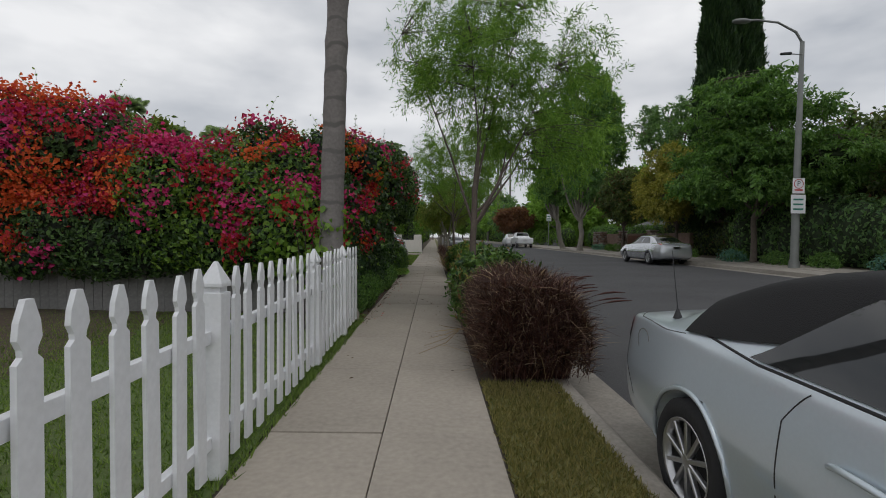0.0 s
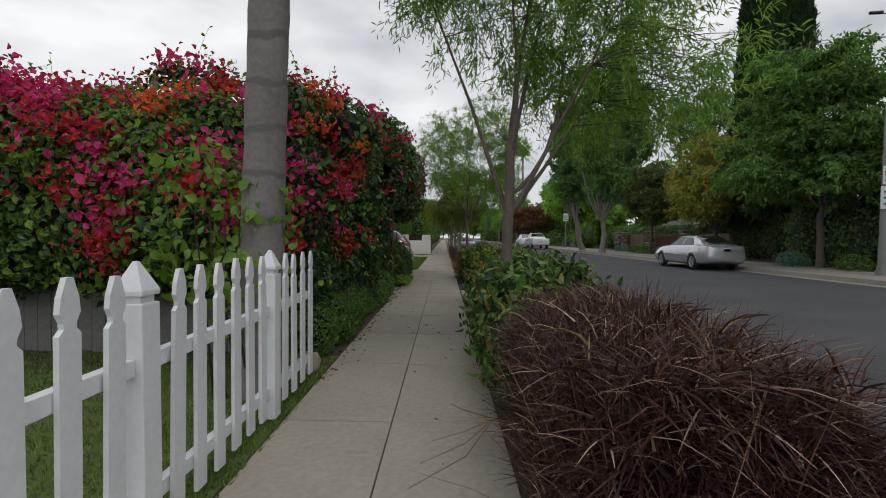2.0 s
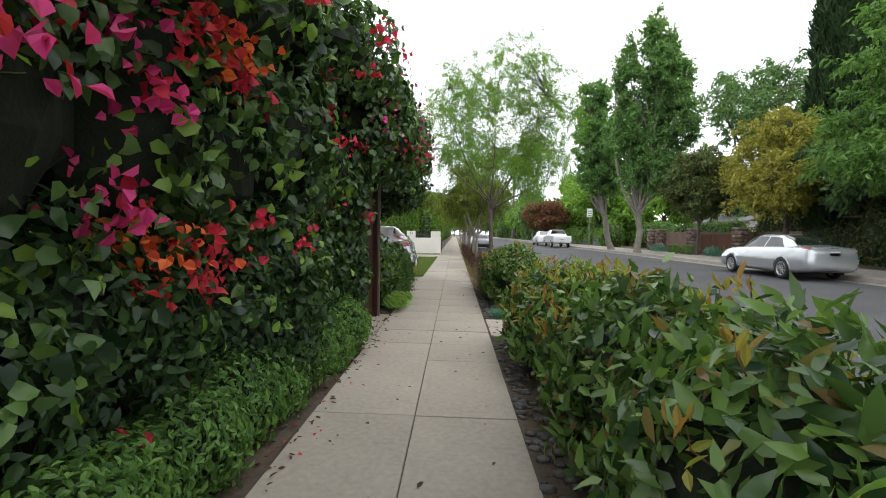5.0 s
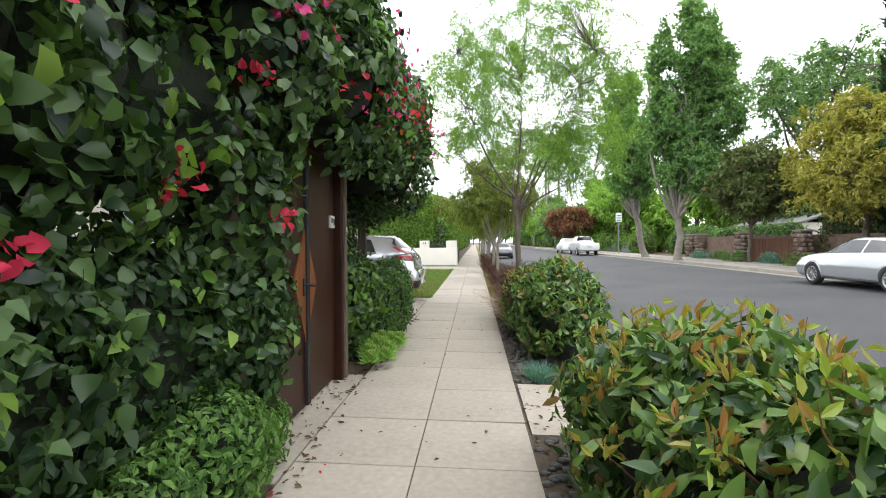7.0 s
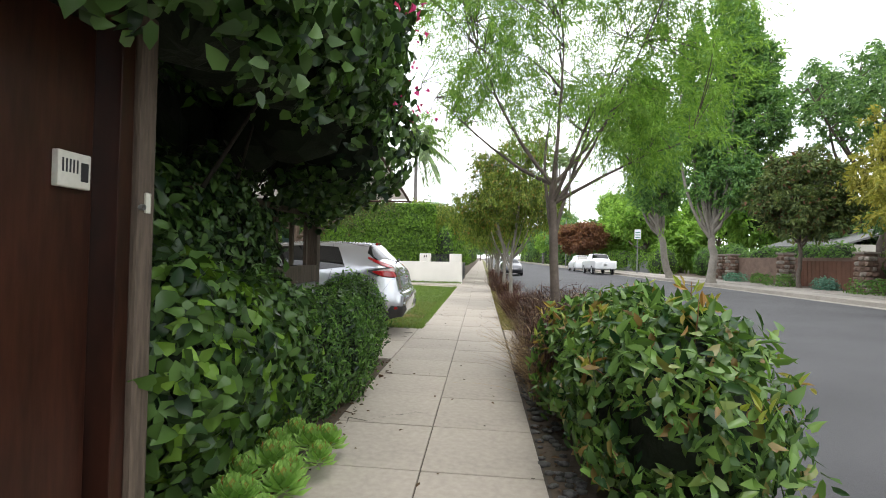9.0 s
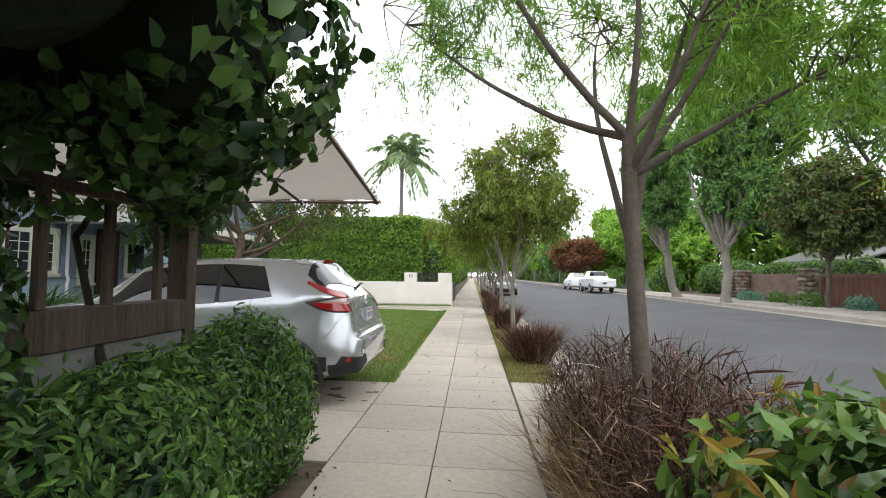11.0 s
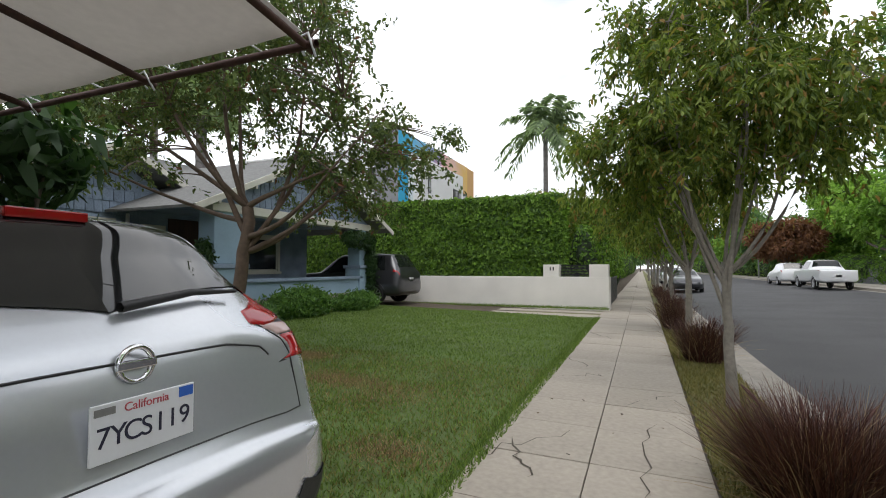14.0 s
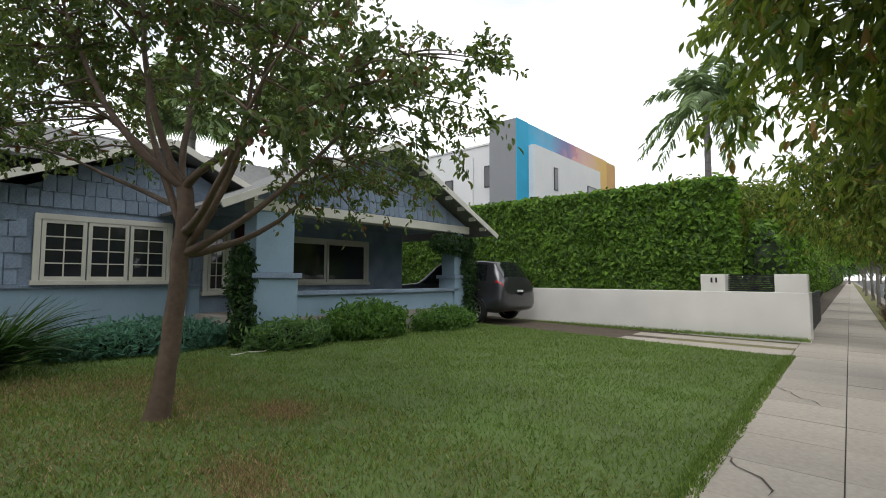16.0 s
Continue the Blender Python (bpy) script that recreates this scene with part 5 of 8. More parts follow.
def box_clump(x0, x1, y0, y1, h, n, label, seed, straw=0.15):
    q = rnd(seed)
    cx, cy = (x0 + x1) / 2, (y0 + y1) / 2
    ob = thing("fountain_grass", cx, cy, -0.02, label, "ornamental grass")
    base = np.stack([q.uniform(x0, x1, n) - cx, q.uniform(y0, y1, n) - cy, np.zeros(n)], 1)
    lean = unit(base * [[0.10, 0.06, 0]] + q.normal(size=(n, 3)) * 0.13 + [[0, 0, 1.0]])
    dome = lambda b: 1 - 0.13 * np.abs(b[:, 0] / (x1 - x0) * 2) ** 3 - 0.12 * np.abs(b[:, 1] / (y1 - y0) * 2) ** 4
    L = h * q.uniform(0.5, 1.12, n) * dome(base)
    ribbons("blade_tuft", base, lean, L, 0.009 * q.uniform(0.6, 1.5, n), M["purple"], ob, q, 0.2)
    k = n
    b2 = np.stack([q.uniform(x0, x1, k) - cx, q.uniform(y0, y1, k) - cy, h * q.uniform(0.1, 0.85, k)], 1)
    edge = q.random(k) < 0.5
    b2[edge, 1] = np.where(q.random(edge.sum()) < 0.7, y0 - cy, y1 - cy) + q.normal(size=edge.sum()) * 0.05
    ribbons("blade_tuft", b2, unit(b2 * [[0.4, 0.2, 0]] + q.normal(size=(k, 3)) * 0.6 + [[0, 0, 0.7]]), q.uniform(0.10, 0.26, k) * min(1, h), 0.011 * q.uniform(0.6, 1.4, k), M["purple"], ob, q, 0.9, seg=3)
    k = int(n * 1.4)
    b3 = np.stack([q.uniform(x0 - 0.08, x1 + 0.16, k) - cx, q.uniform(y0 - 0.08, y1 + 0.08, k) - cy, h * (0.06 + 0.9 * q.random(k) ** 0.7)], 1)
    face = q.integers(0, 4, k)
    b3[face == 0, 2] = h * q.uniform(0.72, 0.95, (face == 0).sum())
    b3[face == 1, 1] = y0 - cy - 0.06 + q.normal(size=(face == 1).sum()) * 0.04
    b3[face == 2, 0] = x0 - cx - 0.06 + q.normal(size=(face == 2).sum()) * 0.04
    b3[face == 3, 0] = x1 - cx + 0.12 + q.normal(size=(face == 3).sum()) * 0.05
    b3[:, 2] *= np.clip(dome(b3), 0.45, 1)
    ribbons("bristle_tuft", b3, unit(b3 * [[0.5, 0.3, 0]] + q.normal(size=(k, 3)) * 0.5 + [[0, 0, 0.8]]), q.uniform(0.08, 0.22, k), 0.010 * q.uniform(0.6, 1.5, k), M["bristle"], ob, q, 0.7, seg=3)
    m = int(n * straw); s = q.choice(n, m)
    ribbons("dry_tuft", base[s] + q.normal(size=(m, 3)) * [[0.06, 0.08, 0]], unit(lean[s] + q.normal(size=(m, 3)) * 0.28), L[s] * 0.85, 0.008 * q.uniform(0.6, 1.3, m), M["straw"], ob, q, 0.6)
    for i in range(9):
        t = np.linspace(0, 1, 12)[:, None]
        d = unit(np.array([q.uniform(0.3, 1.0), q.uniform(-0.6, 0.6), 0]))
        p = np.array([0.25, q.uniform(-0.8, 0.8), 0.3]) + d * 0.8 * t ** 1.4 + np.array([0, 0, 1.0]) * h * q.uniform(0.6, 0.85) * (t - 0.35 * t ** 3)
        rad = np.where(t[:, 0] < 0.74, 0.0025, 0.010 * np.sin(np.clip((t[:, 0] - 0.72) / 0.28, 0, 1) * np.pi) + 0.002)
        tubes("plume", [(p, rad)], M["purple"], ob, sides=6)
    return ob


box_clump(0.93, 1.68, 4.1, 5.9, 1.08, 8000, "dense clump of dark purple fountain grass on the verge", 201, 0.05)
box_clump(1.15, 1.9, 6.0, 7.1, 0.92, 4200, "cut-back clump of brown dried fountain grass", 202, 0.6)
q5 = rnd(203)
tubes("dry_twig", [([(0.9, 5.6, 0.12), (0.68, 5.5, 0.2), (0.5, 5.45 + 0.1 * k, 0.14 + 0.03 * k), (0.3 + 0.06 * k, 5.4 + 0.18 * k, 0.1 + 0.05 * k)], [0.006, 0.005, 0.004, 0.002]) for k in range(-2, 3)], M["straw"], None, "bare dry twig lying over the edge of the footpath", 5)["category"] = "twig"


def shrub(blobs, n, label, seed, leaf=0.085, cat="shrub", tips=60):
    c0 = blobs[0][0]
    ob = thing("clipped_shrub", c0[0], c0[1], 0, label, cat)
    lo = [((c[0] - c0[0], c[1] - c0[1], c[2]), r) for c, r in blobs]
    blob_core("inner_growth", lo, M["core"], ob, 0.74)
    leaf_cover("foliage", lo, n, leaf, 0.42, M["photinia"], ob, seed, droop=0.2, depth=0.28, spread=1.2, down=-0.45, zmin=0.12, fine=True, gaps=(3.0, -0.3))
    q = rnd(seed + 1)
    P, N = on_blobs(lo, tips, q, 0.02)
    ok = N[:, 2] > 0.2
    tubes("shoot", [(np.array([p - n_ * 0.1, p + n_ * 0.04 + [0, 0, 0.04], p + n_ * 0.06 + [0, 0, 0.1]]), [0.004, 0.003, 0.002]) for p, n_ in zip(P[ok], N[ok])], M["russet"], ob, sides=4, kind="stuff")
    # red young leaves at the tips
    T, K = np.repeat(P[ok] + N[ok] * 0.05 + [[0, 0, 0.045]], 7, 0), int(ok.sum()) * 7
    put("young_foliage", leaf_mesh("young_foliage", T + q.normal(size=(K, 3)) * 0.03, unit(q.normal(size=(K, 3)) + [[0, 0, 1.0]]), unit(q.normal(size=(K, 3)) + [[0, 0, 0.6]]), 0.085 * q.uniform(0.6, 1.2, K), 0.028, M["tipleaf"]), ob, kind="stuff")
    return ob


shrub(blob_row((1.3, 7.3, 0.48), (1.4, 9.9, 0.46), 5, (0.58, 0.55, 0.56), (0.05, 0.05, 0.03), 211) + [((1.02, 6.25, 0.40), (0.3, 0.45, 0.46)), ((1.02, 6.75, 0.5), (0.36, 0.42, 0.56)), ((1.45, 7.0, 0.62), (0.5, 0.4, 0.5))], 20000, "broad leafy green shrub round a street tree", 212, 0.1)
shrub(blob_row((1.46, 10.4, 0.42), (1.5, 13.0, 0.42), 5, (0.54, 0.52, 0.5), (0.03, 0.05, 0.02), 213), 17000, "clipped glossy green shrub with reddish young leaves", 214, 0.1, tips=220)
shrub(blob_row((1.42, 15.5, 0.5), (1.42, 17.3, 0.5), 4, (0.58, 0.5, 0.58), (0.03, 0.04, 0.03), 215) + [((1.6, 17.65, 0.38), (0.36, 0.4, 0.46))], 16000, "rounded glossy green shrub on the verge", 216, 0.09, tips=45)
grass_clump(1.05, 14.95, -0.02, 0.2, 0.22, 500, "small tuft of grey-green grass at the path corner", 217, "bluegreen", plumes=0)
box_clump(0.95, 1.7, 17.6, 19.45, 1.1, 2400, "brown and purple fountain grass round a street tree", 218, 2.0)
for i, (x, yy, r, h, n) in enumerate(((1.3, 23.85, 0.46, 0.72, 4200), (1.2, 28.6, 0.38, 0.75, 2200), (1.05, 32.6, 0.36, 0.75, 1600), (1.2, 36.5, 0.36, 0.75, 1400), (1.2, 41.0, 0.36, 0.75, 1200), (1.15, 45.5, 0.36, 0.75, 1000))):
    grass_clump(x, yy, -0.02, r, h, n, "arching dark purple fountain grass on the verge", 220 + i, straw=0.1, group="fountain grasses along the verge", bend=0.38, plumes=3)


# ---- trees ----
def tree(name, x, y, z, label, trunk, limbs, crown, clumps, per, leaf, mat, bark, seed, droop=0.4, spray=0.45, lean=(0, 0), core=None, category="tree", hang=0.0, flat=1.0, group="", wobble=0.010):
    """trunk: height of the fork and radius. limbs: how many. crown: a list of ellipsoids (dx, dy, z, rx, ry, rz).
    Every clump of leaves hangs on a twig that springs from the nearest limb."""
    q = rnd(seed)
    ob = thing(name, x, y, z, label, category, group)
    fh, r = trunk
    n = 12
    t = np.linspace(0, 1, n)
    wob = np.cumsum(q.normal(size=(n, 2)) * wobble * fh, 0)
    pts = np.stack([lean[0] * t + wob[:, 0], lean[1] * t + wob[:, 1], fh * t - 0.12], 1)
    flare = 1 + 0.55 * np.exp(-t * fh / 0.18)
    runs = [(pts, r * flare * (1 - 0.25 * t))]
    top = pts[-1]
    E = np.array(crown, float)
    vol = (E[:, 3] * E[:, 4] * E[:, 5]) ** 0.8
    ends = []
    limb_pts = [pts[-1:]]
    for i in range(limbs):
        e = E[i % len(E)]
        a = 2 * np.pi * (i / limbs) + q.uniform(-0.4, 0.4)
        k = q.uniform(0.3, 0.75)
        end = e[:3] + e[3:] * np.array([math.cos(a) * k, math.sin(a) * k, q.uniform(-0.1, 0.75)])
        start = pts[q.integers(max(1, n - 4), n)]
        s = np.linspace(0, 1, 10)[:, None]
        ctrl = start + (end - start) * np.array([0.45, 0.45, 0.35]) + q.normal(size=3) * 0.12 * np.linalg.norm(end - start)
        c = (1 - s) ** 2 * start + 2 * s * (1 - s) * ctrl + s ** 2 * end + np.cumsum(q.normal(size=(10, 3)), 0) * 0.02 * s
        runs.append((c, r * 0.44 * (1 - 0.85 * s[:, 0])))
        limb_pts.append(c[2:])
    LP = np.concatenate(limb_pts)
    P, D, N, LL = [], [], [], []
    which = q.choice(len(E), clumps, p=vol / vol.sum())
    d = unit(q.normal(size=(clumps, 3))) * (q.random((clumps, 1)) ** 0.42)
    C = E[which, :3] + d * E[which, 3:]
    for c in C:
        j = np.argmin(((LP - c) ** 2).sum(1) + 0.6 * np.maximum(0, LP[:, 2] - c[2]) ** 2)
        s = np.linspace(0, 1, 6)[:, None]
        dist = np.linalg.norm(c - LP[j])
        mid = (LP[j] + c) / 2 + np.array([0, 0, 0.12 * dist]) + q.normal(size=3) * 0.08 * dist
        b = (1 - s) ** 2 * LP[j] + 2 * s * (1 - s) * mid + s ** 2 * c
        runs.append((b, np.linspace(max(0.006, r * 0.12), 0.003, 6)))
    tubes("trunk", runs, bark, ob, sides=8)
    k = per
    L0, asp = leaf
    sp = unit(q.normal(size=(clumps * 5, 3)) * [[1, 1, flat]] + unit(np.repeat(C - E[which, :3], 5, 0)) * 0.5 + [[0, 0, -hang]])
    root = np.repeat(C, 5, 0)
    m = max(1, k // 5)
    u = q.random((clumps * 5, m, 1))
    ln = (spray * q.uniform(0.6, 1.3, (clumps * 5, 1, 1)))
    pos = root[:, None] + sp[:, None] * u * ln + np.array([0, 0, -1.0]) * (hang * 0.6 + 0.15) * (u ** 2) * ln + q.normal(size=(clumps * 5, m, 3)) * L0 * 0.35
    dr = unit(sp[:, None] * 0.7 + q.normal(size=pos.shape) * 0.7 + np.array([0, 0, -droop]))
    nn = unit(q.normal(size=pos.shape) * 0.7 + np.array([0, 0, 1.0]))
    pos, dr, nn = pos.reshape(-1, 3), dr.reshape(-1, 3), nn.reshape(-1, 3)
    L = L0 * q.uniform(0.6, 1.3, len(pos))
    put("crown", leaf_mesh("crown", pos, dr, nn, L, L * asp, mat, droop=0.2), ob, kind="stuff")
    # added lumps, coloured dark for the shade within the crown
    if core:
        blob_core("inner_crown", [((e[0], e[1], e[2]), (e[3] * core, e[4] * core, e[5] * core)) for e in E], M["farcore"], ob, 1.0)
    return ob


# street trees on the near verge
tree("street_tree", 1.0, 7.1, -0.03, "slender willow-leaved street tree rising from shrubs", (2.3, 0.06), 8,
     [(0.1, 0.2, 3.9, 1.2, 1.3, 0.9), (0.2, 0.3, 5.2, 1.25, 1.3, 1.2), (0.9, 0.7, 3.2, 1.0, 1.2, 0.6), (1.5, 0.2, 2.9, 0.9, 1.1, 0.45), (-0.6, 0.6, 4.3, 0.8, 0.9, 0.8), (1.5, 0.5, 4.2, 0.9, 1.0, 0.7)], 360, 130, (0.085, 0.13), M["willow"], M["bark"], 301, droop=0.4, spray=0.42, lean=(0.0, 0.05), hang=0.25, wobble=0.003)
tree("street_tree", 1.15, 18.2, -0.03, "willow-leaved street tree with a leaning grey trunk", (2.3, 0.055), 9,
     [(-0.5, 0.3, 3.9, 1.1, 1.3, 0.8), (0.5, 0.2, 5.0, 1.4, 1.5, 1.0), (1.0, 0.6, 3.3, 0.9, 1.1, 0.6), (0.7, -0.5, 3.0, 0.9, 0.7, 0.5), (-0.8, 0.8, 4.8, 1.0, 1.2, 0.8), (-0.9, 1.8, 3.7, 1.1, 1.0, 0.5), (0.6, 2.0, 3.5, 1.2, 0.9, 0.6), (1.2, 0.0, 4.2, 0.8, 0.9, 0.7), (0.9, -0.2, 2.6, 0.6, 0.6, 0.4)], 420, 170, (0.07, 0.13), M["willow"], M["bark"], 302, droop=0.5, spray=0.42, lean=(-0.03, 0.05), hang=0.35, wobble=0.003)
tree("street_tree", 1.2, 26.05, -0.03, "young street tree with drooping olive-green leaves", (1.45, 0.055), 11,
     [(0.0, 0.0, 2.85, 1.3, 1.35, 0.7), (-0.1, 0.1, 3.6, 1.15, 1.25, 0.75), (0.3, 0.2, 4.5, 0.7, 0.8, 0.5), (-0.9, 0.6, 2.75, 0.9, 1.0, 0.55), (0.7, -0.3, 3.0, 0.7, 0.9, 0.5), (-0.7, 0.0, 4.0, 0.5, 0.6, 0.4)], 290, 105, (0.085, 0.36), M["olive"], M["palebark"], 303, droop=0.8, spray=0.36, hang=0.4, wobble=0.004)
for i, (yy, s) in enumerate(((31.3, 1.0), (36.8, 0.95), (42.5, 1.05), (49, 1.1), (57, 1.2), (66, 1.2), (78, 1.3), (95, 1.4))):
    near = i < 2
    tree("street_tree", 1.2, yy, -0.03, "street tree with drooping yellow-green leaves" if near else "street tree further down the footpath", (1.7 * s, 0.07 * s), 7,
         [(0.0, 0.0, 3.0 * s, 1.3 * s, 1.4, 0.9 * s), (-0.2, 0.1, 4.0 * s, 1.0 * s, 1.1, 0.8 * s), (-0.8, 0.5, 2.8 * s, 1.1, 1.1, 0.6)], 200 if near else 80, 110 if near else 70, (0.095 if near else 0.2, 0.36), M["olive"] if near else M["willow"], M["palebark"], 310 + i, droop=0.8, spray=0.45, hang=0.4, core=None, group="street trees on the verge")

# tree on the lawn
tree("lawn_tree", -4.85, 25.3, 0.08, "small spreading tree with bronze-green leaves standing on the lawn", (2.25, 0.1), 12,
     [(0.0, 0.0, 4.0, 2.3, 2.2, 0.9), (-2.0, -0.5, 3.4, 1.6, 1.5, 0.75), (1.6, 1.0, 3.1, 1.4, 1.4, 0.7), (1.9, 0.3, 2.6, 0.8, 0.9, 0.4), (-0.3, 0.4, 5.1, 1.9, 2.0, 0.8), (1.0, -0.5, 4.2, 1.2, 1.2, 0.8), (-1.4, -0.8, 2.65, 1.2, 0.9, 0.4), (0.6, 1.9, 2.5, 1.1, 1.0, 0.5)], 430, 80, (0.075, 0.5), M["bronze"], M["redbark"], 330, droop=0.3, spray=0.36, lean=(0.12, 0.1))

# trees across the road
tree("tall_tree", 12.98, 40.5, 0.2, "tall green tree with a pale fluted trunk across the road", (3.4, 0.24), 18,
     [(0.8, 0, 5.6, 2.0, 2.0, 1.5), (-0.4, 0.4, 8.2, 1.7, 1.8, 2.2), (2.1, -0.3, 8.8, 1.6, 1.5, 2.0), (1.0, -0.3, 12.2, 1.5, 1.5, 2.4), (-0.9, 0.2, 11.6, 0.8, 0.9, 2.2), (2.6, 0, 11.6, 0.9, 0.9, 1.8), (0.8, 0, 15.2, 0.7, 0.7, 1.4), (-0.9, 0, 14.4, 0.4, 0.4, 1.0), (1.9, 0, 14.2, 0.5, 0.5, 1.2)], 720, 95, (0.2, 0.55), M["poplar"], M["palebark"], 341, spray=0.6, hang=-0.5)
tree("tall_tree", 13.3, 46.8, 0.2, "tall green tree with a leaning pale trunk across the road", (4.0, 0.26), 14,
     [(-1.0, 0, 6.2, 1.8, 2.0, 2.0), (-1.6, 0, 9.0, 1.5, 1.8, 2.2), (-2.4, 0, 12.0, 0.6, 0.8, 1.6), (-1.2, 0, 12.2, 0.6, 0.7, 1.8), (-0.5, 0, 8.6, 1.2, 1.4, 1.6)], 420, 95, (0.22, 0.55), M["poplar"], M["palebark"], 342, spray=0.6, lean=(-0.9, 0), hang=-0.5)
tree("garden_tree", 15.2, 36.6, 0.22, "rounded dense green tree on the far footpath", (2.4, 0.1), 8,
     [(0.2, 0, 3.7, 2.1, 2.1, 1.1), (0.2, 0, 5.0, 1.8, 1.8, 1.0), (0, 0.3, 6.0, 1.0, 1.0, 0.5)], 230, 90, (0.22, 0.5), M["bronze"], M["bark"], 343, spray=0.5, core=0.25)
tree("garden_tree", 22.5, 41, 0.2, "large dark tree with wide open boughs", (6.5, 0.35), 12,
     [(-0.5, -2, 9.0, 4.6, 4.5, 1.9), (0.5, 1, 12.0, 4.2, 4.5, 1.8), (-3, 0.5, 10.5, 2.3, 2.5, 1.0), (1, -3, 8.6, 3.0, 3.0, 1.0)], 210, 90, (0.24, 0.5), M["deep"], M["bark"], 344, spray=0.8)
tree("yellow_tree", 16.3, 30.5, 0.2, "yellow-leaved tree across the road", (2.4, 0.14), 8,
     [(0, 0, 4.6, 2.9, 2.8, 1.4), (0.4, 0.3, 6.4, 2.2, 2.2, 1.1), (-1.0, -0.4, 3.4, 1.7, 1.8, 0.9)], 260, 100, (0.20, 0.4), M["yellow"], M["bark"], 345, spray=0.55, hang=0.3, core=0.45)
tree("layered_tree", 15.1, 21.3, 0.2, "broad feathery green tree in layers across the road", (3.0, 0.14), 14,
     [(0, 0, 3.6, 3.6, 3.4, 0.8), (0.3, 0.2, 5.2, 3.5, 3.3, 0.9), (0.0, 0, 6.8, 2.9, 2.9, 0.9), (-0.2, 0.3, 8.1, 1.9, 2.0, 0.8), (2.2, -1.5, 4.6, 2.6, 2.6, 1.2)], 560, 95, (0.20, 0.4), M["fern"], M["bark"], 346, spray=0.7, flat=0.3, core=0.42)
tree("garden_tree", 20.5, 16.0, 0.2, "dark glossy-leaved tree with rusty undersides", (2.2, 0.16), 10,
     [(0, 0, 4.0, 3.4, 3.2, 1.6), (0.5, 0.6, 6.0, 2.9, 2.8, 1.4), (-0.8, -2.2, 4.6, 2.6, 2.4, 1.6)], 330, 85, (0.27, 0.45), M["bronze"], M["bark"], 347, spray=0.6, core=0.5)
tree("garden_tree", 18.5, 27.0, 0.2, "dark green dense tree across the road", (2.6, 0.2), 8,
     [(0, 0, 4.5, 3.0, 3.5, 2.0), (0, 3.5, 5.0, 2.6, 3.0, 1.8), (0.6, 6.0, 3.6, 2.2, 2.6, 1.2)], 330, 80, (0.3, 0.5), M["deep"], M["bark"], 348, spray=0.7, core=0.55)
tree("garden_tree", 17.5, 64, 0.2, "green tree far down the road", (3.0, 0.25), 8,
     [(0, 0, 5.5, 3.5, 3.6, 2.2), (0.5, 6, 6.5, 3.5, 4, 2.4), (2, 14, 7.5, 4, 4, 3)], 260, 80, (0.42, 0.5), M["willow"], M["bark"], 349, spray=0.9, core=0.5)
tree("russet_tree", 13.8, 78, 0.2, "small russet-leaved tree far down the road", (2.0, 0.14), 6, [(0, 0, 4.0, 3.2, 3.0, 2.0)], 110, 80, (0.4, 0.5), M["russet"], M["bark"], 350, spray=0.8, core=0.5)
for i, (x, yy, h) in enumerate(((24, 95, 11), (9.5, 150, 10), (18, 120, 12), (-5, 130, 11), (-8, 82, 9), (30, 75, 12), (-4.5, 105, 9), (16, 170, 12), (0, 210, 11), (26, 58, 10), (15.5, 98, 8), (15.5, 112, 9), (15, 135, 9), (8, 240, 12), (14, 260, 13), (-6, 180, 11), (3, 300, 13), (20, 220, 14), (-3.5, 150, 9), (22, 150, 12), (17, 88, 7), (20, 62, 5), (23, 74, 6), (19, 80, 5), (27, 86, 8), (21, 100, 7), (34, 64, 9), (32, 95, 9))):
    tree("distant_tree", x, yy, 0.1, "distant street greenery at the end of the road", (h * 0.35, 0.25), 6, [(0, 0, h * 0.55, h * 0.38, h * 0.4, h * 0.28), (0.5, 0, h * 0.78, h * 0.26, h * 0.28, h * 0.2)], 120, 60, (0.6, 0.5), M["willow"] if i % 2 else M["deep"], M["bark"], 360 + i, spray=1.2, core=0.6, group="distant trees")
# trees behind the flowering hedge and behind the house
for i, (x, yy, h, m) in enumerate(((-5.2, 15.5, 4.6, "deep"), (-9.5, 15.0, 5.2, "olive"), (-20, 30, 6.5, "deep"), (-20, 36, 6.0, "deep"))):
    tree("garden_tree", x, yy, 0.1, "leafy green garden tree", (h * 0.35, 0.12), 6, [(0, 0, h * 0.65, h * 0.27, h * 0.27, h * 0.22), (0.3, 0.2, h * 0.83, h * 0.18, h * 0.18, h * 0.15)], 110, 75, (0.17, 0.45), M[m], M["bark"], 380 + i, spray=0.5, core=0.5)
palm(-24, 38, 0.1, 10.8, 0.2, "fan palm rising behind the flowering hedge", fronds=40, frond=1.7, fan=True, seed=391)
palm(-16.5, 30, 0.1, 7.4, 0.2, "fan palm rising behind the flowering hedge", fronds=40, frond=1.5, fan=True, seed=392)
palm(-14.5, 33, 0.1, 7.6, 0.2, "fan palm rising behind the flowering hedge", fronds=36, frond=1.5, fan=True, seed=393)
palm(-4.4, 46.5, 0.1, 9.4, 0.14, "queen palm with arching feather fronds beyond the creeper wall", fronds=20, frond=2.9, seed=394)
for i, (x, yy, h) in enumerate(((17.0, 118, 24), (15.5, 112, 21), (14.2, 121, 18), (20.5, 125, 24))):
    palm(x, yy, 0.1, h, 0.25, "very tall thin fan palm in the far distance", fronds=30, frond=1.9, fan=True, seed=395 + i)


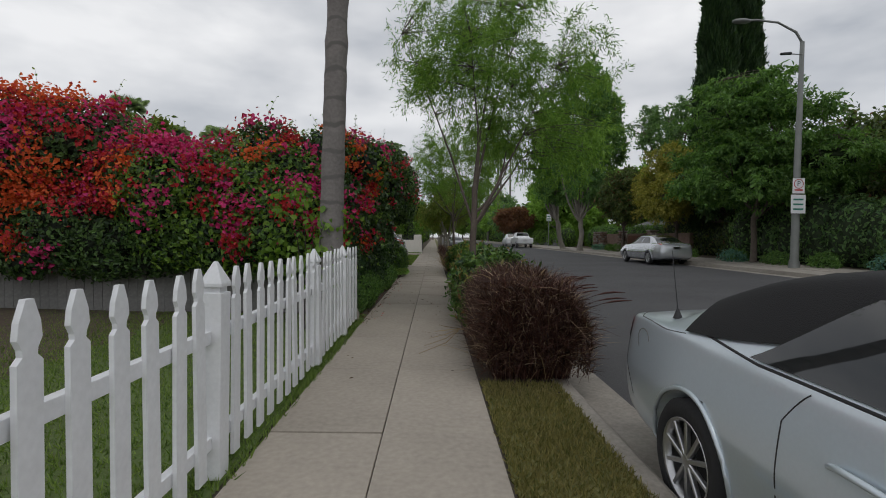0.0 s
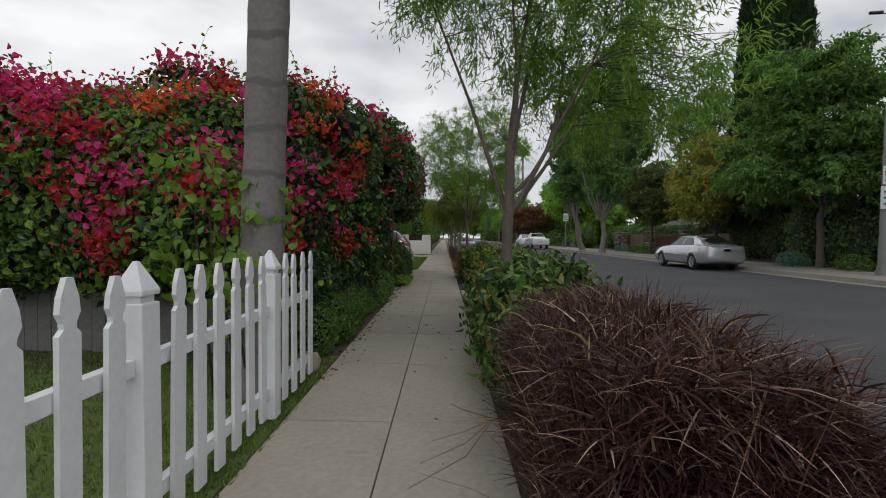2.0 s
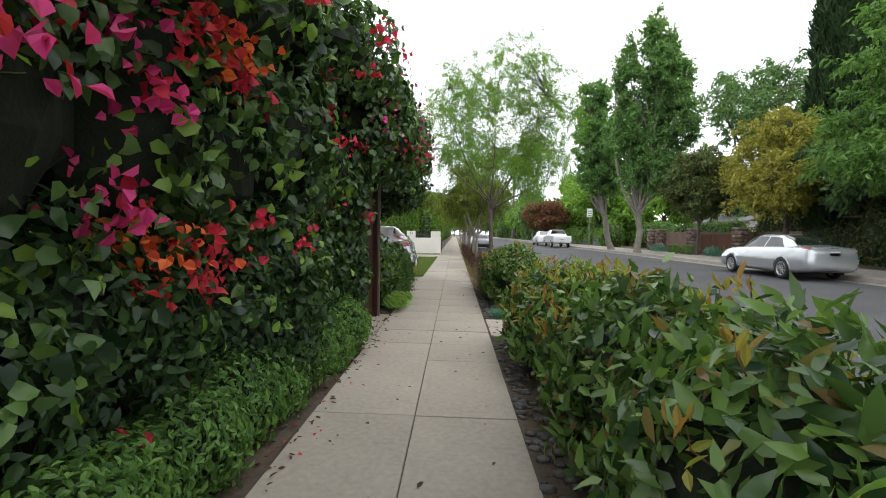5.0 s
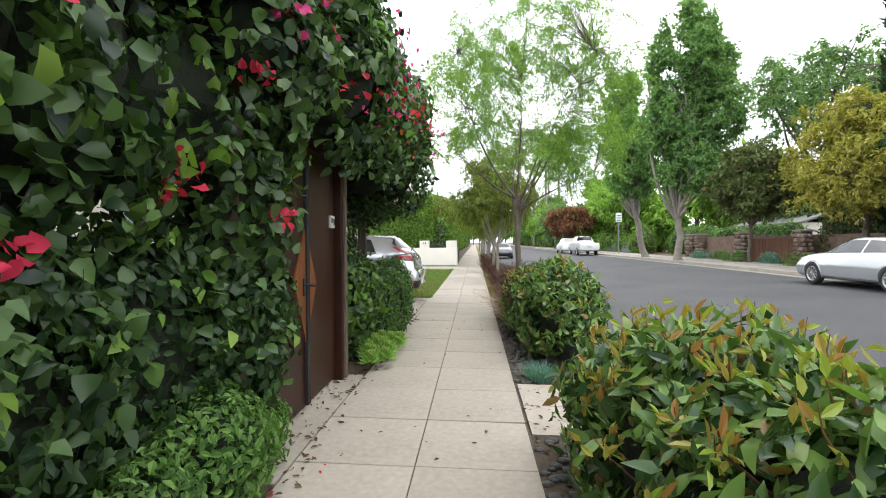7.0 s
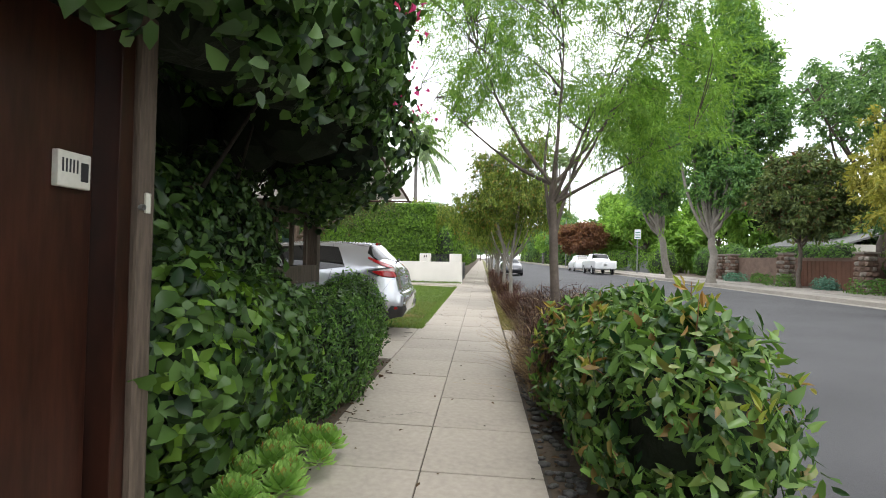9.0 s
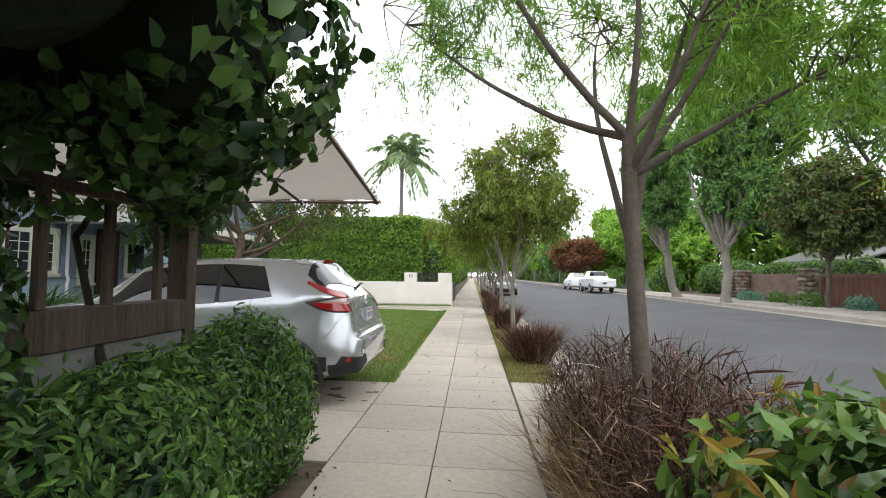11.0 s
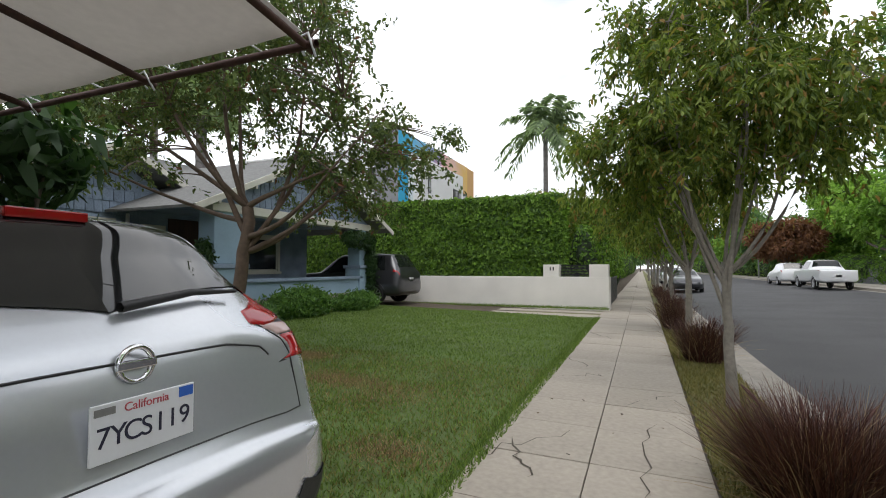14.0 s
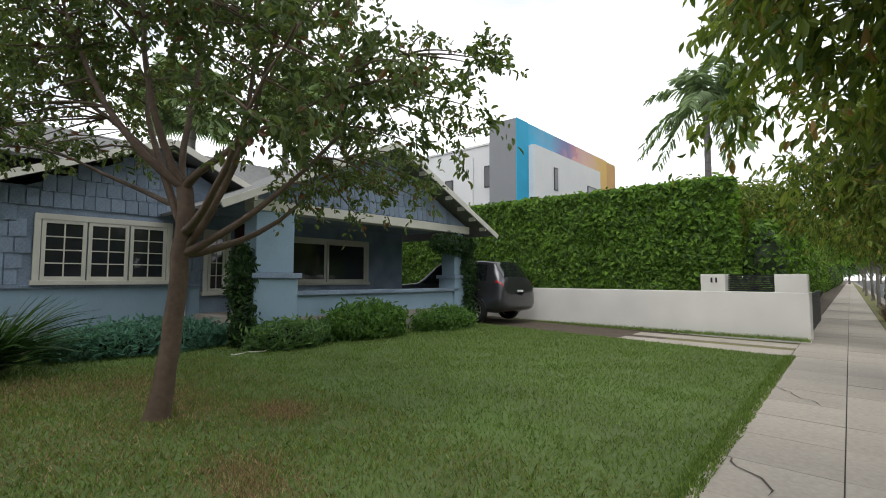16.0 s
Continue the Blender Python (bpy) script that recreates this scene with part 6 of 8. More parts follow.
def cypress(x, y, h, r, seed):
    ob = thing("cypress", x, y, 0.2, "tall narrow dark Italian cypress across the road", "tree", "pair of cypresses")
    q = rnd(seed)
    tubes("trunk", [(np.array([[0, 0, -0.1], [0, 0, h * 0.5]]), [0.2, 0.1])], M["bark"], ob)
    n = 26000
    u = q.random(n) ** 0.8
    prof = r * np.sin(np.clip(0.06 + 0.94 * (1 - u), 0, 1) ** 0.65 * np.pi * 0.5) * np.clip(u / 0.07, 0.25, 1)
    a = q.uniform(0, 2 * np.pi, n)
    lump = 1 + 0.13 * np.sin(a * 5 + u * 37) + 0.08 * np.sin(a * 9 - u * 61)
    k = prof * lump * (0.8 + 0.2 * np.sqrt(q.random(n)))
    P = np.stack([np.cos(a) * k, np.sin(a) * k, 0.4 + u * h], 1)
    D = unit(np.stack([np.cos(a) * 0.35, np.sin(a) * 0.35, np.ones(n)], 1) + q.normal(size=(n, 3)) * 0.3)
    N = unit(np.stack([np.cos(a), np.sin(a), np.full(n, 0.2)], 1) + q.normal(size=(n, 3)) * 0.4)
    put("foliage", leaf_mesh("foliage", P, D, N, 0.38 * q.uniform(0.6, 1.3, n), 0.10, M["cypress"]), ob, kind="stuff")
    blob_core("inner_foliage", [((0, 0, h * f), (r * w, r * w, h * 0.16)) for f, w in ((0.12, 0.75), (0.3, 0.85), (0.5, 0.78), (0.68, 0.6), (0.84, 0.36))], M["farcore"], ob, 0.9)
    return ob


cypress(18.8, 30.5, 19.5, 1.35, 401)
cypress(20.8, 31.0, 20.0, 1.35, 402)

# hedges and undergrowth across the road
for i, (x, y0, y1, h, m) in enumerate(((17.6, -6, 12, 2.4, "deep"), (17.0, 12, 24, 2.2, "deep"), (18.6, 24, 35, 2.3, "bronze"), (19.5, 40, 56, 1.7, "fern"), (16.8, 56, 92, 1.6, "creeper"), (15.8, 92, 190, 2.6, "willow"), (-2.6, 66, 170, 2.8, "creeper"))):
    ob = thing("hedge", x, (y0 + y1) / 2, 0.2, "dark garden hedge across the road" if i < 4 else "bright clipped hedge far across the road", "hedge")
    B_ = [((c[0] - x, c[1] - (y0 + y1) / 2, c[2]), r) for c, r in blob_row((x, y0, h * 0.6), (x, y1, h * 0.6), int((y1 - y0) / 1.3), (1.2, 1.1, h * 0.75), (0.2, 0.1, 0.1), 410 + i)]
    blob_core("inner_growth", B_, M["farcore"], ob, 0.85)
    leaf_cover("foliage", B_, int((900 if y0 < 60 else 300) * (y1 - y0)), 0.18, 0.5, M[m], ob, 420 + i)
for i, (x, yy, h) in enumerate(((21.5, 6, 6), (22.5, 12, 6.5), (23.5, 24, 7.5), (27, 50, 6), (23, -3, 6), (24, 18, 6.5))):
    tree("garden_tree", x, yy, 0.2, "dark leafy garden tree behind the far hedge", (h * 0.3, 0.16), 6, [(0, 0, h * 0.6, h * 0.5, h * 0.5, h * 0.3), (0.2, 0.4, h * 0.85, h * 0.35, h * 0.35, h * 0.2)], 170, 75, (0.3, 0.5), M["deep"] if i % 2 else M["bronze"], M["bark"], 430 + i, spray=0.7, core=0.6)
for i in range(16):
    yy = 8 + i * 2.3 + q5.normal() * 0.4
    ob = thing("low_shrub", 15.2 + q5.normal() * 0.25, yy, 0.22, "low green shrub beside the far footpath", "shrub", "low shrubs across the road")
    B_ = [((q5.normal() * 0.2, q5.normal() * 0.25, 0.22), (0.4, 0.5, 0.3 + 0.1 * q5.random())) for _ in range(3)]
    leaf_cover("foliage", B_, 700, 0.12, 0.4, M["fern"] if i % 3 else M["bluegreen"], ob, 450 + i)


# ---- vehicles: lofted bodies, panels and lamps laid on the body's own surface ----
def smooth_table(table):
    """Monotone cubic interpolation through the rows of a table, by its first column."""
    T = np.array(table, float); x, Y = T[:, 0], T[:, 1:]
    h = np.diff(x)[:, None]; dl = np.diff(Y, axis=0) / h
    m = np.zeros_like(Y)
    m[1:-1] = np.where(dl[:-1] * dl[1:] > 0, 2 * dl[:-1] * dl[1:] / (dl[:-1] + dl[1:] + 1e-12), 0)
    m[0], m[-1] = dl[0], dl[-1]

    def at(s):
        s = np.clip(np.asarray(s, float), x[0], x[-1])
        i = np.clip(np.searchsorted(x, s, side="right") - 1, 0, len(x) - 2)
        d = (x[i + 1] - x[i])[..., None]; u = ((s - x[i]) / (x[i + 1] - x[i]))[..., None]
        return (2 * u ** 3 - 3 * u ** 2 + 1) * Y[i] + (u ** 3 - 2 * u ** 2 + u) * d * m[i] + (-2 * u ** 3 + 3 * u ** 2) * Y[i + 1] + (u ** 3 - u ** 2) * d * m[i + 1]
    return at


class Shell:
    """A car body: rows of s, underside, half width, its height, belt height, belt half width, top height, top half width."""

    def __init__(self, table, edge=0.06):
        self.at, self.len, self.edge = smooth_table(table), table[-1][0], edge

    def point(self, s, a):
        s, a = np.broadcast_arrays(np.asarray(s, float), np.asarray(a, float))
        zb, w, zm, zl, wl, zt, wt = np.moveaxis(self.at(s), -1, 0)
        e = np.minimum(self.edge, 0.4 * np.maximum(zt - zl, 0.02))
        X = np.stack([0 * w, 0.8 * w, 0.97 * w, w, wl, wt, 0.6 * wt, 0 * w], -1)
        Z = np.stack([zb, zb, zb + 0.1, zm, zl, zt - e, zt - 0.15 * e, zt], -1)
        i = np.clip(np.floor(a).astype(int), 0, 6); u = a - i

        def cr(V):
            g_ = lambda k: np.take_along_axis(V, np.clip(k, 0, 7)[..., None], -1)[..., 0]
            p0, p1, p2, p3 = g_(i - 1), g_(i), g_(i + 1), g_(i + 2)
            t = 0.55
            return p1 + 0.5 * u * (t * (p2 - p0) * 1.0 + u * ((2 * t * p0 + (t - 6) * p1 - 2 * (t - 3) * p2 - t * p3) + u * (-t * p0 + (4 - t) * p1 + (t - 4) * p2 + t * p3)))
        return np.stack([cr(X), s, cr(Z)], -1)

    def normal(self, s, a):
        d = 0.01
        ds = self.point(np.minimum(s + d, self.len), a) - self.point(np.maximum(s - d, 0), a)
        da = self.point(s, np.minimum(a + d, 7)) - self.point(s, np.maximum(a - d, 0))
        return unit(np.cross(ds, da)) * np.where(unit(np.cross(ds, da))[..., :1] * 0 == 0, 1, 1)

    def lip(self, axle, zc, R, th):
        """Where the edge of a wheel recess lies on the flank."""
        s, z = axle + R * np.cos(th), zc + R * np.sin(th)
        a = np.linspace(1.6, 4.0, 60)
        P = self.point(s[:, None], a[None, :])
        x = np.array([np.interp(zz, p[:, 2], p[:, 0]) for zz, p in zip(z, P)])
        return np.stack([x, s, z], 1)

    def body(self, mat, parent, ns=90, na=46, arches=()):
        s = np.concatenate([np.linspace(0, 0.8, 34), np.linspace(0.8, self.len - 0.4, ns - 54)[1:], np.linspace(self.len - 0.4, self.len, 21)[1:]])
        for axle, zc, R in arches:
            s = s[np.abs(s - axle) > R + 0.03]
            s = np.sort(np.concatenate([s, axle + R * np.sin(np.linspace(-np.pi / 2, np.pi / 2, 31)), [axle - R - 0.01, axle + R + 0.01]]))
        a = np.unique(np.concatenate([np.linspace(0, 7, na), np.linspace(1.0, 3.8, 40) if len(arches) else []]))
        G = self.point(s[:, None], a[None, :])
        for axle, zc, R in arches:
            inside = ((G[..., 1] - axle) ** 2 + (G[..., 2] - zc) ** 2 < R * R * 1.0001) & (a[None, :] < 4)
            G[..., 0] = np.where(inside, np.minimum(G[..., 0], np.maximum(G[..., 0] - 0.30, 0.0)), G[..., 0])
            G[..., 2] = np.where(inside & (a[None, :] < 2.2), np.maximum(G[..., 2], zc + 0.2), G[..., 2])
        n, m = G.shape[:2]
        full = np.concatenate([G, (G * [-1, 1, 1])[:, -2:0:-1]], 1)
        k = full.shape[1]
        i, j = np.meshgrid(np.arange(n - 1), np.arange(k), indexing="ij")
        q = np.stack([i * k + j, (i + 1) * k + j, (i + 1) * k + (j + 1) % k, i * k + (j + 1) % k], -1).reshape(-1, 4)
        v = full.reshape(-1, 3)
        bm = bmesh.new()
        vs = [bm.verts.new(p) for p in v]
        for f in q:
            try:
                bm.faces.new([vs[t] for t in f])
            except ValueError:
                pass
        bm.faces.new([vs[t] for t in range(k)][::-1]); bm.faces.new([vs[(n - 1) * k + t] for t in range(k)])
        bmesh.ops.remove_doubles(bm, verts=bm.verts, dist=0.0005)
        bmesh.ops.recalc_face_normals(bm, faces=bm.faces)
        return part("body", bm, mat, parent, smooth=True)

    def panel(self, name, corners, mat, parent, out=0.006, side=1, label="", n=14, m=8, thick=0.004):
        """A panel between four (s, a) corners, laid a little proud of the body; side -1 is the mirrored one, 0 spans the middle."""
        c = np.array(corners, float)
        u, v = np.linspace(0, 1, n)[:, None, None], np.linspace(0, 1, m)[None, :, None]
        sa = (1 - u) * (1 - v) * c[0] + u * (1 - v) * c[1] + u * v * c[2] + (1 - u) * v * c[3]
        P, N = self.point(sa[..., 0], sa[..., 1]), self.normal(sa[..., 0], sa[..., 1])
        mid = self.point(sa[..., 0], np.full(sa.shape[:2], 0.0)); mid[..., 2] = 0.5 * (self.at(sa[..., 0])[..., 0] + self.at(sa[..., 0])[..., 5])
        N = N * np.sign((N * (P - mid)).sum(-1, keepdims=True) + 1e-9)
        Q = P + N * out
        grids = [Q * [1 if side >= 0 else -1, 1, 1]]
        if side == 0:
            grids.append(Q * [-1, 1, 1])
        vs, fs, o = [], [], 0
        for G in grids:
            vs.append(G.reshape(-1, 3))
            i, j = np.meshgrid(np.arange(n - 1), np.arange(m - 1), indexing="ij")
            fs.append(np.stack([i * m + j, (i + 1) * m + j, (i + 1) * m + j + 1, i * m + j + 1], -1).reshape(-1, 4) + o); o += n * m
        return put(name, fast_mesh(name, np.concatenate(vs), np.concatenate(fs), mat, True), parent, label)

    def lens(self, name, corners, mat, parent, out=0.008, side=1, label="", sag=0.0, n=22, m=7):
        """A lamp lens between four (s, z) corners in side view, laid on the flank; sag bows its lower edge down."""
        c = np.array(corners, float)
        u, v = np.linspace(0, 1, n)[:, None], np.linspace(0, 1, m)[None, :]
        w = lambda k: (1 - u) * (1 - v) * c[0, k] + u * (1 - v) * c[1, k] + u * v * c[2, k] + (1 - u) * v * c[3, k]
        s, z = w(0), w(1) - sag * np.sin(np.pi * u) * (1 - v)
        a = np.linspace(2.8, 5.3, 120)
        G = self.point(s[..., None], a)
        A = np.array([np.interp(zz, g[:, 2], a) for zz, g in zip(z.ravel(), G.reshape(-1, 120, 3))]).reshape(z.shape)
        P = self.point(s, A)
        d = unit(P * [1, 0, 0] + np.stack([0 * s, -np.clip(0.5 - s, 0, 1) * 1.2, 0.25 + 0 * s], -1))
        Q, B = (P + d * out) * [side, 1, 1], (P - d * 0.02) * [side, 1, 1]
        k = n * m
        i, j = np.meshgrid(np.arange(n - 1), np.arange(m - 1), indexing="ij")
        top = np.stack([i * m + j, (i + 1) * m + j, (i + 1) * m + j + 1, i * m + j + 1], -1).reshape(-1, 4)
        rim = np.concatenate([np.arange(0, m), np.arange(1, n) * m + m - 1, (n - 1) * m + np.arange(m - 2, -1, -1), np.arange(n - 2, 0, -1) * m])
        nx = np.roll(rim, -1)
        return put(name, fast_mesh(name, np.concatenate([Q.reshape(-1, 3), B.reshape(-1, 3)]), np.concatenate([top, np.stack([rim, nx, nx + k, rim + k], -1)]), mat, True), parent, label)

    def seam(self, name, sa, parent, side=1, rad=0.0035, mat=None, out=0.002):
        c = np.array(sa, float)
        t = np.linspace(0, len(c) - 1, 10 * (len(c) - 1) + 1)
        s, a = np.interp(t, range(len(c)), c[:, 0]), np.interp(t, range(len(c)), c[:, 1])
        P = self.point(s, a) * [side, 1, 1]
        return tubes(name, [(P, rad)], mat or M["plastic"], parent, sides=5)


def lathe(profile, mat, name, parent, m, segs=40):
    pr = np.array(profile, float); a = np.linspace(0, 2 * np.pi, segs, endpoint=False)
    v = np.stack([np.repeat(pr[:, :1], segs, 1), pr[:, 1:] * np.cos(a), pr[:, 1:] * np.sin(a)], -1).reshape(-1, 3)
    n = len(pr)
    i, j = np.meshgrid(np.arange(n - 1), np.arange(segs), indexing="ij")
    q = np.stack([i * segs + j, i * segs + (j + 1) % segs, (i + 1) * segs + (j + 1) % segs, (i + 1) * segs + j], -1).reshape(-1, 4)
    return put(name, fast_mesh(name, v, q, mat, True), parent, m=m)


def wheel(parent, x, y, r, spokes=10, rim=0.68, width=0.21, side=1, turn=0.0):
    """A tyre on an alloy rim; its outer face looks to +x, or to -x with side -1."""
    ob = lathe([(-width / 2, r * 0.62), (-width / 2, r * 0.9), (-width * 0.38, r * 0.985), (0, r), (width * 0.38, r * 0.985), (width * 0.5, r * 0.9), (width * 0.48, r * rim), (width * 0.3, r * rim * 0.97)],
               M["rubber"], "wheel", parent, pose(x, y, r, turn, 0, 0) if side > 0 else pose(x, y, r, turn, 0, 180))
    rr = r * rim
    lathe([(width * 0.3, rr * 0.9), (width * 0.47, rr * 0.94), (width * 0.5, rr), (width * 0.4, rr * 1.02), (-width * 0.2, rr)], M["alloy"], "rim", ob, Matrix())
    lathe([(width * 0.02, rr), (width * 0.02, 0.001)], M["plastic"], "brake_disc", ob, Matrix())
    lathe([(width * 0.25, rr * 0.2), (width * 0.42, rr * 0.2), (width * 0.45, rr * 0.13), (width * 0.45, 0.001)], M["alloy"], "hub", ob, Matrix(), 16)
    bm = bmesh.new()
    for k in range(spokes):
        sub = bmesh.ops.create_cube(bm, size=1.0, matrix=Matrix.Rotation(2 * math.pi * k / spokes, 4, 'X') @ Matrix.Translation((width * 0.38, rr * 0.54, 0)) @ Matrix.Diagonal((0.028, rr * 0.82, rr * (1.15 / spokes), 1)))
    bmesh.ops.bevel(bm, geom=bm.edges[:], offset=0.005, segments=1, affect='EDGES')
    part("rim_spider", bm, M["alloy"], ob)
    return ob


def wheels(ob, axles, half, r, **k):
    for yy in axles:
        for sd in (-1, 1):
            wheel(ob, sd * (half - 0.10), yy, r, side=sd, turn=17 * yy, **k)


def arch_trim(S, ob, axles, r, mat, rad, name="arch_trim"):
    for ax in axles:
        th = np.linspace(-0.35, np.pi + 0.35, 34)
        P = S.lip(ax, r, r * 1.14, th)
        for sd in (-1, 1):
            tubes(name, [(P * [sd, 1, 1] + np.array([[sd * rad * 0.1, 0, 0]]), rad)], mat, ob, sides=8)


# silver crossover backed into the drive
juke = thing("parked_crossover", -0.86, 21.44, 0.012, "silver compact crossover parked in the driveway under the awning", "car", rz=90)
J = Shell([(0.00, .44, .60, .56, .66, .58, .715, .52), (0.025, .38, .72, .56, .69, .70, .74, .62), (0.06, .34, .775, .57, .71, .745, .748, .64), (0.085, .34, .785, .58, .745, .745, .79, .62), (0.115, .34, .79, .58, .84, .745, .91, .60), (0.138, .33, .80, .59, .94, .745, 1.04, .57), (0.163, .33, .81, .60, 1.0, .745, 1.115, .565), (0.225, .31, .83, .62, 1.08, .755, 1.18, .565),
           (0.33, .30, .855, .66, 1.13, .78, 1.28, .58), (0.48, .29, .88, .70, 1.15, .80, 1.41, .57), (0.64, .28, .888, .70, 1.13, .80, 1.54, .55), (0.8, .28, .89, .70, 1.09, .80, 1.56, .55), (1.3, .24, .875, .64, 1.05, .80, 1.575, .55),
           (2.0, .22, .86, .60, 1.0, .80, 1.56, .55), (2.5, .22, .86, .60, .98, .80, 1.49, .55), (2.9, .22, .87, .62, .98, .80, 1.25, .60), (3.25, .22, .885, .66, .98, .80, 1.06, .66), (3.8, .24, .86, .62, .92, .76, .98, .60), (4.05, .30, .74, .55, .76, .62, .82, .46), (4.13, .40, .55, .5, .62, .46, .66, .36)])
J.body(M["silver"], juke, 130, 60, [(0.80, 0.335, 0.382), (3.33, 0.335, 0.382)])
wheels(juke, (0.80, 3.33), 0.885, 0.335, spokes=10)
arch_trim(J, juke, (0.80, 3.33), 0.335, M["plastic"], 0.034, "arch_cladding")
J.panel("rear_window", [(0.27, 7), (0.605, 7), (0.64, 4.62), (0.44, 4.42)], M["glass"], juke, 0.006, 0, n=18, m=30)
for sd in (-1, 1):
    J.panel("quarter_window", [(0.98, 4.2), (1.55, 4.12), (1.62, 4.9), (1.15, 4.82)], M["glass"], juke, 0.005, sd)
    J.panel("window_pillar", [(1.52, 4.14), (1.64, 4.13), (1.70, 4.88), (1.58, 4.88)], M["plastic"], juke, 0.0045, sd, "black window pillar")
    J.panel("side_window", [(1.60, 4.12), (2.95, 4.1), (2.55, 4.85), (1.66, 4.9)], M["glass"], juke, 0.005, sd)
    J.lens("tail_lamp_surround", [(0.135, 0.985), (0.60, 1.085), (0.60, 1.095), (0.23, 1.165)], M["plastic"], juke, 0.004, sd, "black surround of the tail lamp", 0.035)
    tl = J.lens("tail_lamp", [(0.138, 0.992), (0.52, 1.072), (0.50, 1.088), (0.185, 1.085)], M["redlens"], juke, 0.009, sd, "red tail lamp lens", 0.03)
    J.lens("clear_lens", [(0.186, 1.089), (0.45, 1.091), (0.40, 1.105), (0.215, 1.134)], M["clearlens"], juke, 0.009, sd, "clear upper lens of the tail lamp", 0.0)
    J.lens("tail_lamp_arm", [(0.212, 1.128), (0.62, 1.285), (0.62, 1.315), (0.235, 1.178)], M["redlens"], juke, 0.010, sd, "red arm of the boomerang tail lamp", 0.012)
    J.panel("sill_cladding", [(0.35, 1.9), (3.8, 1.9), (3.8, 2.55), (0.35, 2.55)], M["plastic"], juke, 0.006, sd, "black sill cladding")
    J.panel("bumper_vent", [(0.012, 2.28), (0.26, 2.3), (0.20, 2.68), (0.03, 2.68)], M["plastic"], juke, 0.006, sd, "black mesh bumper insert")
    J.panel("reflector", [(0.10, 2.4), (0.16, 2.4), (0.15, 2.64), (0.11, 2.64)], M["redlens"], juke, 0.012, sd)
    J.seam("tailgate_seam", [(0.20, 4.9), (0.175, 4.6), (0.145, 4.5), (0.12, 4.55), (0.095, 4.6)], juke, sd)
    J.seam("door_seam", [(1.25, 4.95), (1.18, 4.4), (1.22, 3.8), (1.32, 3.0)], juke, sd)
    J.seam("bumper_seam", [(0.16, 3.85), (0.28, 3.45), (0.40, 3.1)], juke, sd, 0.0025)
for sd in (-1, 1):
    J.panel("bumper_lower", [(0.0, 1.2), (0.34, 1.2), (0.34, 2.3), (0.0, 2.3)], M["plastic"], juke, 0.006, sd, "black lower bumper")
for sd in (-1, 1):
    J.seam("garnish_edge", [(0.153, 7), (0.155, 6.0), (0.153, 5.35), (0.143, 5.2)], juke, sd, 0.004)
    J.seam("tailgate_lower_seam", [(0.090, 7), (0.090, 6.0), (0.091, 5.2), (0.095, 4.6)], juke, sd, 0.004)
J.panel("rear_spoiler", [(0.615, 7), (0.80, 7), (0.80, 5.0), (0.635, 5.0)], M["silver"], juke, 0.008, 0)
boxed("high_brake_lamp", -0.12, 0.12, 0.585, 0.625, 1.525, 1.56, M["redlens"], juke, "red high-level brake lamp")
tubes("roof_aerial", [([(-0.45, 0.72, 1.55), (-0.46, 0.6, 1.6), (-0.46, 0.45, 1.68)], [0.006, 0.004, 0.002])], M["plastic"], juke, sides=5)
tubes("wiper", [(np.array([J.point(0.27, 7) + [0.02, -0.02, 0.02], J.point(0.30, 6.2) * [1, 1, 1] + [0, -0.02, 0.03], J.point(0.33, 5.3) + [0, -0.02, 0.035]]), [0.018, 0.014, 0.008])], M["plastic"], juke, "black rear wiper", 6)
pl = boxed("number_plate", -0.153, 0.153, 0.088, 0.096, 0.85, 1.005, M["carwhite"], juke, "white number plate with dark blue characters", 0.002)
for i, ch in enumerate("7YCS119"):
    lettering("plate_character", ch, 0.078, M["ink"], pl, pose(-0.12 + 0.04 * i, 0.0872, 0.914, 90, 0, 0), 0.0008)
lettering("plate_state", "California", 0.034, M["platered"], pl, pose(0, 0.0872, 0.982, 90, 0, 0), 0.0008)
boxed("plate_sticker", 0.10, 0.148, 0.0865, 0.0878, 0.97, 1.0, M["plateblue"], pl, bevel=0)
boxed("plate_sticker", -0.145, -0.09, 0.0865, 0.0878, 0.975, 0.995, M["oldwhite"], pl, bevel=0)
lathe([(0.0, 0.058), (0.012, 0.056), (0.012, 0.044), (0.0, 0.042)], M["chrome"], "emblem", juke, pose(0, 0.146, 1.085, 0, 0, -90), 28)
boxed("emblem_bar", -0.058, 0.058, 0.130, 0.143, 1.073, 1.097, M["chrome"], juke, bevel=0.003)
for k in range(4):
    boxed("badge_letter", -0.66 + k * 0.035, -0.635 + k * 0.035, 0.050 - k * 0.003, 0.075 - k * 0.003, 0.765, 0.79, M["chrome"], juke, bevel=0.002)
J.panel("bumper_sticker", [(0.006, 2.95), (0.012, 2.95), (0.012, 3.35), (0.006, 3.35)], M["carwhite"], juke, 0.004, -1, "white sticker with a green edge")

# pale convertible at the near kerb
conv = thing("parked_convertible", 2.60, 3.24, -0.185, "pale silver-blue convertible with a black canvas top at the kerb", "car", rz=180)
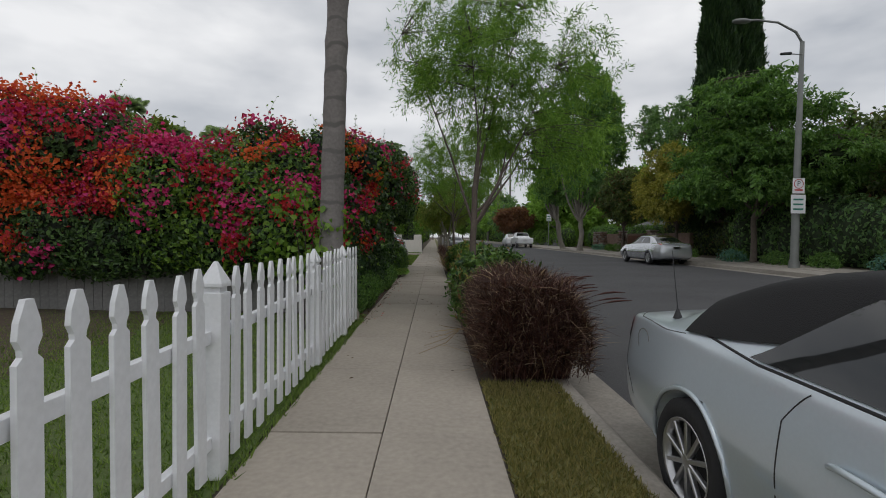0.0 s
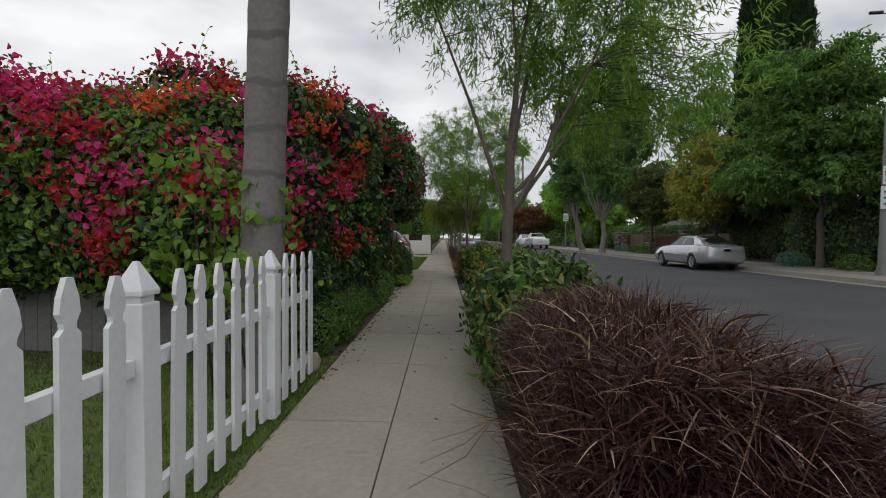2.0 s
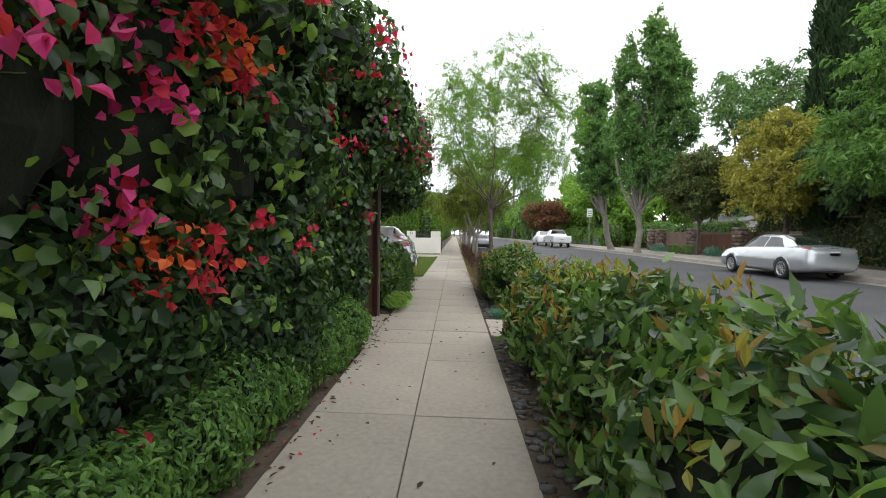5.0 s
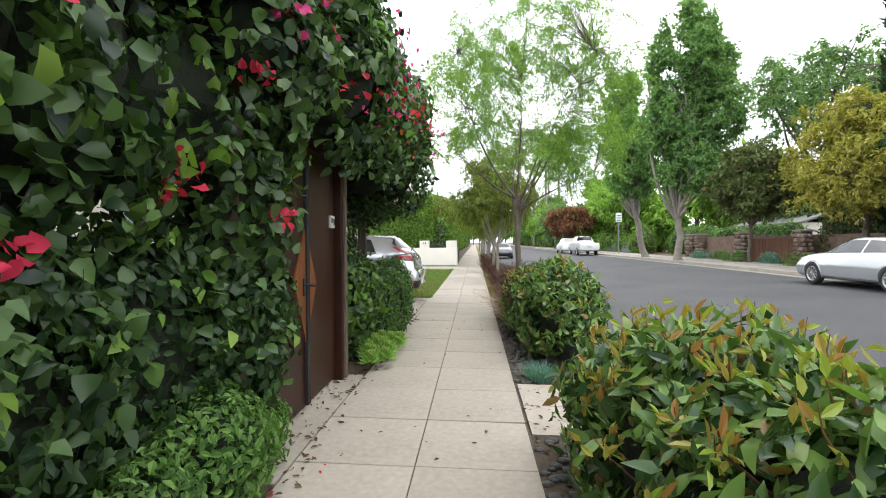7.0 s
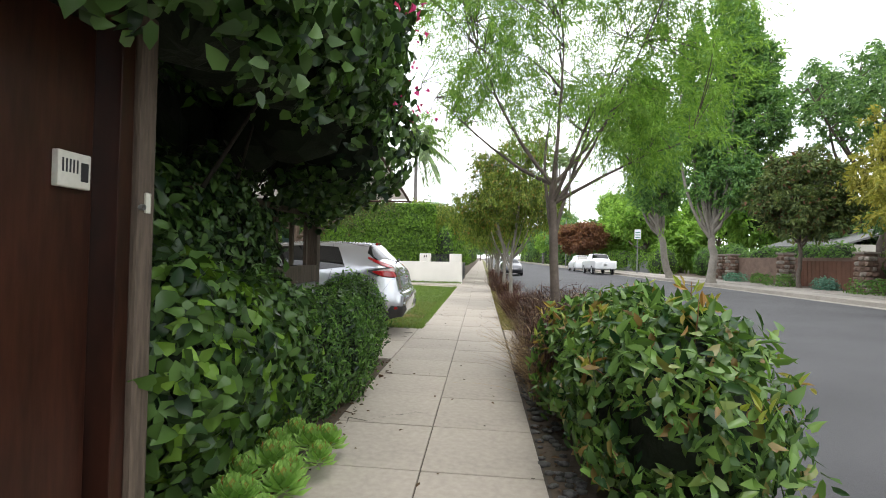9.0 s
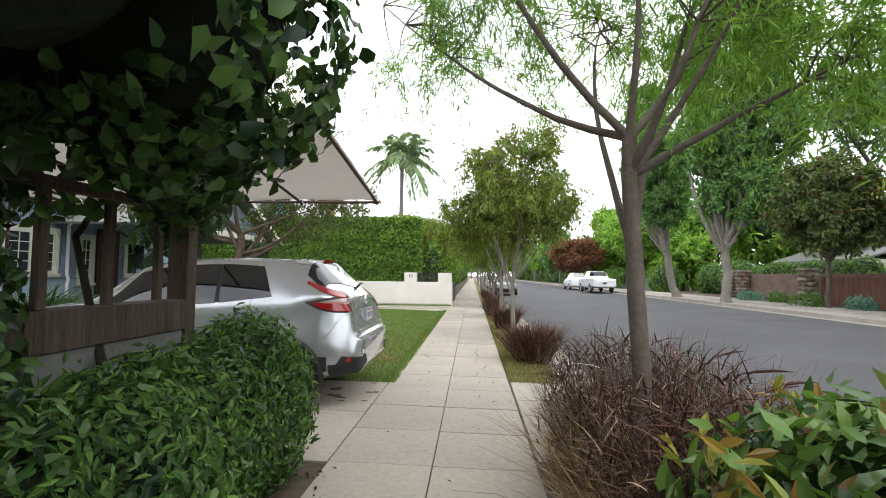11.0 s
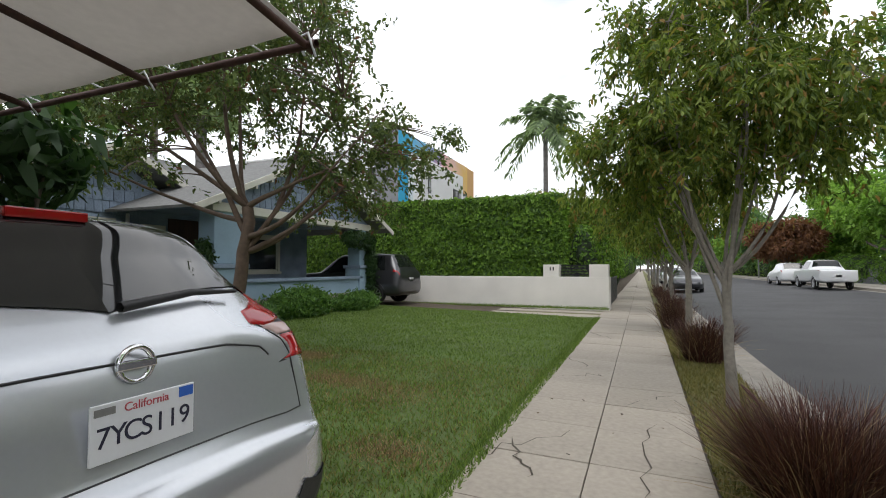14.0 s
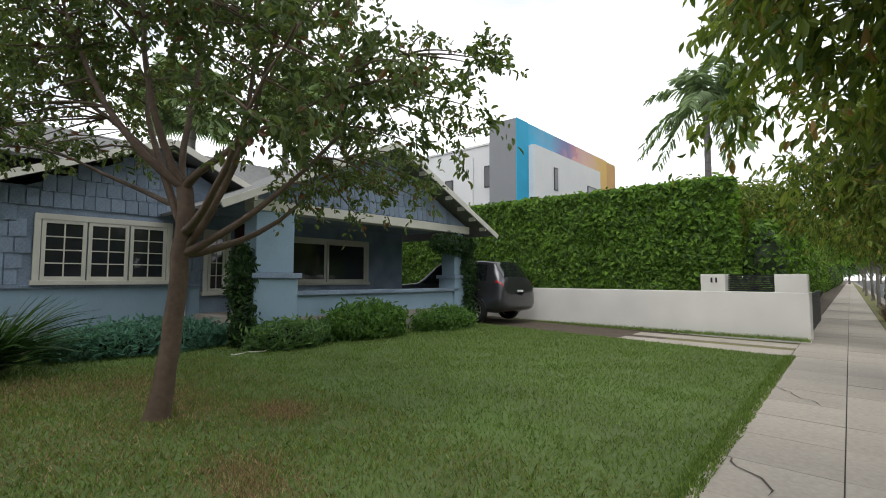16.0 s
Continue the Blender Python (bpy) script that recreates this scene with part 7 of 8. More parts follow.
V = Shell([(0, .45, .52, .6, .74, .46, .78, .36), (.05, .36, .70, .6, .86, .64, .90, .52), (.15, .30, .80, .62, .95, .74, .99, .60), (.35, .26, .86, .66, .985, .80, 1.035, .66), (.55, .24, .885, .66, .99, .82, 1.065, .68), (.72, .23, .895, .66, .985, .83, 1.10, .66), (1.0, .22, .905, .64, .975, .83, 1.24, .60),
           (1.4, .2, .905, .62, .955, .83, 1.36, .56), (1.9, .2, .90, .6, .95, .83, 1.42, .54), (2.6, .2, .90, .6, .94, .83, 1.45, .54), (3.1, .2, .90, .6, .93, .82, 1.36, .55), (3.6, .2, .90, .6, .92, .81, 1.02, .64), (4.5, .22, .87, .58, .82, .74, .88, .58), (4.8, .28, .74, .55, .68, .6, .72, .45), (4.92, .38, .55, .5, .58, .45, .6, .36)])
V.body(M["paleblue"], conv, 130, 60, [(1.16, 0.335, 0.375), (3.9, 0.335, 0.375)])
wheels(conv, (1.16, 3.9), 0.90, 0.335, spokes=10)
arch_trim(V, conv, (1.16, 3.9), 0.335, M["paleblue"], 0.014)
V.panel("canvas_top", [(0.92, 7), (3.0, 7), (3.0, 4.72), (1.0, 4.15)], M["softtop"], conv, 0.014, 0, "black canvas soft top", 30, 16)
for sd in (-1, 1):
    V.panel("side_window", [(1.55, 4.14), (3.35, 4.1), (2.95, 4.78), (1.95, 4.78)], M["glass"], conv, 0.017, sd)
    V.panel("tail_lamp", [(0.02, 3.35), (0.20, 3.6), (0.26, 4.02), (0.04, 4.05)], M["redlens"], conv, 0.008, sd, "dark red tail lamp")
    V.panel("door_trim", [(1.7, 2.75), (3.4, 2.7), (3.4, 2.78), (1.7, 2.83)], M["paleblue"], conv, 0.012, sd)
    V.seam("boot_seam", [(0.25, 4.95), (0.42, 4.1), (0.8, 4.0), (1.0, 4.12)], conv, sd)
    V.seam("door_seam", [(1.92, 4.0), (1.82, 3.6), (1.84, 2.6)], conv, sd)
    V.seam("bumper_seam", [(0.2, 3.6), (0.25, 3.0), (0.42, 2.4)], conv, sd, 0.003)
    V.seam("belt_trim", [(1.1, 4.25), (1.6, 4.1), (3.4, 4.05)], conv, sd, 0.008)
    P = V.point(np.array([2.06, 2.12, 2.25, 2.32]), np.array([3.45, 3.5, 3.5, 3.45])) * [sd, 1, 1] + np.array([[0, 0, 0], [sd * .03, 0, 0], [sd * .03, 0, 0], [0, 0, 0]])
    tubes("door_handle", [(P, [0.012, 0.013, 0.013, 0.012])], M["paleblue"], conv, "door handle", 8)
fl = V.point(np.array(0.55), np.array(3.55))
lathe([(0.0, 0.085), (0.004, 0.083), (0.004, 0.078), (0.0, 0.078)], M["galv"], "fuel_flap", conv, pose(fl[0] * 1.0, fl[1], fl[2], 0, 0, 0), 30)
ae = V.point(np.array(0.74), np.array(4.6))
tubes("aerial", [([ae, ae + [0, 0, 0.03], ae + [0, 0, 0.06]], [0.03, 0.018, 0.007]), ([ae + [0, 0, 0.05], ae + [0.0, -0.08, 0.42]], [0.004, 0.002])], M["plastic"], conv, "short black whip aerial", 7)
V.panel("rear_window", [(1.1, 7), (1.38, 7), (1.38, 6.2), (1.1, 6.2)], M["glass"], conv, 0.02, 0)


def plain_car(name, x, y, z, rz, label, table, paint_mat, axles, half, r, glass_rows, tail=True):
    ob = thing(name, x, y, z, label, "car", rz=rz)
    S = Shell(table)
    S.body(paint_mat, ob, arches=[(q, r, r * 1.14) for q in axles])
    wheels(ob, axles, half, r)
    arch_trim(S, ob, axles, r, paint_mat, 0.012)
    for nm, c, sd in glass_rows:
        for k in ((0,) if sd == 0 else (-1, 1)):
            S.panel(nm, c, M["glass"], ob, 0.008, k)
    if tail:
        for k in (-1, 1):
            S.panel("tail_lamp", [(0.06, 3.95), (0.30, 4.0), (0.28, 4.25), (0.07, 4.3)], M["redlens"], ob, 0.012, k)
    boxed("number_plate", -0.15, 0.15, 0.0, 0.03, 0.78, 0.92, M["carwhite"], ob, bevel=0.002)
    return ob


SEDAN = [(0, .42, .58, .6, .84, .52, .88, .42), (.06, .34, .76, .6, .96, .70, 1.0, .58), (.2, .28, .85, .64, 1.0, .78, 1.06, .62), (.6, .22, .91, .64, 1.0, .82, 1.1, .64), (1.1, .2, .92, .62, .98, .82, 1.32, .56), (1.7, .2, .92, .6, .97, .82, 1.45, .54), (2.5, .2, .92, .6, .96, .82, 1.46, .54), (3.0, .2, .92, .6, .95, .82, 1.36, .55), (3.6, .2, .92, .6, .94, .81, 1.04, .64), (4.5, .22, .88, .58, .84, .74, .9, .58), (4.85, .3, .74, .55, .68, .6, .72, .45), (4.96, .4, .55, .5, .58, .45, .6, .36)]
SUV = [(0, .45, .66, .6, .82, .6, .86, .5), (.05, .38, .84, .6, .98, .78, 1.05, .64), (.14, .34, .90, .66, 1.1, .82, 1.25, .64), (.3, .3, .93, .68, 1.12, .84, 1.5, .62), (.5, .3, .94, .68, 1.12, .84, 1.72, .6), (1.2, .28, .94, .66, 1.08, .84, 1.76, .6), (2.4, .26, .94, .64, 1.05, .84, 1.72, .6), (3.0, .26, .94, .64, 1.04, .84, 1.4, .62), (3.4, .26, .94, .66, 1.04, .83, 1.14, .66), (4.3, .3, .9, .64, .96, .76, 1.02, .6), (4.65, .36, .74, .58, .76, .6, .82, .46), (4.75, .46, .55, .55, .64, .45, .68, .36)]
plain_car("parked_sedan", 11.83, 21.75, 0.05, 0, "silver sedan parked across the road", SEDAN, M["silver"], (1.05, 3.85), 0.915, 0.33,
          [("rear_window", [(0.62, 7), (1.45, 7), (1.45, 5.1), (0.66, 5.1)], 0), ("windscreen", [(2.85, 7), (3.5, 7), (3.5, 5.1), (2.85, 5.1)], 0), ("rear_side_window", [(1.1, 4.2), (2.05, 4.15), (2.05, 4.85), (1.5, 4.8)], 1), ("side_window", [(2.12, 4.15), (3.4, 4.12), (2.8, 4.85), (2.12, 4.85)], 1)])
plain_car("parked_suv", -7.0, 35.3, 0.14, 90, "dark grey SUV parked beside the blue house", SUV, M["cargrey"], (0.95, 3.75), 0.93, 0.36,
          [("rear_window", [(0.16, 7), (0.46, 7), (0.46, 5.1), (0.17, 5.1)], 0), ("rear_side_window", [(0.6, 4.15), (1.9, 4.15), (1.9, 4.85), (0.7, 4.85)], 1), ("side_window", [(2.0, 4.15), (3.2, 4.12), (2.6, 4.85), (2.0, 4.85)], 1)])
PICKUP = [(0, .55, .80, .7, 1.0, .80, 1.06, .78), (.05, .5, .95, .7, 1.18, .93, 1.22, .9), (1.9, .45, .98, .72, 1.2, .94, 1.24, .9), (2.0, .4, .98, .72, 1.2, .94, 1.4, .8), (2.2, .4, .98, .72, 1.2, .94, 1.86, .66), (3.4, .4, .98, .72, 1.18, .94, 1.88, .66), (4.1, .4, .98, .72, 1.18, .92, 1.3, .76), (5.3, .45, .97, .7, 1.1, .9, 1.18, .74), (5.5, .55, .8, .65, .95, .75, 1.0, .6)]
plain_car("parked_pickup", 11.3, 56.0, 0.05, 0, "white pickup truck parked far across the road", PICKUP, M["carwhite"], (1.15, 4.45), 0.97, 0.39,
          [("rear_window", [(2.02, 7), (2.18, 7), (2.18, 5.1), (2.02, 5.1)], 0), ("side_window", [(2.25, 4.15), (3.7, 4.12), (3.35, 4.85), (2.3, 4.85)], 1)])
plain_car("parked_hatchback", 11.3, 65.0, 0.05, 0, "white hatchback parked beyond the pickup", SUV, M["carwhite"], (0.95, 3.75), 0.93, 0.34, [("rear_window", [(0.16, 7), (0.46, 7), (0.46, 5.1), (0.17, 5.1)], 0)])
for i, (yy, pm_, T) in enumerate(((58, "cargrey", SEDAN), (67, "carwhite", SUV), (76, "silver", SEDAN))):
    plain_car("distant_car", 3.0, yy, -0.13, 180, "parked car far down the near kerb", T, M[pm_], (1.0, 3.8), 0.91, 0.33, [("windscreen", [(2.85, 7), (3.5, 7), (3.5, 5.1), (2.85, 5.1)], 0), ("side_window", [(1.2, 4.2), (3.2, 4.15), (2.8, 4.85), (1.5, 4.85)], 1)])

# ---- awning over the drive ----
aw = thing("awning", -1.06, 22.25, 0, "white tarpaulin awning on rust-brown pipes over the driveway", "awning")
sl = (2.74 - 2.41) / 2.65
nx, ny = 40, 22
X, Y = np.linspace(0.02, -5.4, nx), np.linspace(-0.06, -2.65, ny)
vs = [(x, yy, 2.445 - yy * sl - 0.035 * abs(math.sin((x / 1.09) * math.pi)) * (0.4 + 0.6 * math.sin(-yy / 2.65 * math.pi)) + 0.006 * noise.noise(Vector((x * 3, yy * 3, 0)))) for yy in Y for x in X]
fs = [(j * nx + i, j * nx + i + 1, (j + 1) * nx + i + 1, (j + 1) * nx + i) for j in range(ny - 1) for i in range(nx - 1)]
cl = put("tarpaulin", mesh_of("tarpaulin", vs, fs, M["canvas"], True), aw, "stained white tarpaulin")
sol = cl.modifiers.new("thickness", 'SOLIDIFY'); sol.thickness = 0.004
tubes("eaves_pipe", [([(0.06, 0, 2.41), (-5.5, 0, 2.41)], 0.019)], M["rust"], aw, sides=10)
tubes("ridge_pipe", [([(0.06, -2.65, 2.74), (-5.5, -2.65, 2.74)], 0.019)], M["rust"], aw, sides=10)
for k in range(6):
    tubes("rafter_pipe", [([(-1.09 * k, 0.05, 2.405), (-1.09 * k, -2.65, 2.735)], 0.019)], M["rust"], aw, sides=10)
    tubes("lashing", [([(-1.09 * k + 0.04, 0.02, 2.36), (-1.09 * k + 0.05, -0.05, 2.44), (-1.09 * k - 0.04, -0.02, 2.44), (-1.09 * k - 0.03, 0.03, 2.38)], 0.006)], M["white"], aw, sides=5)
for yy, z in ((0, 2.41), (-2.65, 2.74)):
    tubes("support_pipe", [([(-5.45, yy, -0.05), (-5.45, yy, z)], 0.022)], M["rust"], aw, sides=10)
for k in range(9):
    x = -0.25 - 0.6 * k
    tubes("tie", [([(x, 0.0, 2.42), (x - 0.04, -0.1, 2.45)], 0.005)], M["white"], aw, sides=4)

# ---- white wall and creeper hedge beyond the second drive ----
ww = thing("white_wall", -0.6, 36.7, 0, "low white rendered wall with taller piers and a dark gap", "wall")
boxed("wall", -21, 0.0, -0.02, 0.2, -0.05, 1.09, M["whitewall"], ww, bevel=0.015)
for a, b in ((-2.12, -1.6), (-0.62, -0.02)):
    boxed("pier", a, b, -0.0, 0.6, 1.092, 1.5, M["whitewall"], ww, bevel=0.012)
boxed("return_wall", -0.2, -0.001, 0.2, 0.9, -0.05, 1.088, M["whitewall"], ww, bevel=0.01)
for k in range(8):
    boxed("gate_bar", -1.58, -0.64, 0.3, 0.33, 1.1 + k * 0.05, 1.13 + k * 0.05, M["fencedark"], ww, bevel=0.002)
boxed("meter_slot", -1.9, -1.86, -0.006, 0.0, 1.3, 1.42, M["plastic"], ww, bevel=0)
boxed("meter_slot", -1.8, -1.76, -0.006, 0.0, 1.3, 1.42, M["plastic"], ww, bevel=0)
df = thing("dark_fence", -0.72, 43, 0, "black slatted fence running beside the footpath", "fence")
for k in range(24):
    boxed("slat", -0.012, 0.012, -5.3 + k * 0.28, -5.06 + k * 0.28, 0.0, 0.98, M["fencedark"], df, bevel=0.002)
boxed("rail", -0.03, 0.02, -5.4, 1.6, 0.96, 1.02, M["fencedark"], df)
ch = thing("creeper_hedge", -8, 38.0, 0, "tall wall of bright green creeper clipped flat", "hedge")
# dark slab behind the creeper leaves, coloured as their inner shade
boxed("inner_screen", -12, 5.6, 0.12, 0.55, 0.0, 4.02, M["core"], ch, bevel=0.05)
g = rnd(501)
n = 60000
P = np.stack([g.uniform(-12, 5.7, n), np.zeros(n), g.uniform(0.9, 4.12, n)], 1)
P[:, 1] = 0.06 + 0.10 * np.array([noise.noise(Vector((p[0] * 1.4, p[2] * 1.4, 2))) for p in P]) + g.normal(size=n) * 0.05
m = 9000
T = np.stack([g.uniform(-12, 5.7, m), g.uniform(0.0, 0.6, m), 4.06 + g.normal(size=m) * 0.05], 1)
S2 = np.stack([5.68 + g.normal(size=6000) * 0.05, g.uniform(0, 0.6, 6000), g.uniform(0.9, 4.1, 6000)], 1)
P = np.concatenate([P, T, S2])
D = unit(g.normal(size=P.shape) * [[1, 0.4, 0.5]] + [[0, -0.25, -0.75]])
N = unit(g.normal(size=P.shape) * 0.5 + [[0, -1.0, 0.35]])
L = 0.15 * g.uniform(0.6, 1.3, len(P))
put("foliage", leaf_mesh("foliage", P, D, N, L, L * 0.62, M["creeper"], droop=0.3), ch, kind="stuff")
ch2 = thing("creeper_hedge", -1.7, 52, 0, "creeper-covered hedge running on beside the footpath", "hedge")
B_ = [((c[0] + 1.7, c[1] - 52, c[2]), r) for c, r in blob_row((-1.7, 38.8, 1.7), (-1.7, 66, 1.7), 22, (0.6, 0.9, 1.7), (0.08, 0.1, 0.1), 502)]
blob_core("inner_growth", B_, M["farcore"], ch2, 0.85)
leaf_cover("foliage", B_, 26000, 0.17, 0.6, M["creeper"], ch2, 503, zmin=0.9)
B3 = [((c[0] + 1.7, c[1] - 52, c[2]), r) for c, r in blob_row((-3.5, 39.5, 3.3), (-1.4, 43.5, 3.6), 5, (1.2, 1.0, 0.9), (0.1, 0.1, 0.1), 504)]
leaf_cover("overhanging_foliage", B3, 9000, 0.17, 0.4, M["olive"], ch2, 505, depth=0.7)

# ---- blue shingled house ----
house = thing("blue_house", -9.3, 24, 0.32, "blue shingled bungalow with cream trim and a pillared porch", "house")
# local: x is out to the street, y along the street
BX = -1.2  # the window bay stands back from the porch front
boxed("wall", -9.0, BX, 0.62, 3.98, 0.9, 2.62, M["blue"], house, bevel=0.0)
boxed("foundation_wall", -9.0, BX + 0.03, 0.60, 4.0, -0.35, 0.9, M["bluestucco"], house, "blue stucco lower wall", 0.01)
boxed("rear_wall", -9.0, BX - 0.05, 4.0, 10.1, -0.35, 2.62, M["blue"], house, bevel=0.0)
boxed("water_table", BX - 0.02, BX + 0.07, 0.59, 4.01, 0.86, 0.92, M["blue"], house, bevel=0.008)
shing = bpy.data.meshes.new("shingle")
b_ = box(bmesh.new(), 0.0, 0.036, 0.008, 0.190, 0.0, 0.30, 0.0)
for v in b_.verts:
    if v.co.z > 0.2: v.co.x *= 0.3
b_.to_mesh(shing); b_.free(); shing.materials.append(M["blue"])
hg = rnd(511)
def shingle_field(x, y0, y1, z0, z1, top=None, holes=(), gap=0.2):
    r = 0
    z = z0
    while z < z1:
        yy = y0 + (0.07 if r % 2 else 0.0)
        while yy < y1 - 0.1:
            w = hg.uniform(0.75, 1.25)
            c = yy + gap * w / 2
            if (top is None or z + 0.27 < top(c)) and not any(a - 0.08 < c < b + 0.08 and lo - 0.2 < z < hi for a, b, lo, hi in holes):
                put("shingle", shing, house, m=pose(x + 0.004, yy, z + hg.uniform(-0.008, 0.008)) @ Matrix.Diagonal((1, w, 1, 1)))
            yy += gap * w
        z += 0.27; r += 1
gable_a = lambda y: 3.66 - 0.44 * abs(y - 3.2)
shingle_field(BX, 0.64, 3.96, 0.93, 3.7, gable_a, [(1.2, 3.45, 0.9, 2.15)])
# gable over the window bay
part("gable_wall", prism([(0.64, 2.4), (5.6, 2.4), (3.2, 3.6)], "x", BX - 0.3, BX), M["blue"], house)
def roof_slab(name, pts, thick, mat, lab=""):
    """A roof plane from its four corners, with thickness."""
    p = [Vector(v) for v in pts]
    nrm = (p[1] - p[0]).cross(p[3] - p[0]).normalized()
    if nrm.z < 0:
        nrm = -nrm
    bm = bmesh.new()
    lo = [bm.verts.new(v) for v in p]; hi = [bm.verts.new(v + nrm * thick) for v in p]
    bm.faces.new(lo); bm.faces.new(hi)
    for i in range(4):
        bm.faces.new((lo[i], lo[(i + 1) % 4], hi[(i + 1) % 4], hi[i]))
    bmesh.ops.recalc_face_normals(bm, faces=bm.faces)
    return part(name, bm, mat, house, lab)
roof_slab("roof", [(BX + 0.55, 0.38, 2.48), (BX + 0.55, 3.2, 3.72), (-6, 3.2, 3.72), (-6, 0.38, 2.48)], 0.06, M["roof"], "grey shingle roof slope")
roof_slab("roof", [(BX + 0.55, 3.2, 3.72), (BX + 0.55, 5.6, 2.66), (-6, 5.6, 2.66), (-6, 3.2, 3.72)], 0.06, M["roof"], "grey shingle roof slope")
roof_slab("barge_board", [(BX + 0.56, 0.35, 2.41), (BX + 0.56, 3.2, 3.66), (BX + 0.60, 3.2, 3.66), (BX + 0.60, 0.35, 2.41)], 0.13, M["trim"], "cream barge board")
roof_slab("barge_board", [(BX + 0.56, 3.2, 3.66), (BX + 0.56, 5.6, 2.60), (BX + 0.60, 5.6, 2.60), (BX + 0.60, 3.2, 3.66)], 0.13, M["trim"], "cream barge board")
# main roof, ridge along the street
roof_slab("main_roof", [(-2.2, 0.3, 3.3), (-2.2, 10.6, 3.3), (-5.0, 10.6, 4.6), (-5.0, 0.3, 4.6)], 0.06, M["roof"], "grey shingle main roof")
roof_slab("main_roof", [(-9.4, 0.3, 2.75), (-9.4, 10.6, 2.75), (-5.0, 10.6, 4.6), (-5.0, 0.3, 4.6)], 0.06, M["roof"], "grey shingle main roof")
part("side_gable", prism([(-8.9, 2.6), (-1.5, 2.6), (-5.0, 4.45)], "y", 0.64, 0.8), M["blue"], house)
part("side_gable", prism([(-8.9, 2.6), (-1.5, 2.6), (-5.0, 4.45)], "y", 9.9, 10.1), M["blue"], house)


def casement(y0, y1, z0, z1, x, cols, rows, n):
    """A row of small-paned casements in a broad cream frame."""
    w = new("window"); w.parent = house; w["label"] = "cream casement window with small panes"
    boxed("window_frame", x, x + 0.05, y0 - 0.09, y1 + 0.09, z1, z1 + 0.10, M["trim"], w, bevel=0.004)
    boxed("window_sill", x, x + 0.09, y0 - 0.12, y1 + 0.12, z0 - 0.08, z0, M["trim"], w, bevel=0.006)
    for a in (y0 - 0.09, y1):
        boxed("window_frame", x, x + 0.05, a, a + 0.09, z0, z1, M["trim"], w, bevel=0.004)
    # added dark slab that stands for the unlit room behind the panes
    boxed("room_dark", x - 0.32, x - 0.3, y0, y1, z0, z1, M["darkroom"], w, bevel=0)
    step = (y1 - y0) / n
    for k in range(n):
        a, b = y0 + k * step + 0.012, y0 + (k + 1) * step - 0.012
        for c, d, e, f in ((a, a + 0.06, z0, z1), (b - 0.06, b, z0, z1), (a + 0.06, b - 0.06, z1 - 0.06, z1), (a + 0.06, b - 0.06, z0, z0 + 0.07)):
            boxed("sash", x + 0.0, x + 0.035, c, d, e, f, M["trim"], w, bevel=0.003)
        gz0, gz1, gy0, gy1 = z0 + 0.07, z1 - 0.06, a + 0.06, b - 0.06
        for i in range(1, cols):
            yy = gy0 + (gy1 - gy0) * i / cols
            boxed("muntin", x + 0.005, x + 0.025, yy - 0.01, yy + 0.01, gz0, gz1, M["trim"], w, bevel=0)
        for j in range(1, rows):
            zz = gz0 + (gz1 - gz0) * j / rows
            boxed("muntin", x + 0.006, x + 0.024, gy0, gy1, zz - 0.01, zz + 0.01, M["trim"], w, bevel=0)
        boxed("pane", x + 0.008, x + 0.012, gy0, gy1, gz0, gz1, M["window"], w, bevel=0)
    return w


casement(1.33, 3.32, 1.0, 2.06, BX + 0.03, 2, 4, 3)
casement(4.15, 4.55, 0.75, 2.0, BX - 0.02, 2, 4, 1)
tubes("downpipe", [([(BX + 0.08, 3.66, 2.3), (BX + 0.08, 3.66, 1.0), (BX + 0.12, 3.68, 0.85), (BX + 0.1, 3.66, 0.7), (BX + 0.1, 3.66, -0.2)], 0.04)], M["white"], house, "white downpipe", 8)
# porch
PX = 1.15
boxed("porch_floor", BX - 0.05, PX + 0.1, 3.9, 10.2, -0.35, 0.3, M["kerb"], house)
boxed("porch_wall", PX - 0.12, PX + 0.05, 4.85, 9.75, 0.3, 0.72, M["bluestucco"], house, "low blue porch wall")
boxed("porch_coping", PX - 0.2, PX + 0.12, 4.8, 9.8, 0.72, 0.80, M["blue"], house)
for a in (3.92, 9.62):
    k = 1.0 if a < 5 else 0.65
    boxed("pillar_base", PX - 0.45, PX + 0.12, a, a + 0.9 * k, -0.35, 1.05, M["bluestucco"], house, "battered blue porch pier", 0.02)
    boxed("pillar_cap", PX - 0.5, PX + 0.17, a - 0.06, a + 0.9 * k + 0.06, 1.05, 1.15, M["blue"], house, bevel=0.012)
    boxed("pillar", PX - 0.40, PX + 0.06, a + 0.06, a + 0.9 * k - 0.06, 1.15, 2.3, M["bluestucco"], house, bevel=0.02)
boxed("porch_beam", PX - 0.25, PX + 0.1, 3.9, 10.3, 2.3, 2.5, M["trim"], house, "cream porch beam", 0.008)
boxed("porch_ceiling", BX - 0.05, PX - 0.25, 3.9, 10.3, 2.42, 2.5, M["blue"], house)
part("porch_gable", prism([(3.9, 2.5), (10.3, 2.5), (7.1, 4.0)], "x", PX - 0.1, PX), M["blue"], house)
shingle_field(PX, 3.95, 10.25, 2.53, 4.0, lambda y: 4.0 - 0.47 * abs(y - 7.1))
roof_slab("porch_roof", [(PX + 0.5, 3.2, 2.28), (PX + 0.5, 7.1, 4.1), (-4, 7.1, 4.1), (-4, 3.2, 2.28)], 0.06, M["roof"], "grey shingle porch roof")
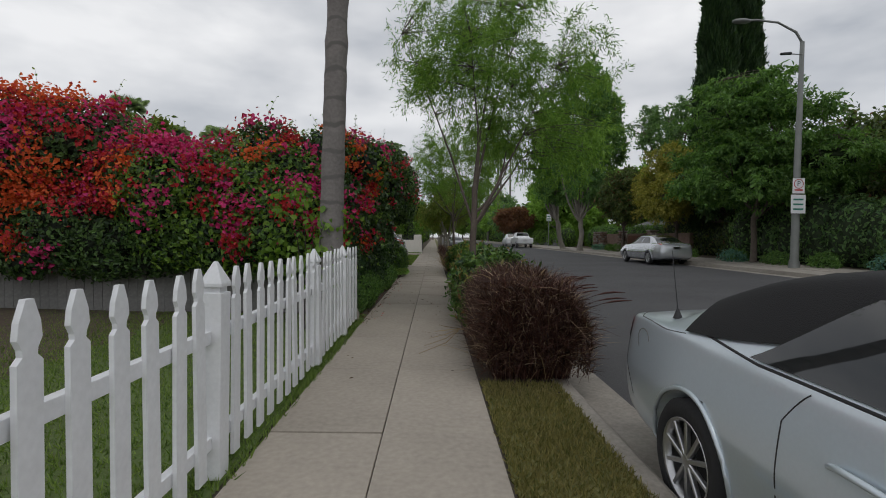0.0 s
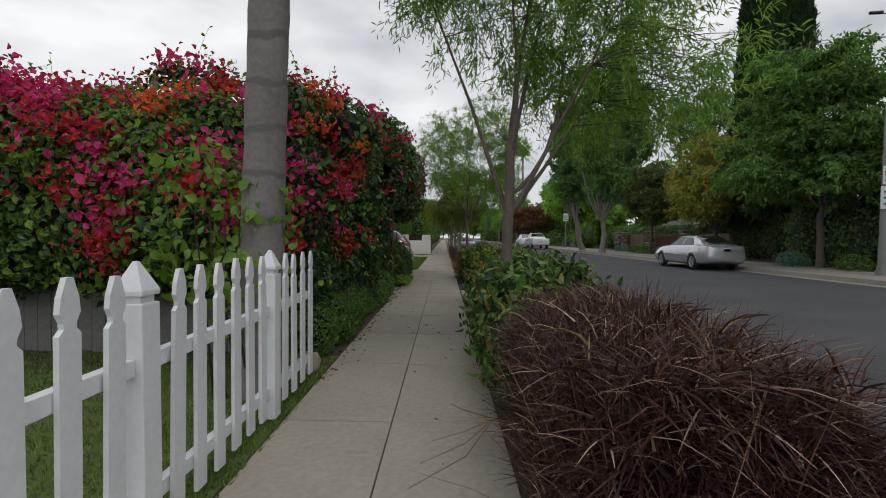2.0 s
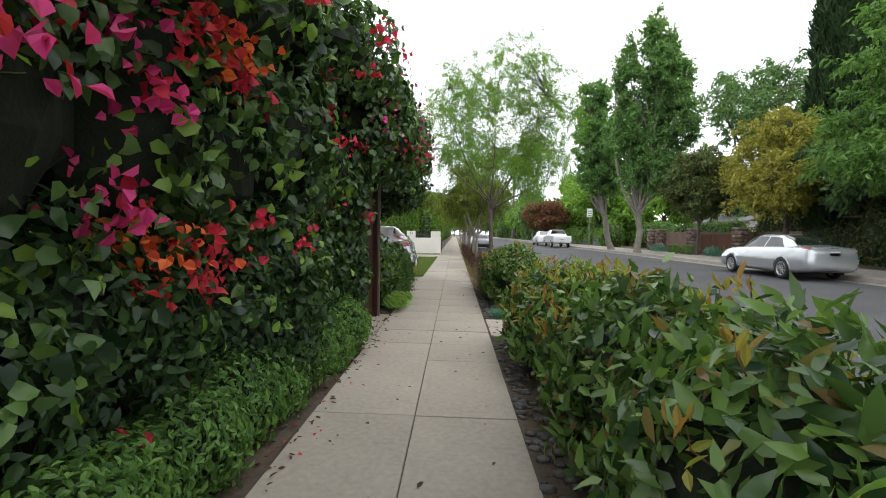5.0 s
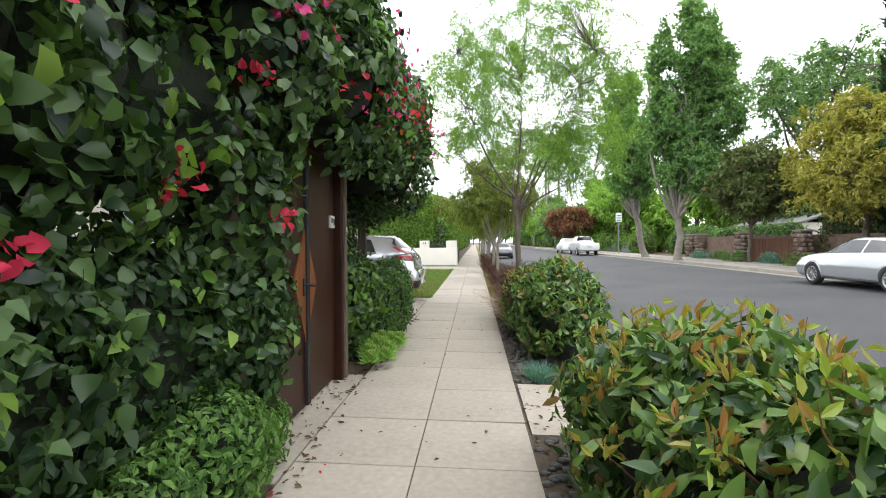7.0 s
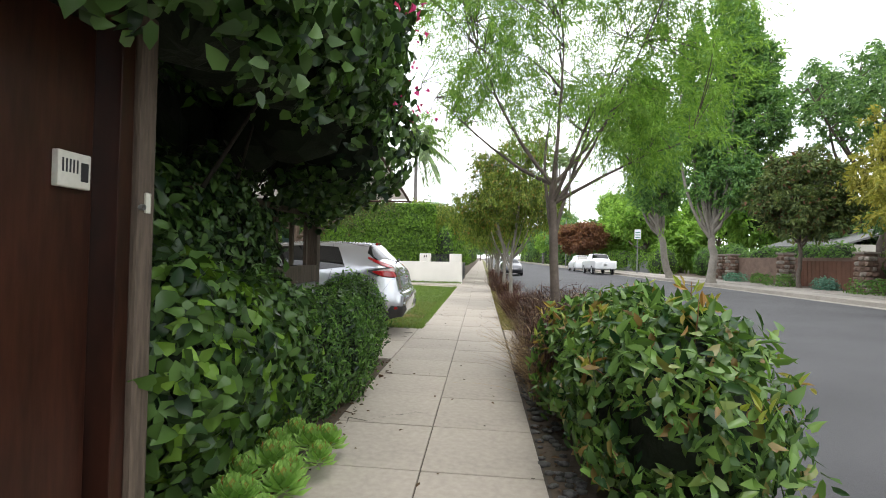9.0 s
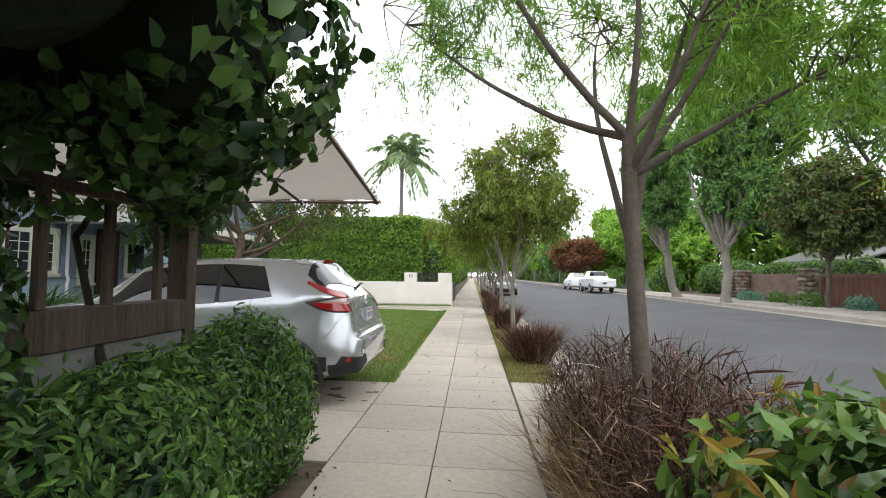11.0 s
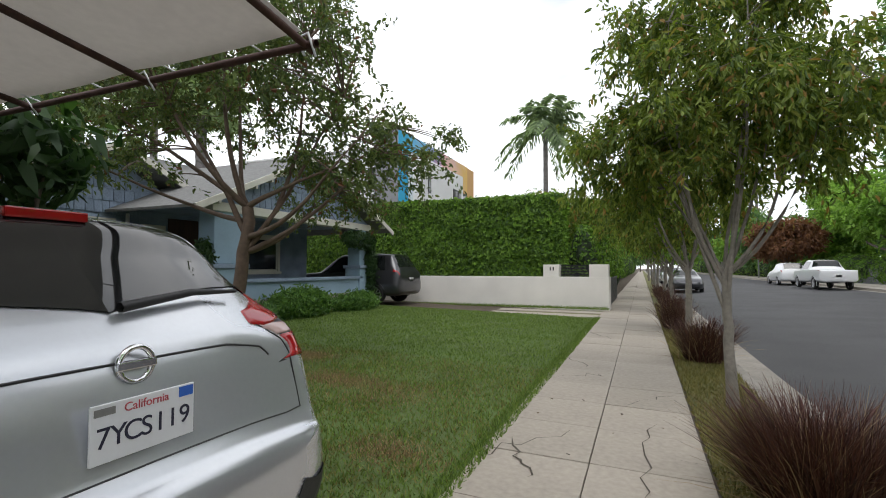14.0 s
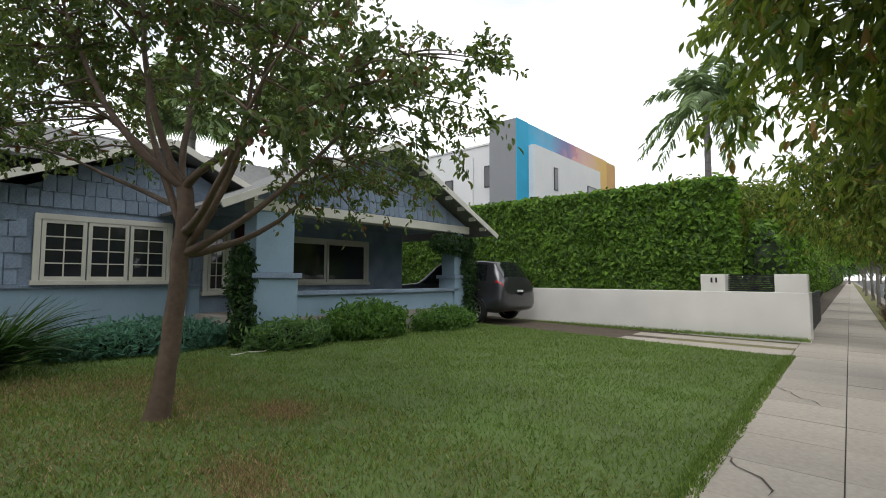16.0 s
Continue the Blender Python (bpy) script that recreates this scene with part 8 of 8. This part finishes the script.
roof_slab("porch_roof", [(PX + 0.5, 7.1, 4.1), (PX + 0.5, 11.0, 2.28), (-4, 11.0, 2.28), (-4, 7.1, 4.1)], 0.06, M["roof"], "grey shingle porch roof")
roof_slab("barge_board", [(PX + 0.51, 3.15, 2.2), (PX + 0.51, 7.1, 4.04), (PX + 0.55, 7.1, 4.04), (PX + 0.55, 3.15, 2.2)], 0.13, M["trim"], "cream barge board")
roof_slab("barge_board", [(PX + 0.51, 7.1, 4.04), (PX + 0.51, 11.05, 2.2), (PX + 0.55, 11.05, 2.2), (PX + 0.55, 7.1, 4.04)], 0.13, M["trim"], "cream barge board")
for k in range(8):
    for s_, y0 in ((1, 3.2), (-1, 11.0)):
        if k:
            boxed("rafter_tail", PX + 0.3, PX + 0.5, y0 + s_ * k * 0.5, y0 + s_ * k * 0.5 + 0.06, 2.28 + k * 0.5 * 0.467 - 0.12, 2.28 + k * 0.5 * 0.467 - 0.02, M["trim"], house, bevel=0)
wd = casement(5.9, 8.6, 0.95, 2.0, BX - 0.03, 1, 1, 2)
boxed("front_door", BX - 0.04, BX, 4.75, 5.6, 0.3, 2.3, M["darkwood"], house)
boxed("garden_bench", -0.3, 0.2, 6.2, 7.6, 0.7, 0.76, M["wood"], house)
nb = thing("side_wall", -10.2, 22.9, 0, "pale side wall beside the house", "wall")
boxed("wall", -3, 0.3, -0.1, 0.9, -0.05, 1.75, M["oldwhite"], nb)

# beds before the house
for i, (x, yy, r, h, m_, leaf, lab, nn) in enumerate(((-8.6, 26.4, (0.45, 1.4, 0.28), 0.22, "bluegreen", 0.11, "blue-green ground cover before the house", 6000), (-7.6, 30.2, (0.45, 1.0, 0.34), 0.3, "fern", 0.14, "leafy green shrub before the porch wall", 5500), (-7.5, 32.6, (0.4, 1.0, 0.26), 0.22, "fern", 0.12, "leafy green shrub before the porch wall", 4000), (-7.6, 28.4, (0.45, 0.8, 0.25), 0.2, "deep", 0.12, "low green plants at the porch pier", 2500))):
    ob = thing("bed_shrub", x, yy, 0.12, lab, "plant")
    B_ = [((0, 0, h), r)]
    blob_core("inner_growth", B_, M["core"], ob, 0.7)
    leaf_cover("foliage", B_, nn, leaf, 0.3, M[m_], ob, 520 + i, down=-0.5, spread=1.4)
for i in range(2):
    q = rnd(530 + i); n = 420
    ob = thing("strap_leaf_plant", -8.0 + 0.25 * i, 24.5 - 0.75 * i, 0.12, "dark strap-leaved plant beside the house wall", "plant")
    a = q.uniform(0, 2 * np.pi, n)
    ribbons("foliage", np.stack([np.cos(a) * 0.1, np.sin(a) * 0.1, 0.1 + 0.2 * q.random(n)], 1), unit(np.stack([np.cos(a) * 0.8, np.sin(a) * 0.8, q.uniform(0.25, 1.6, n)], 1)), q.uniform(0.6, 1.15, n), np.full(n, 0.05), M["ivy"], ob, q, 0.6)
vine = thing("porch_vine", -8.1, 34.2, 0.1, "green vine climbing a porch pier", "plant")
B_ = [((0.05, 0.0, 0.5), (0.2, 0.25, 0.55)), ((0.1, -0.05, 1.4), (0.18, 0.22, 0.7)), ((0.1, -0.7, 2.2), (0.2, 0.9, 0.25))]
leaf_cover("foliage", B_, 4200, 0.09, 0.55, M["ivy"], vine, 540)
vine2 = thing("porch_vine", -8.05, 27.75, 0.1, "green vine climbing a porch pier", "plant")
leaf_cover("foliage", [((0, 0, 0.5), (0.2, 0.2, 0.55)), ((-0.1, 0, 1.3), (0.2, 0.22, 0.6))], 2600, 0.08, 0.55, M["ivy"], vine2, 541)
hose = tubes("garden_hose", [([(-7.4 + 0.06 * math.sin(t * 1.3), 27.2 + 0.09 * t + 0.05 * math.cos(t * 2.1), 0.165) for t in range(20)], 0.012)], M["trim"], None, "pale garden hose lying on the lawn edge", 6)
hose["category"] = "hose"
lo_ = thing("loquat_branch", -3.6, 22.55, 0, "dark large-leaved shrub beside the awning post", "plant")
tubes("stem", [([(-0.3, 0, -0.05), (-0.35, 0.0, 1.2), (-0.2, 0.1, 2.3)], [0.04, 0.03, 0.012])], M["bark"], lo_, sides=6)
leaf_cover("foliage", [((-0.3, 0.0, 2.3), (0.34, 0.35, 0.28)), ((-0.65, 0.0, 2.1), (0.4, 0.35, 0.32))], 900, 0.20, 0.32, M["ivy"], lo_, 542, spread=1.3, fine=True)

# ---- white modern building with a mural beyond the creeper hedge ----
mb = thing("modern_building", -10.2, 40.3, 0, "white flat-roofed modern building with a coloured mural band", "building")
boxed("wall", -11, -1.36, 0.9, 11, 0, 7.45, M["modwhite"], mb, bevel=0)
boxed("mural_tower", -1.35, -0.02, 0, 0.95, 0, 8.05, M["modgrey"], mb, "grey rendered tower", 0)
boxed("tower_flank", -0.019, 0.02, 0.0, 0.96, 0, 8.06, M["cyan"], mb, "cyan painted tower flank", 0)
boxed("mural_band", -1.3, 0.015, 0.965, 9.6, 6.4, 8.04, M["mural"], mb, "parapet with a mural of soft colours", 0)
boxed("street_wall", -1.3, 0.30, 0.97, 8.0, 0, 7.1, M["modwhite"], mb, bevel=0)
boxed("end_wall", -1.3, 0.012, 9.605, 10.9, 0, 8.0, M["orangewall"], mb, "orange rendered end wall", 0)
boxed("loggia_wall", -1.3, 0.01, 8.005, 9.6, 0, 6.39, M["orangewall"], mb, "orange rendered loggia", 0)
for y0, y1, z0, z1, x in ((2.7, 3.05, 5.35, 6.4, 0.301), (6.3, 7.6, 5.3, 6.1, 0.301), (8.3, 9.4, 5.2, 6.2, 0.011)):
    w = boxed("window_frame", x, x + 0.03, y0, y1, z0, z1, M["plastic"], mb, bevel=0)
    boxed("pane", x + 0.031, x + 0.034, y0 + 0.05, y1 - 0.05, z0 + 0.05, z1 - 0.05, M["window"], w, bevel=0)
for x0, x1, z0, z1 in ((-2.25, -1.75, 5.5, 6.5), (-4.6, -4.1, 5.3, 6.1)):
    w = boxed("window_frame", x0, x1, 0.86, 0.9, z0, z1, M["plastic"], mb, bevel=0)
    boxed("pane", x0 + 0.05, x1 - 0.05, 0.855, 0.859, z0 + 0.05, z1 - 0.05, M["window"], w, bevel=0)
tubes("drain_pipe", [([(-2.9, 0.86, 0), (-2.9, 0.86, 7.0)], 0.04)], M["modwhite"], mb, sides=8)
boxed("parapet", -11.05, -1.35, 0.85, 11.05, 7.45, 7.55, M["modwhite"], mb, bevel=0.01)

# ---- neighbour's roof behind the flowering hedge ----
nh = thing("neighbour_house", -9, 17, 0, "pale bungalow roof showing over the flowering hedge", "house")
boxed("wall", -3, 2.0, -2.4, 2.4, 0, 3.2, M["trim"], nh, bevel=0)
part("gable", prism([(-2.6, 3.2), (2.6, 3.2), (0, 4.5)], "x", 1.9, 2.02), M["trim"], nh)
for s_ in (-1, 1):
    part("roof", prism([(s_ * 2.95, 3.05), (0, 4.52), (0, 4.64), (s_ * 3.0, 3.15)], "x", -3.3, 2.4), M["roof"], nh)
    part("barge_board", prism([(s_ * 2.97, 2.98), (0, 4.46), (0, 4.6), (s_ * 3.0, 3.12)], "x", 2.405, 2.45), M["white"], nh)

# ---- street lamp, signs ----
lp = thing("street_lamp", 14.1, 17.4, 0.2, "grey street lamp with a curved arm over the road", "street lamp")
tubes("pole", [([(0, 0, -0.1), (0.05, 0.02, 4), (0.15, 0.05, 8.6)], [0.15, 0.115, 0.075])], M["galv"], lp, sides=14)
tubes("base", [([(0, 0, -0.05), (0, 0, 0.3)], [0.2, 0.17])], M["galv"], lp, sides=14)
tubes("arm", [([(0.15, 0.05, 8.55), (-0.1, 0.05, 8.95), (-0.8, 0.05, 9.3), (-1.6, 0.05, 9.38), (-1.95, 0.05, 9.36)], [0.045, 0.045, 0.04, 0.036, 0.034])], M["galv"], lp, sides=10)
bm = bmesh.new(); bmesh.ops.create_uvsphere(bm, u_segments=16, v_segments=8, radius=1, matrix=Matrix.Translation((-2.2, 0.05, 9.33)) @ Matrix.Diagonal((0.36, 0.16, 0.09, 1)))
part("lamp_head", bm, M["galv"], lp, smooth=True)
tubes("second_arm", [([(0.12, 0.0, 8.1), (-0.6, -0.3, 8.0)], 0.02)], M["galv"], lp, sides=6)
tubes("camera_head", [([(-0.55, -0.3, 8.02), (-0.95, -0.35, 7.97)], [0.06, 0.05])], M["plastic"], lp, sides=8)


def road_sign(x, y, z0, z1, mat, label, w=0.46, bars=2, bar_mat=None, tz=None):
    s = thing("road_sign", x, y, z0, label, "sign")
    boxed("sign_plate", -w / 2, w / 2, -0.004, 0.004, 0, z1 - z0, mat, s, bevel=0.003)
    for k in range(bars):
        zz = (z1 - z0) * (0.18 + 0.26 * k)
        boxed("print_bar", -w * 0.34, w * 0.34, -0.0075, -0.0045, zz, zz + (z1 - z0) * 0.09, bar_mat or M["signred"], s, bevel=0)
    return s


s1 = road_sign(14.05, 17.2, 3.05, 3.62, M["white"], "white and red no-parking sign on the lamp post", bars=1)
lettering("sign_letter", "P", 0.26, M["ink"], s1, pose(0, -0.006, 0.36, 90, 0, 0), 0.001)
tubes("sign_ring", [([(0.17 * math.cos(a), -0.008, 0.36 + 0.17 * math.sin(a)) for a in np.linspace(0, 2 * np.pi, 25)], 0.012)], M["signred"], s1, sides=5)
road_sign(14.05, 17.2, 2.3, 3.0, M["white"], "green and white parking permit sign on the lamp post", 0.56, 3, M["green"])
sp = thing("sign_post", 14.3, 57.0, 0.2, "grey metal sign post with a white sign across the road", "sign")
tubes("post", [([(0, 0, -0.05), (0, 0, 4.0)], 0.05)], M["galv"], sp, sides=8)
boxed("sign_plate", -0.28, 0.28, -0.06, -0.05, 3.1, 3.95, M["white"], sp, bevel=0.003)
for k in range(3):
    boxed("print_bar", -0.2, 0.2, -0.064, -0.061, 3.2 + k * 0.22, 3.28 + k * 0.22, M["green"], sp, bevel=0)
for i, yy in enumerate((59, 88)):
    up = thing("utility_pole", 1.25 if i == 0 else 13.4, yy, 0, "grey street pole beside the footpath", "pole")
    tubes("pole", [([(0, 0, -0.1), (0, 0, 7.5)], [0.09, 0.07])], M["galv"], up, sides=8)

# ---- stone pillars, rusty gate and fences across the road ----
stone_me = []
for k in range(4):
    bm = bmesh.new(); bmesh.ops.create_icosphere(bm, subdivisions=2, radius=1)
    for v in bm.verts:
        c = 1 + 0.25 * noise.noise(v.co * 1.3 + Vector((k * 7, 0, 0)))
        v.co = Vector((max(-0.75, min(0.75, v.co.x * c)) * 0.24, max(-0.75, min(0.75, v.co.y * c)) * 0.24, max(-0.7, min(0.7, v.co.z * c)) * 0.18))
    me = bpy.data.meshes.new("stone"); bm.to_mesh(me); bm.free(); me.materials.append(M["rock"] if k % 2 else M["masonry"]); stone_me.append(me)
for i, (x, yy) in enumerate(((16.4, 39.6), (16.6, 34.6), (17.2, 46.5), (17.2, 48.2))):
    sp_ = thing("stone_pillar", x, yy, 0.22, "rough fieldstone gate pillar across the road", "pillar", "stone pillars across the road")
    boxed("pillar_core", -0.26, 0.26, -0.26, 0.26, -0.05, 1.62, M["masonry"], sp_, bevel=0.02)
    q = rnd(560 + i)
    for z in np.arange(0.1, 1.6, 0.22):
        for dx, dy in ((-0.26, -0.15), (-0.26, 0.15), (-0.12, -0.26), (0.14, -0.26), (-0.12, 0.26)):
            put("stone", stone_me[q.integers(4)], sp_, m=pose(dx + q.normal() * 0.02, dy + q.normal() * 0.03, z, 0, 0, q.uniform(0, 360)) @ Matrix.Diagonal((0.62, 0.75, 0.72, 1)))
    boxed("pillar_cap", -0.33, 0.33, -0.33, 0.33, 1.62, 1.72, M["rock"], sp_, bevel=0.02)
rg = thing("board_gate", 16.7, 37.1, 0.22, "rusty brown board gate between stone pillars", "gate")
for k in range(15):
    boxed("board", -0.02, 0.02, -2.1 + k * 0.28, -1.84 + k * 0.28, 0.02, 1.3, M["rustgate"], rg, bevel=0.003)
for z in (0.3, 1.1):
    boxed("rail", 0.021, 0.06, -2.1, 2.1, z, z + 0.1, M["rustgate"], rg)
mw = thing("masonry_wall", 17.6, 33, 0.2, "low red-brown masonry wall across the road", "wall")
boxed("wall", -0.15, 0.15, -2.0, 15, -0.05, 1.5, M["masonry"], mw, bevel=0.02)
gf = thing("grey_fence", 16.0, 70, 0.2, "grey board fence far across the road", "fence")
for k in range(60):
    boxed("board", -0.015, 0.015, -14 + k * 0.45, -13.57 + k * 0.45, 0.0, 1.15, M["boardgrey"], gf, bevel=0)
fh = thing("distant_house", 27, 50, 0.1, "pale low house behind trees across the road", "house")
boxed("wall", -3, 3, -4, 4, 0, 2.6, M["trim"], fh, bevel=0)
for s_ in (-1, 1):
    part("roof", prism([(s_ * 3.4, 2.5), (0, 3.6), (0, 3.75), (s_ * 3.4, 2.62)], "y", -4.4, 4.4), M["roof"], fh)
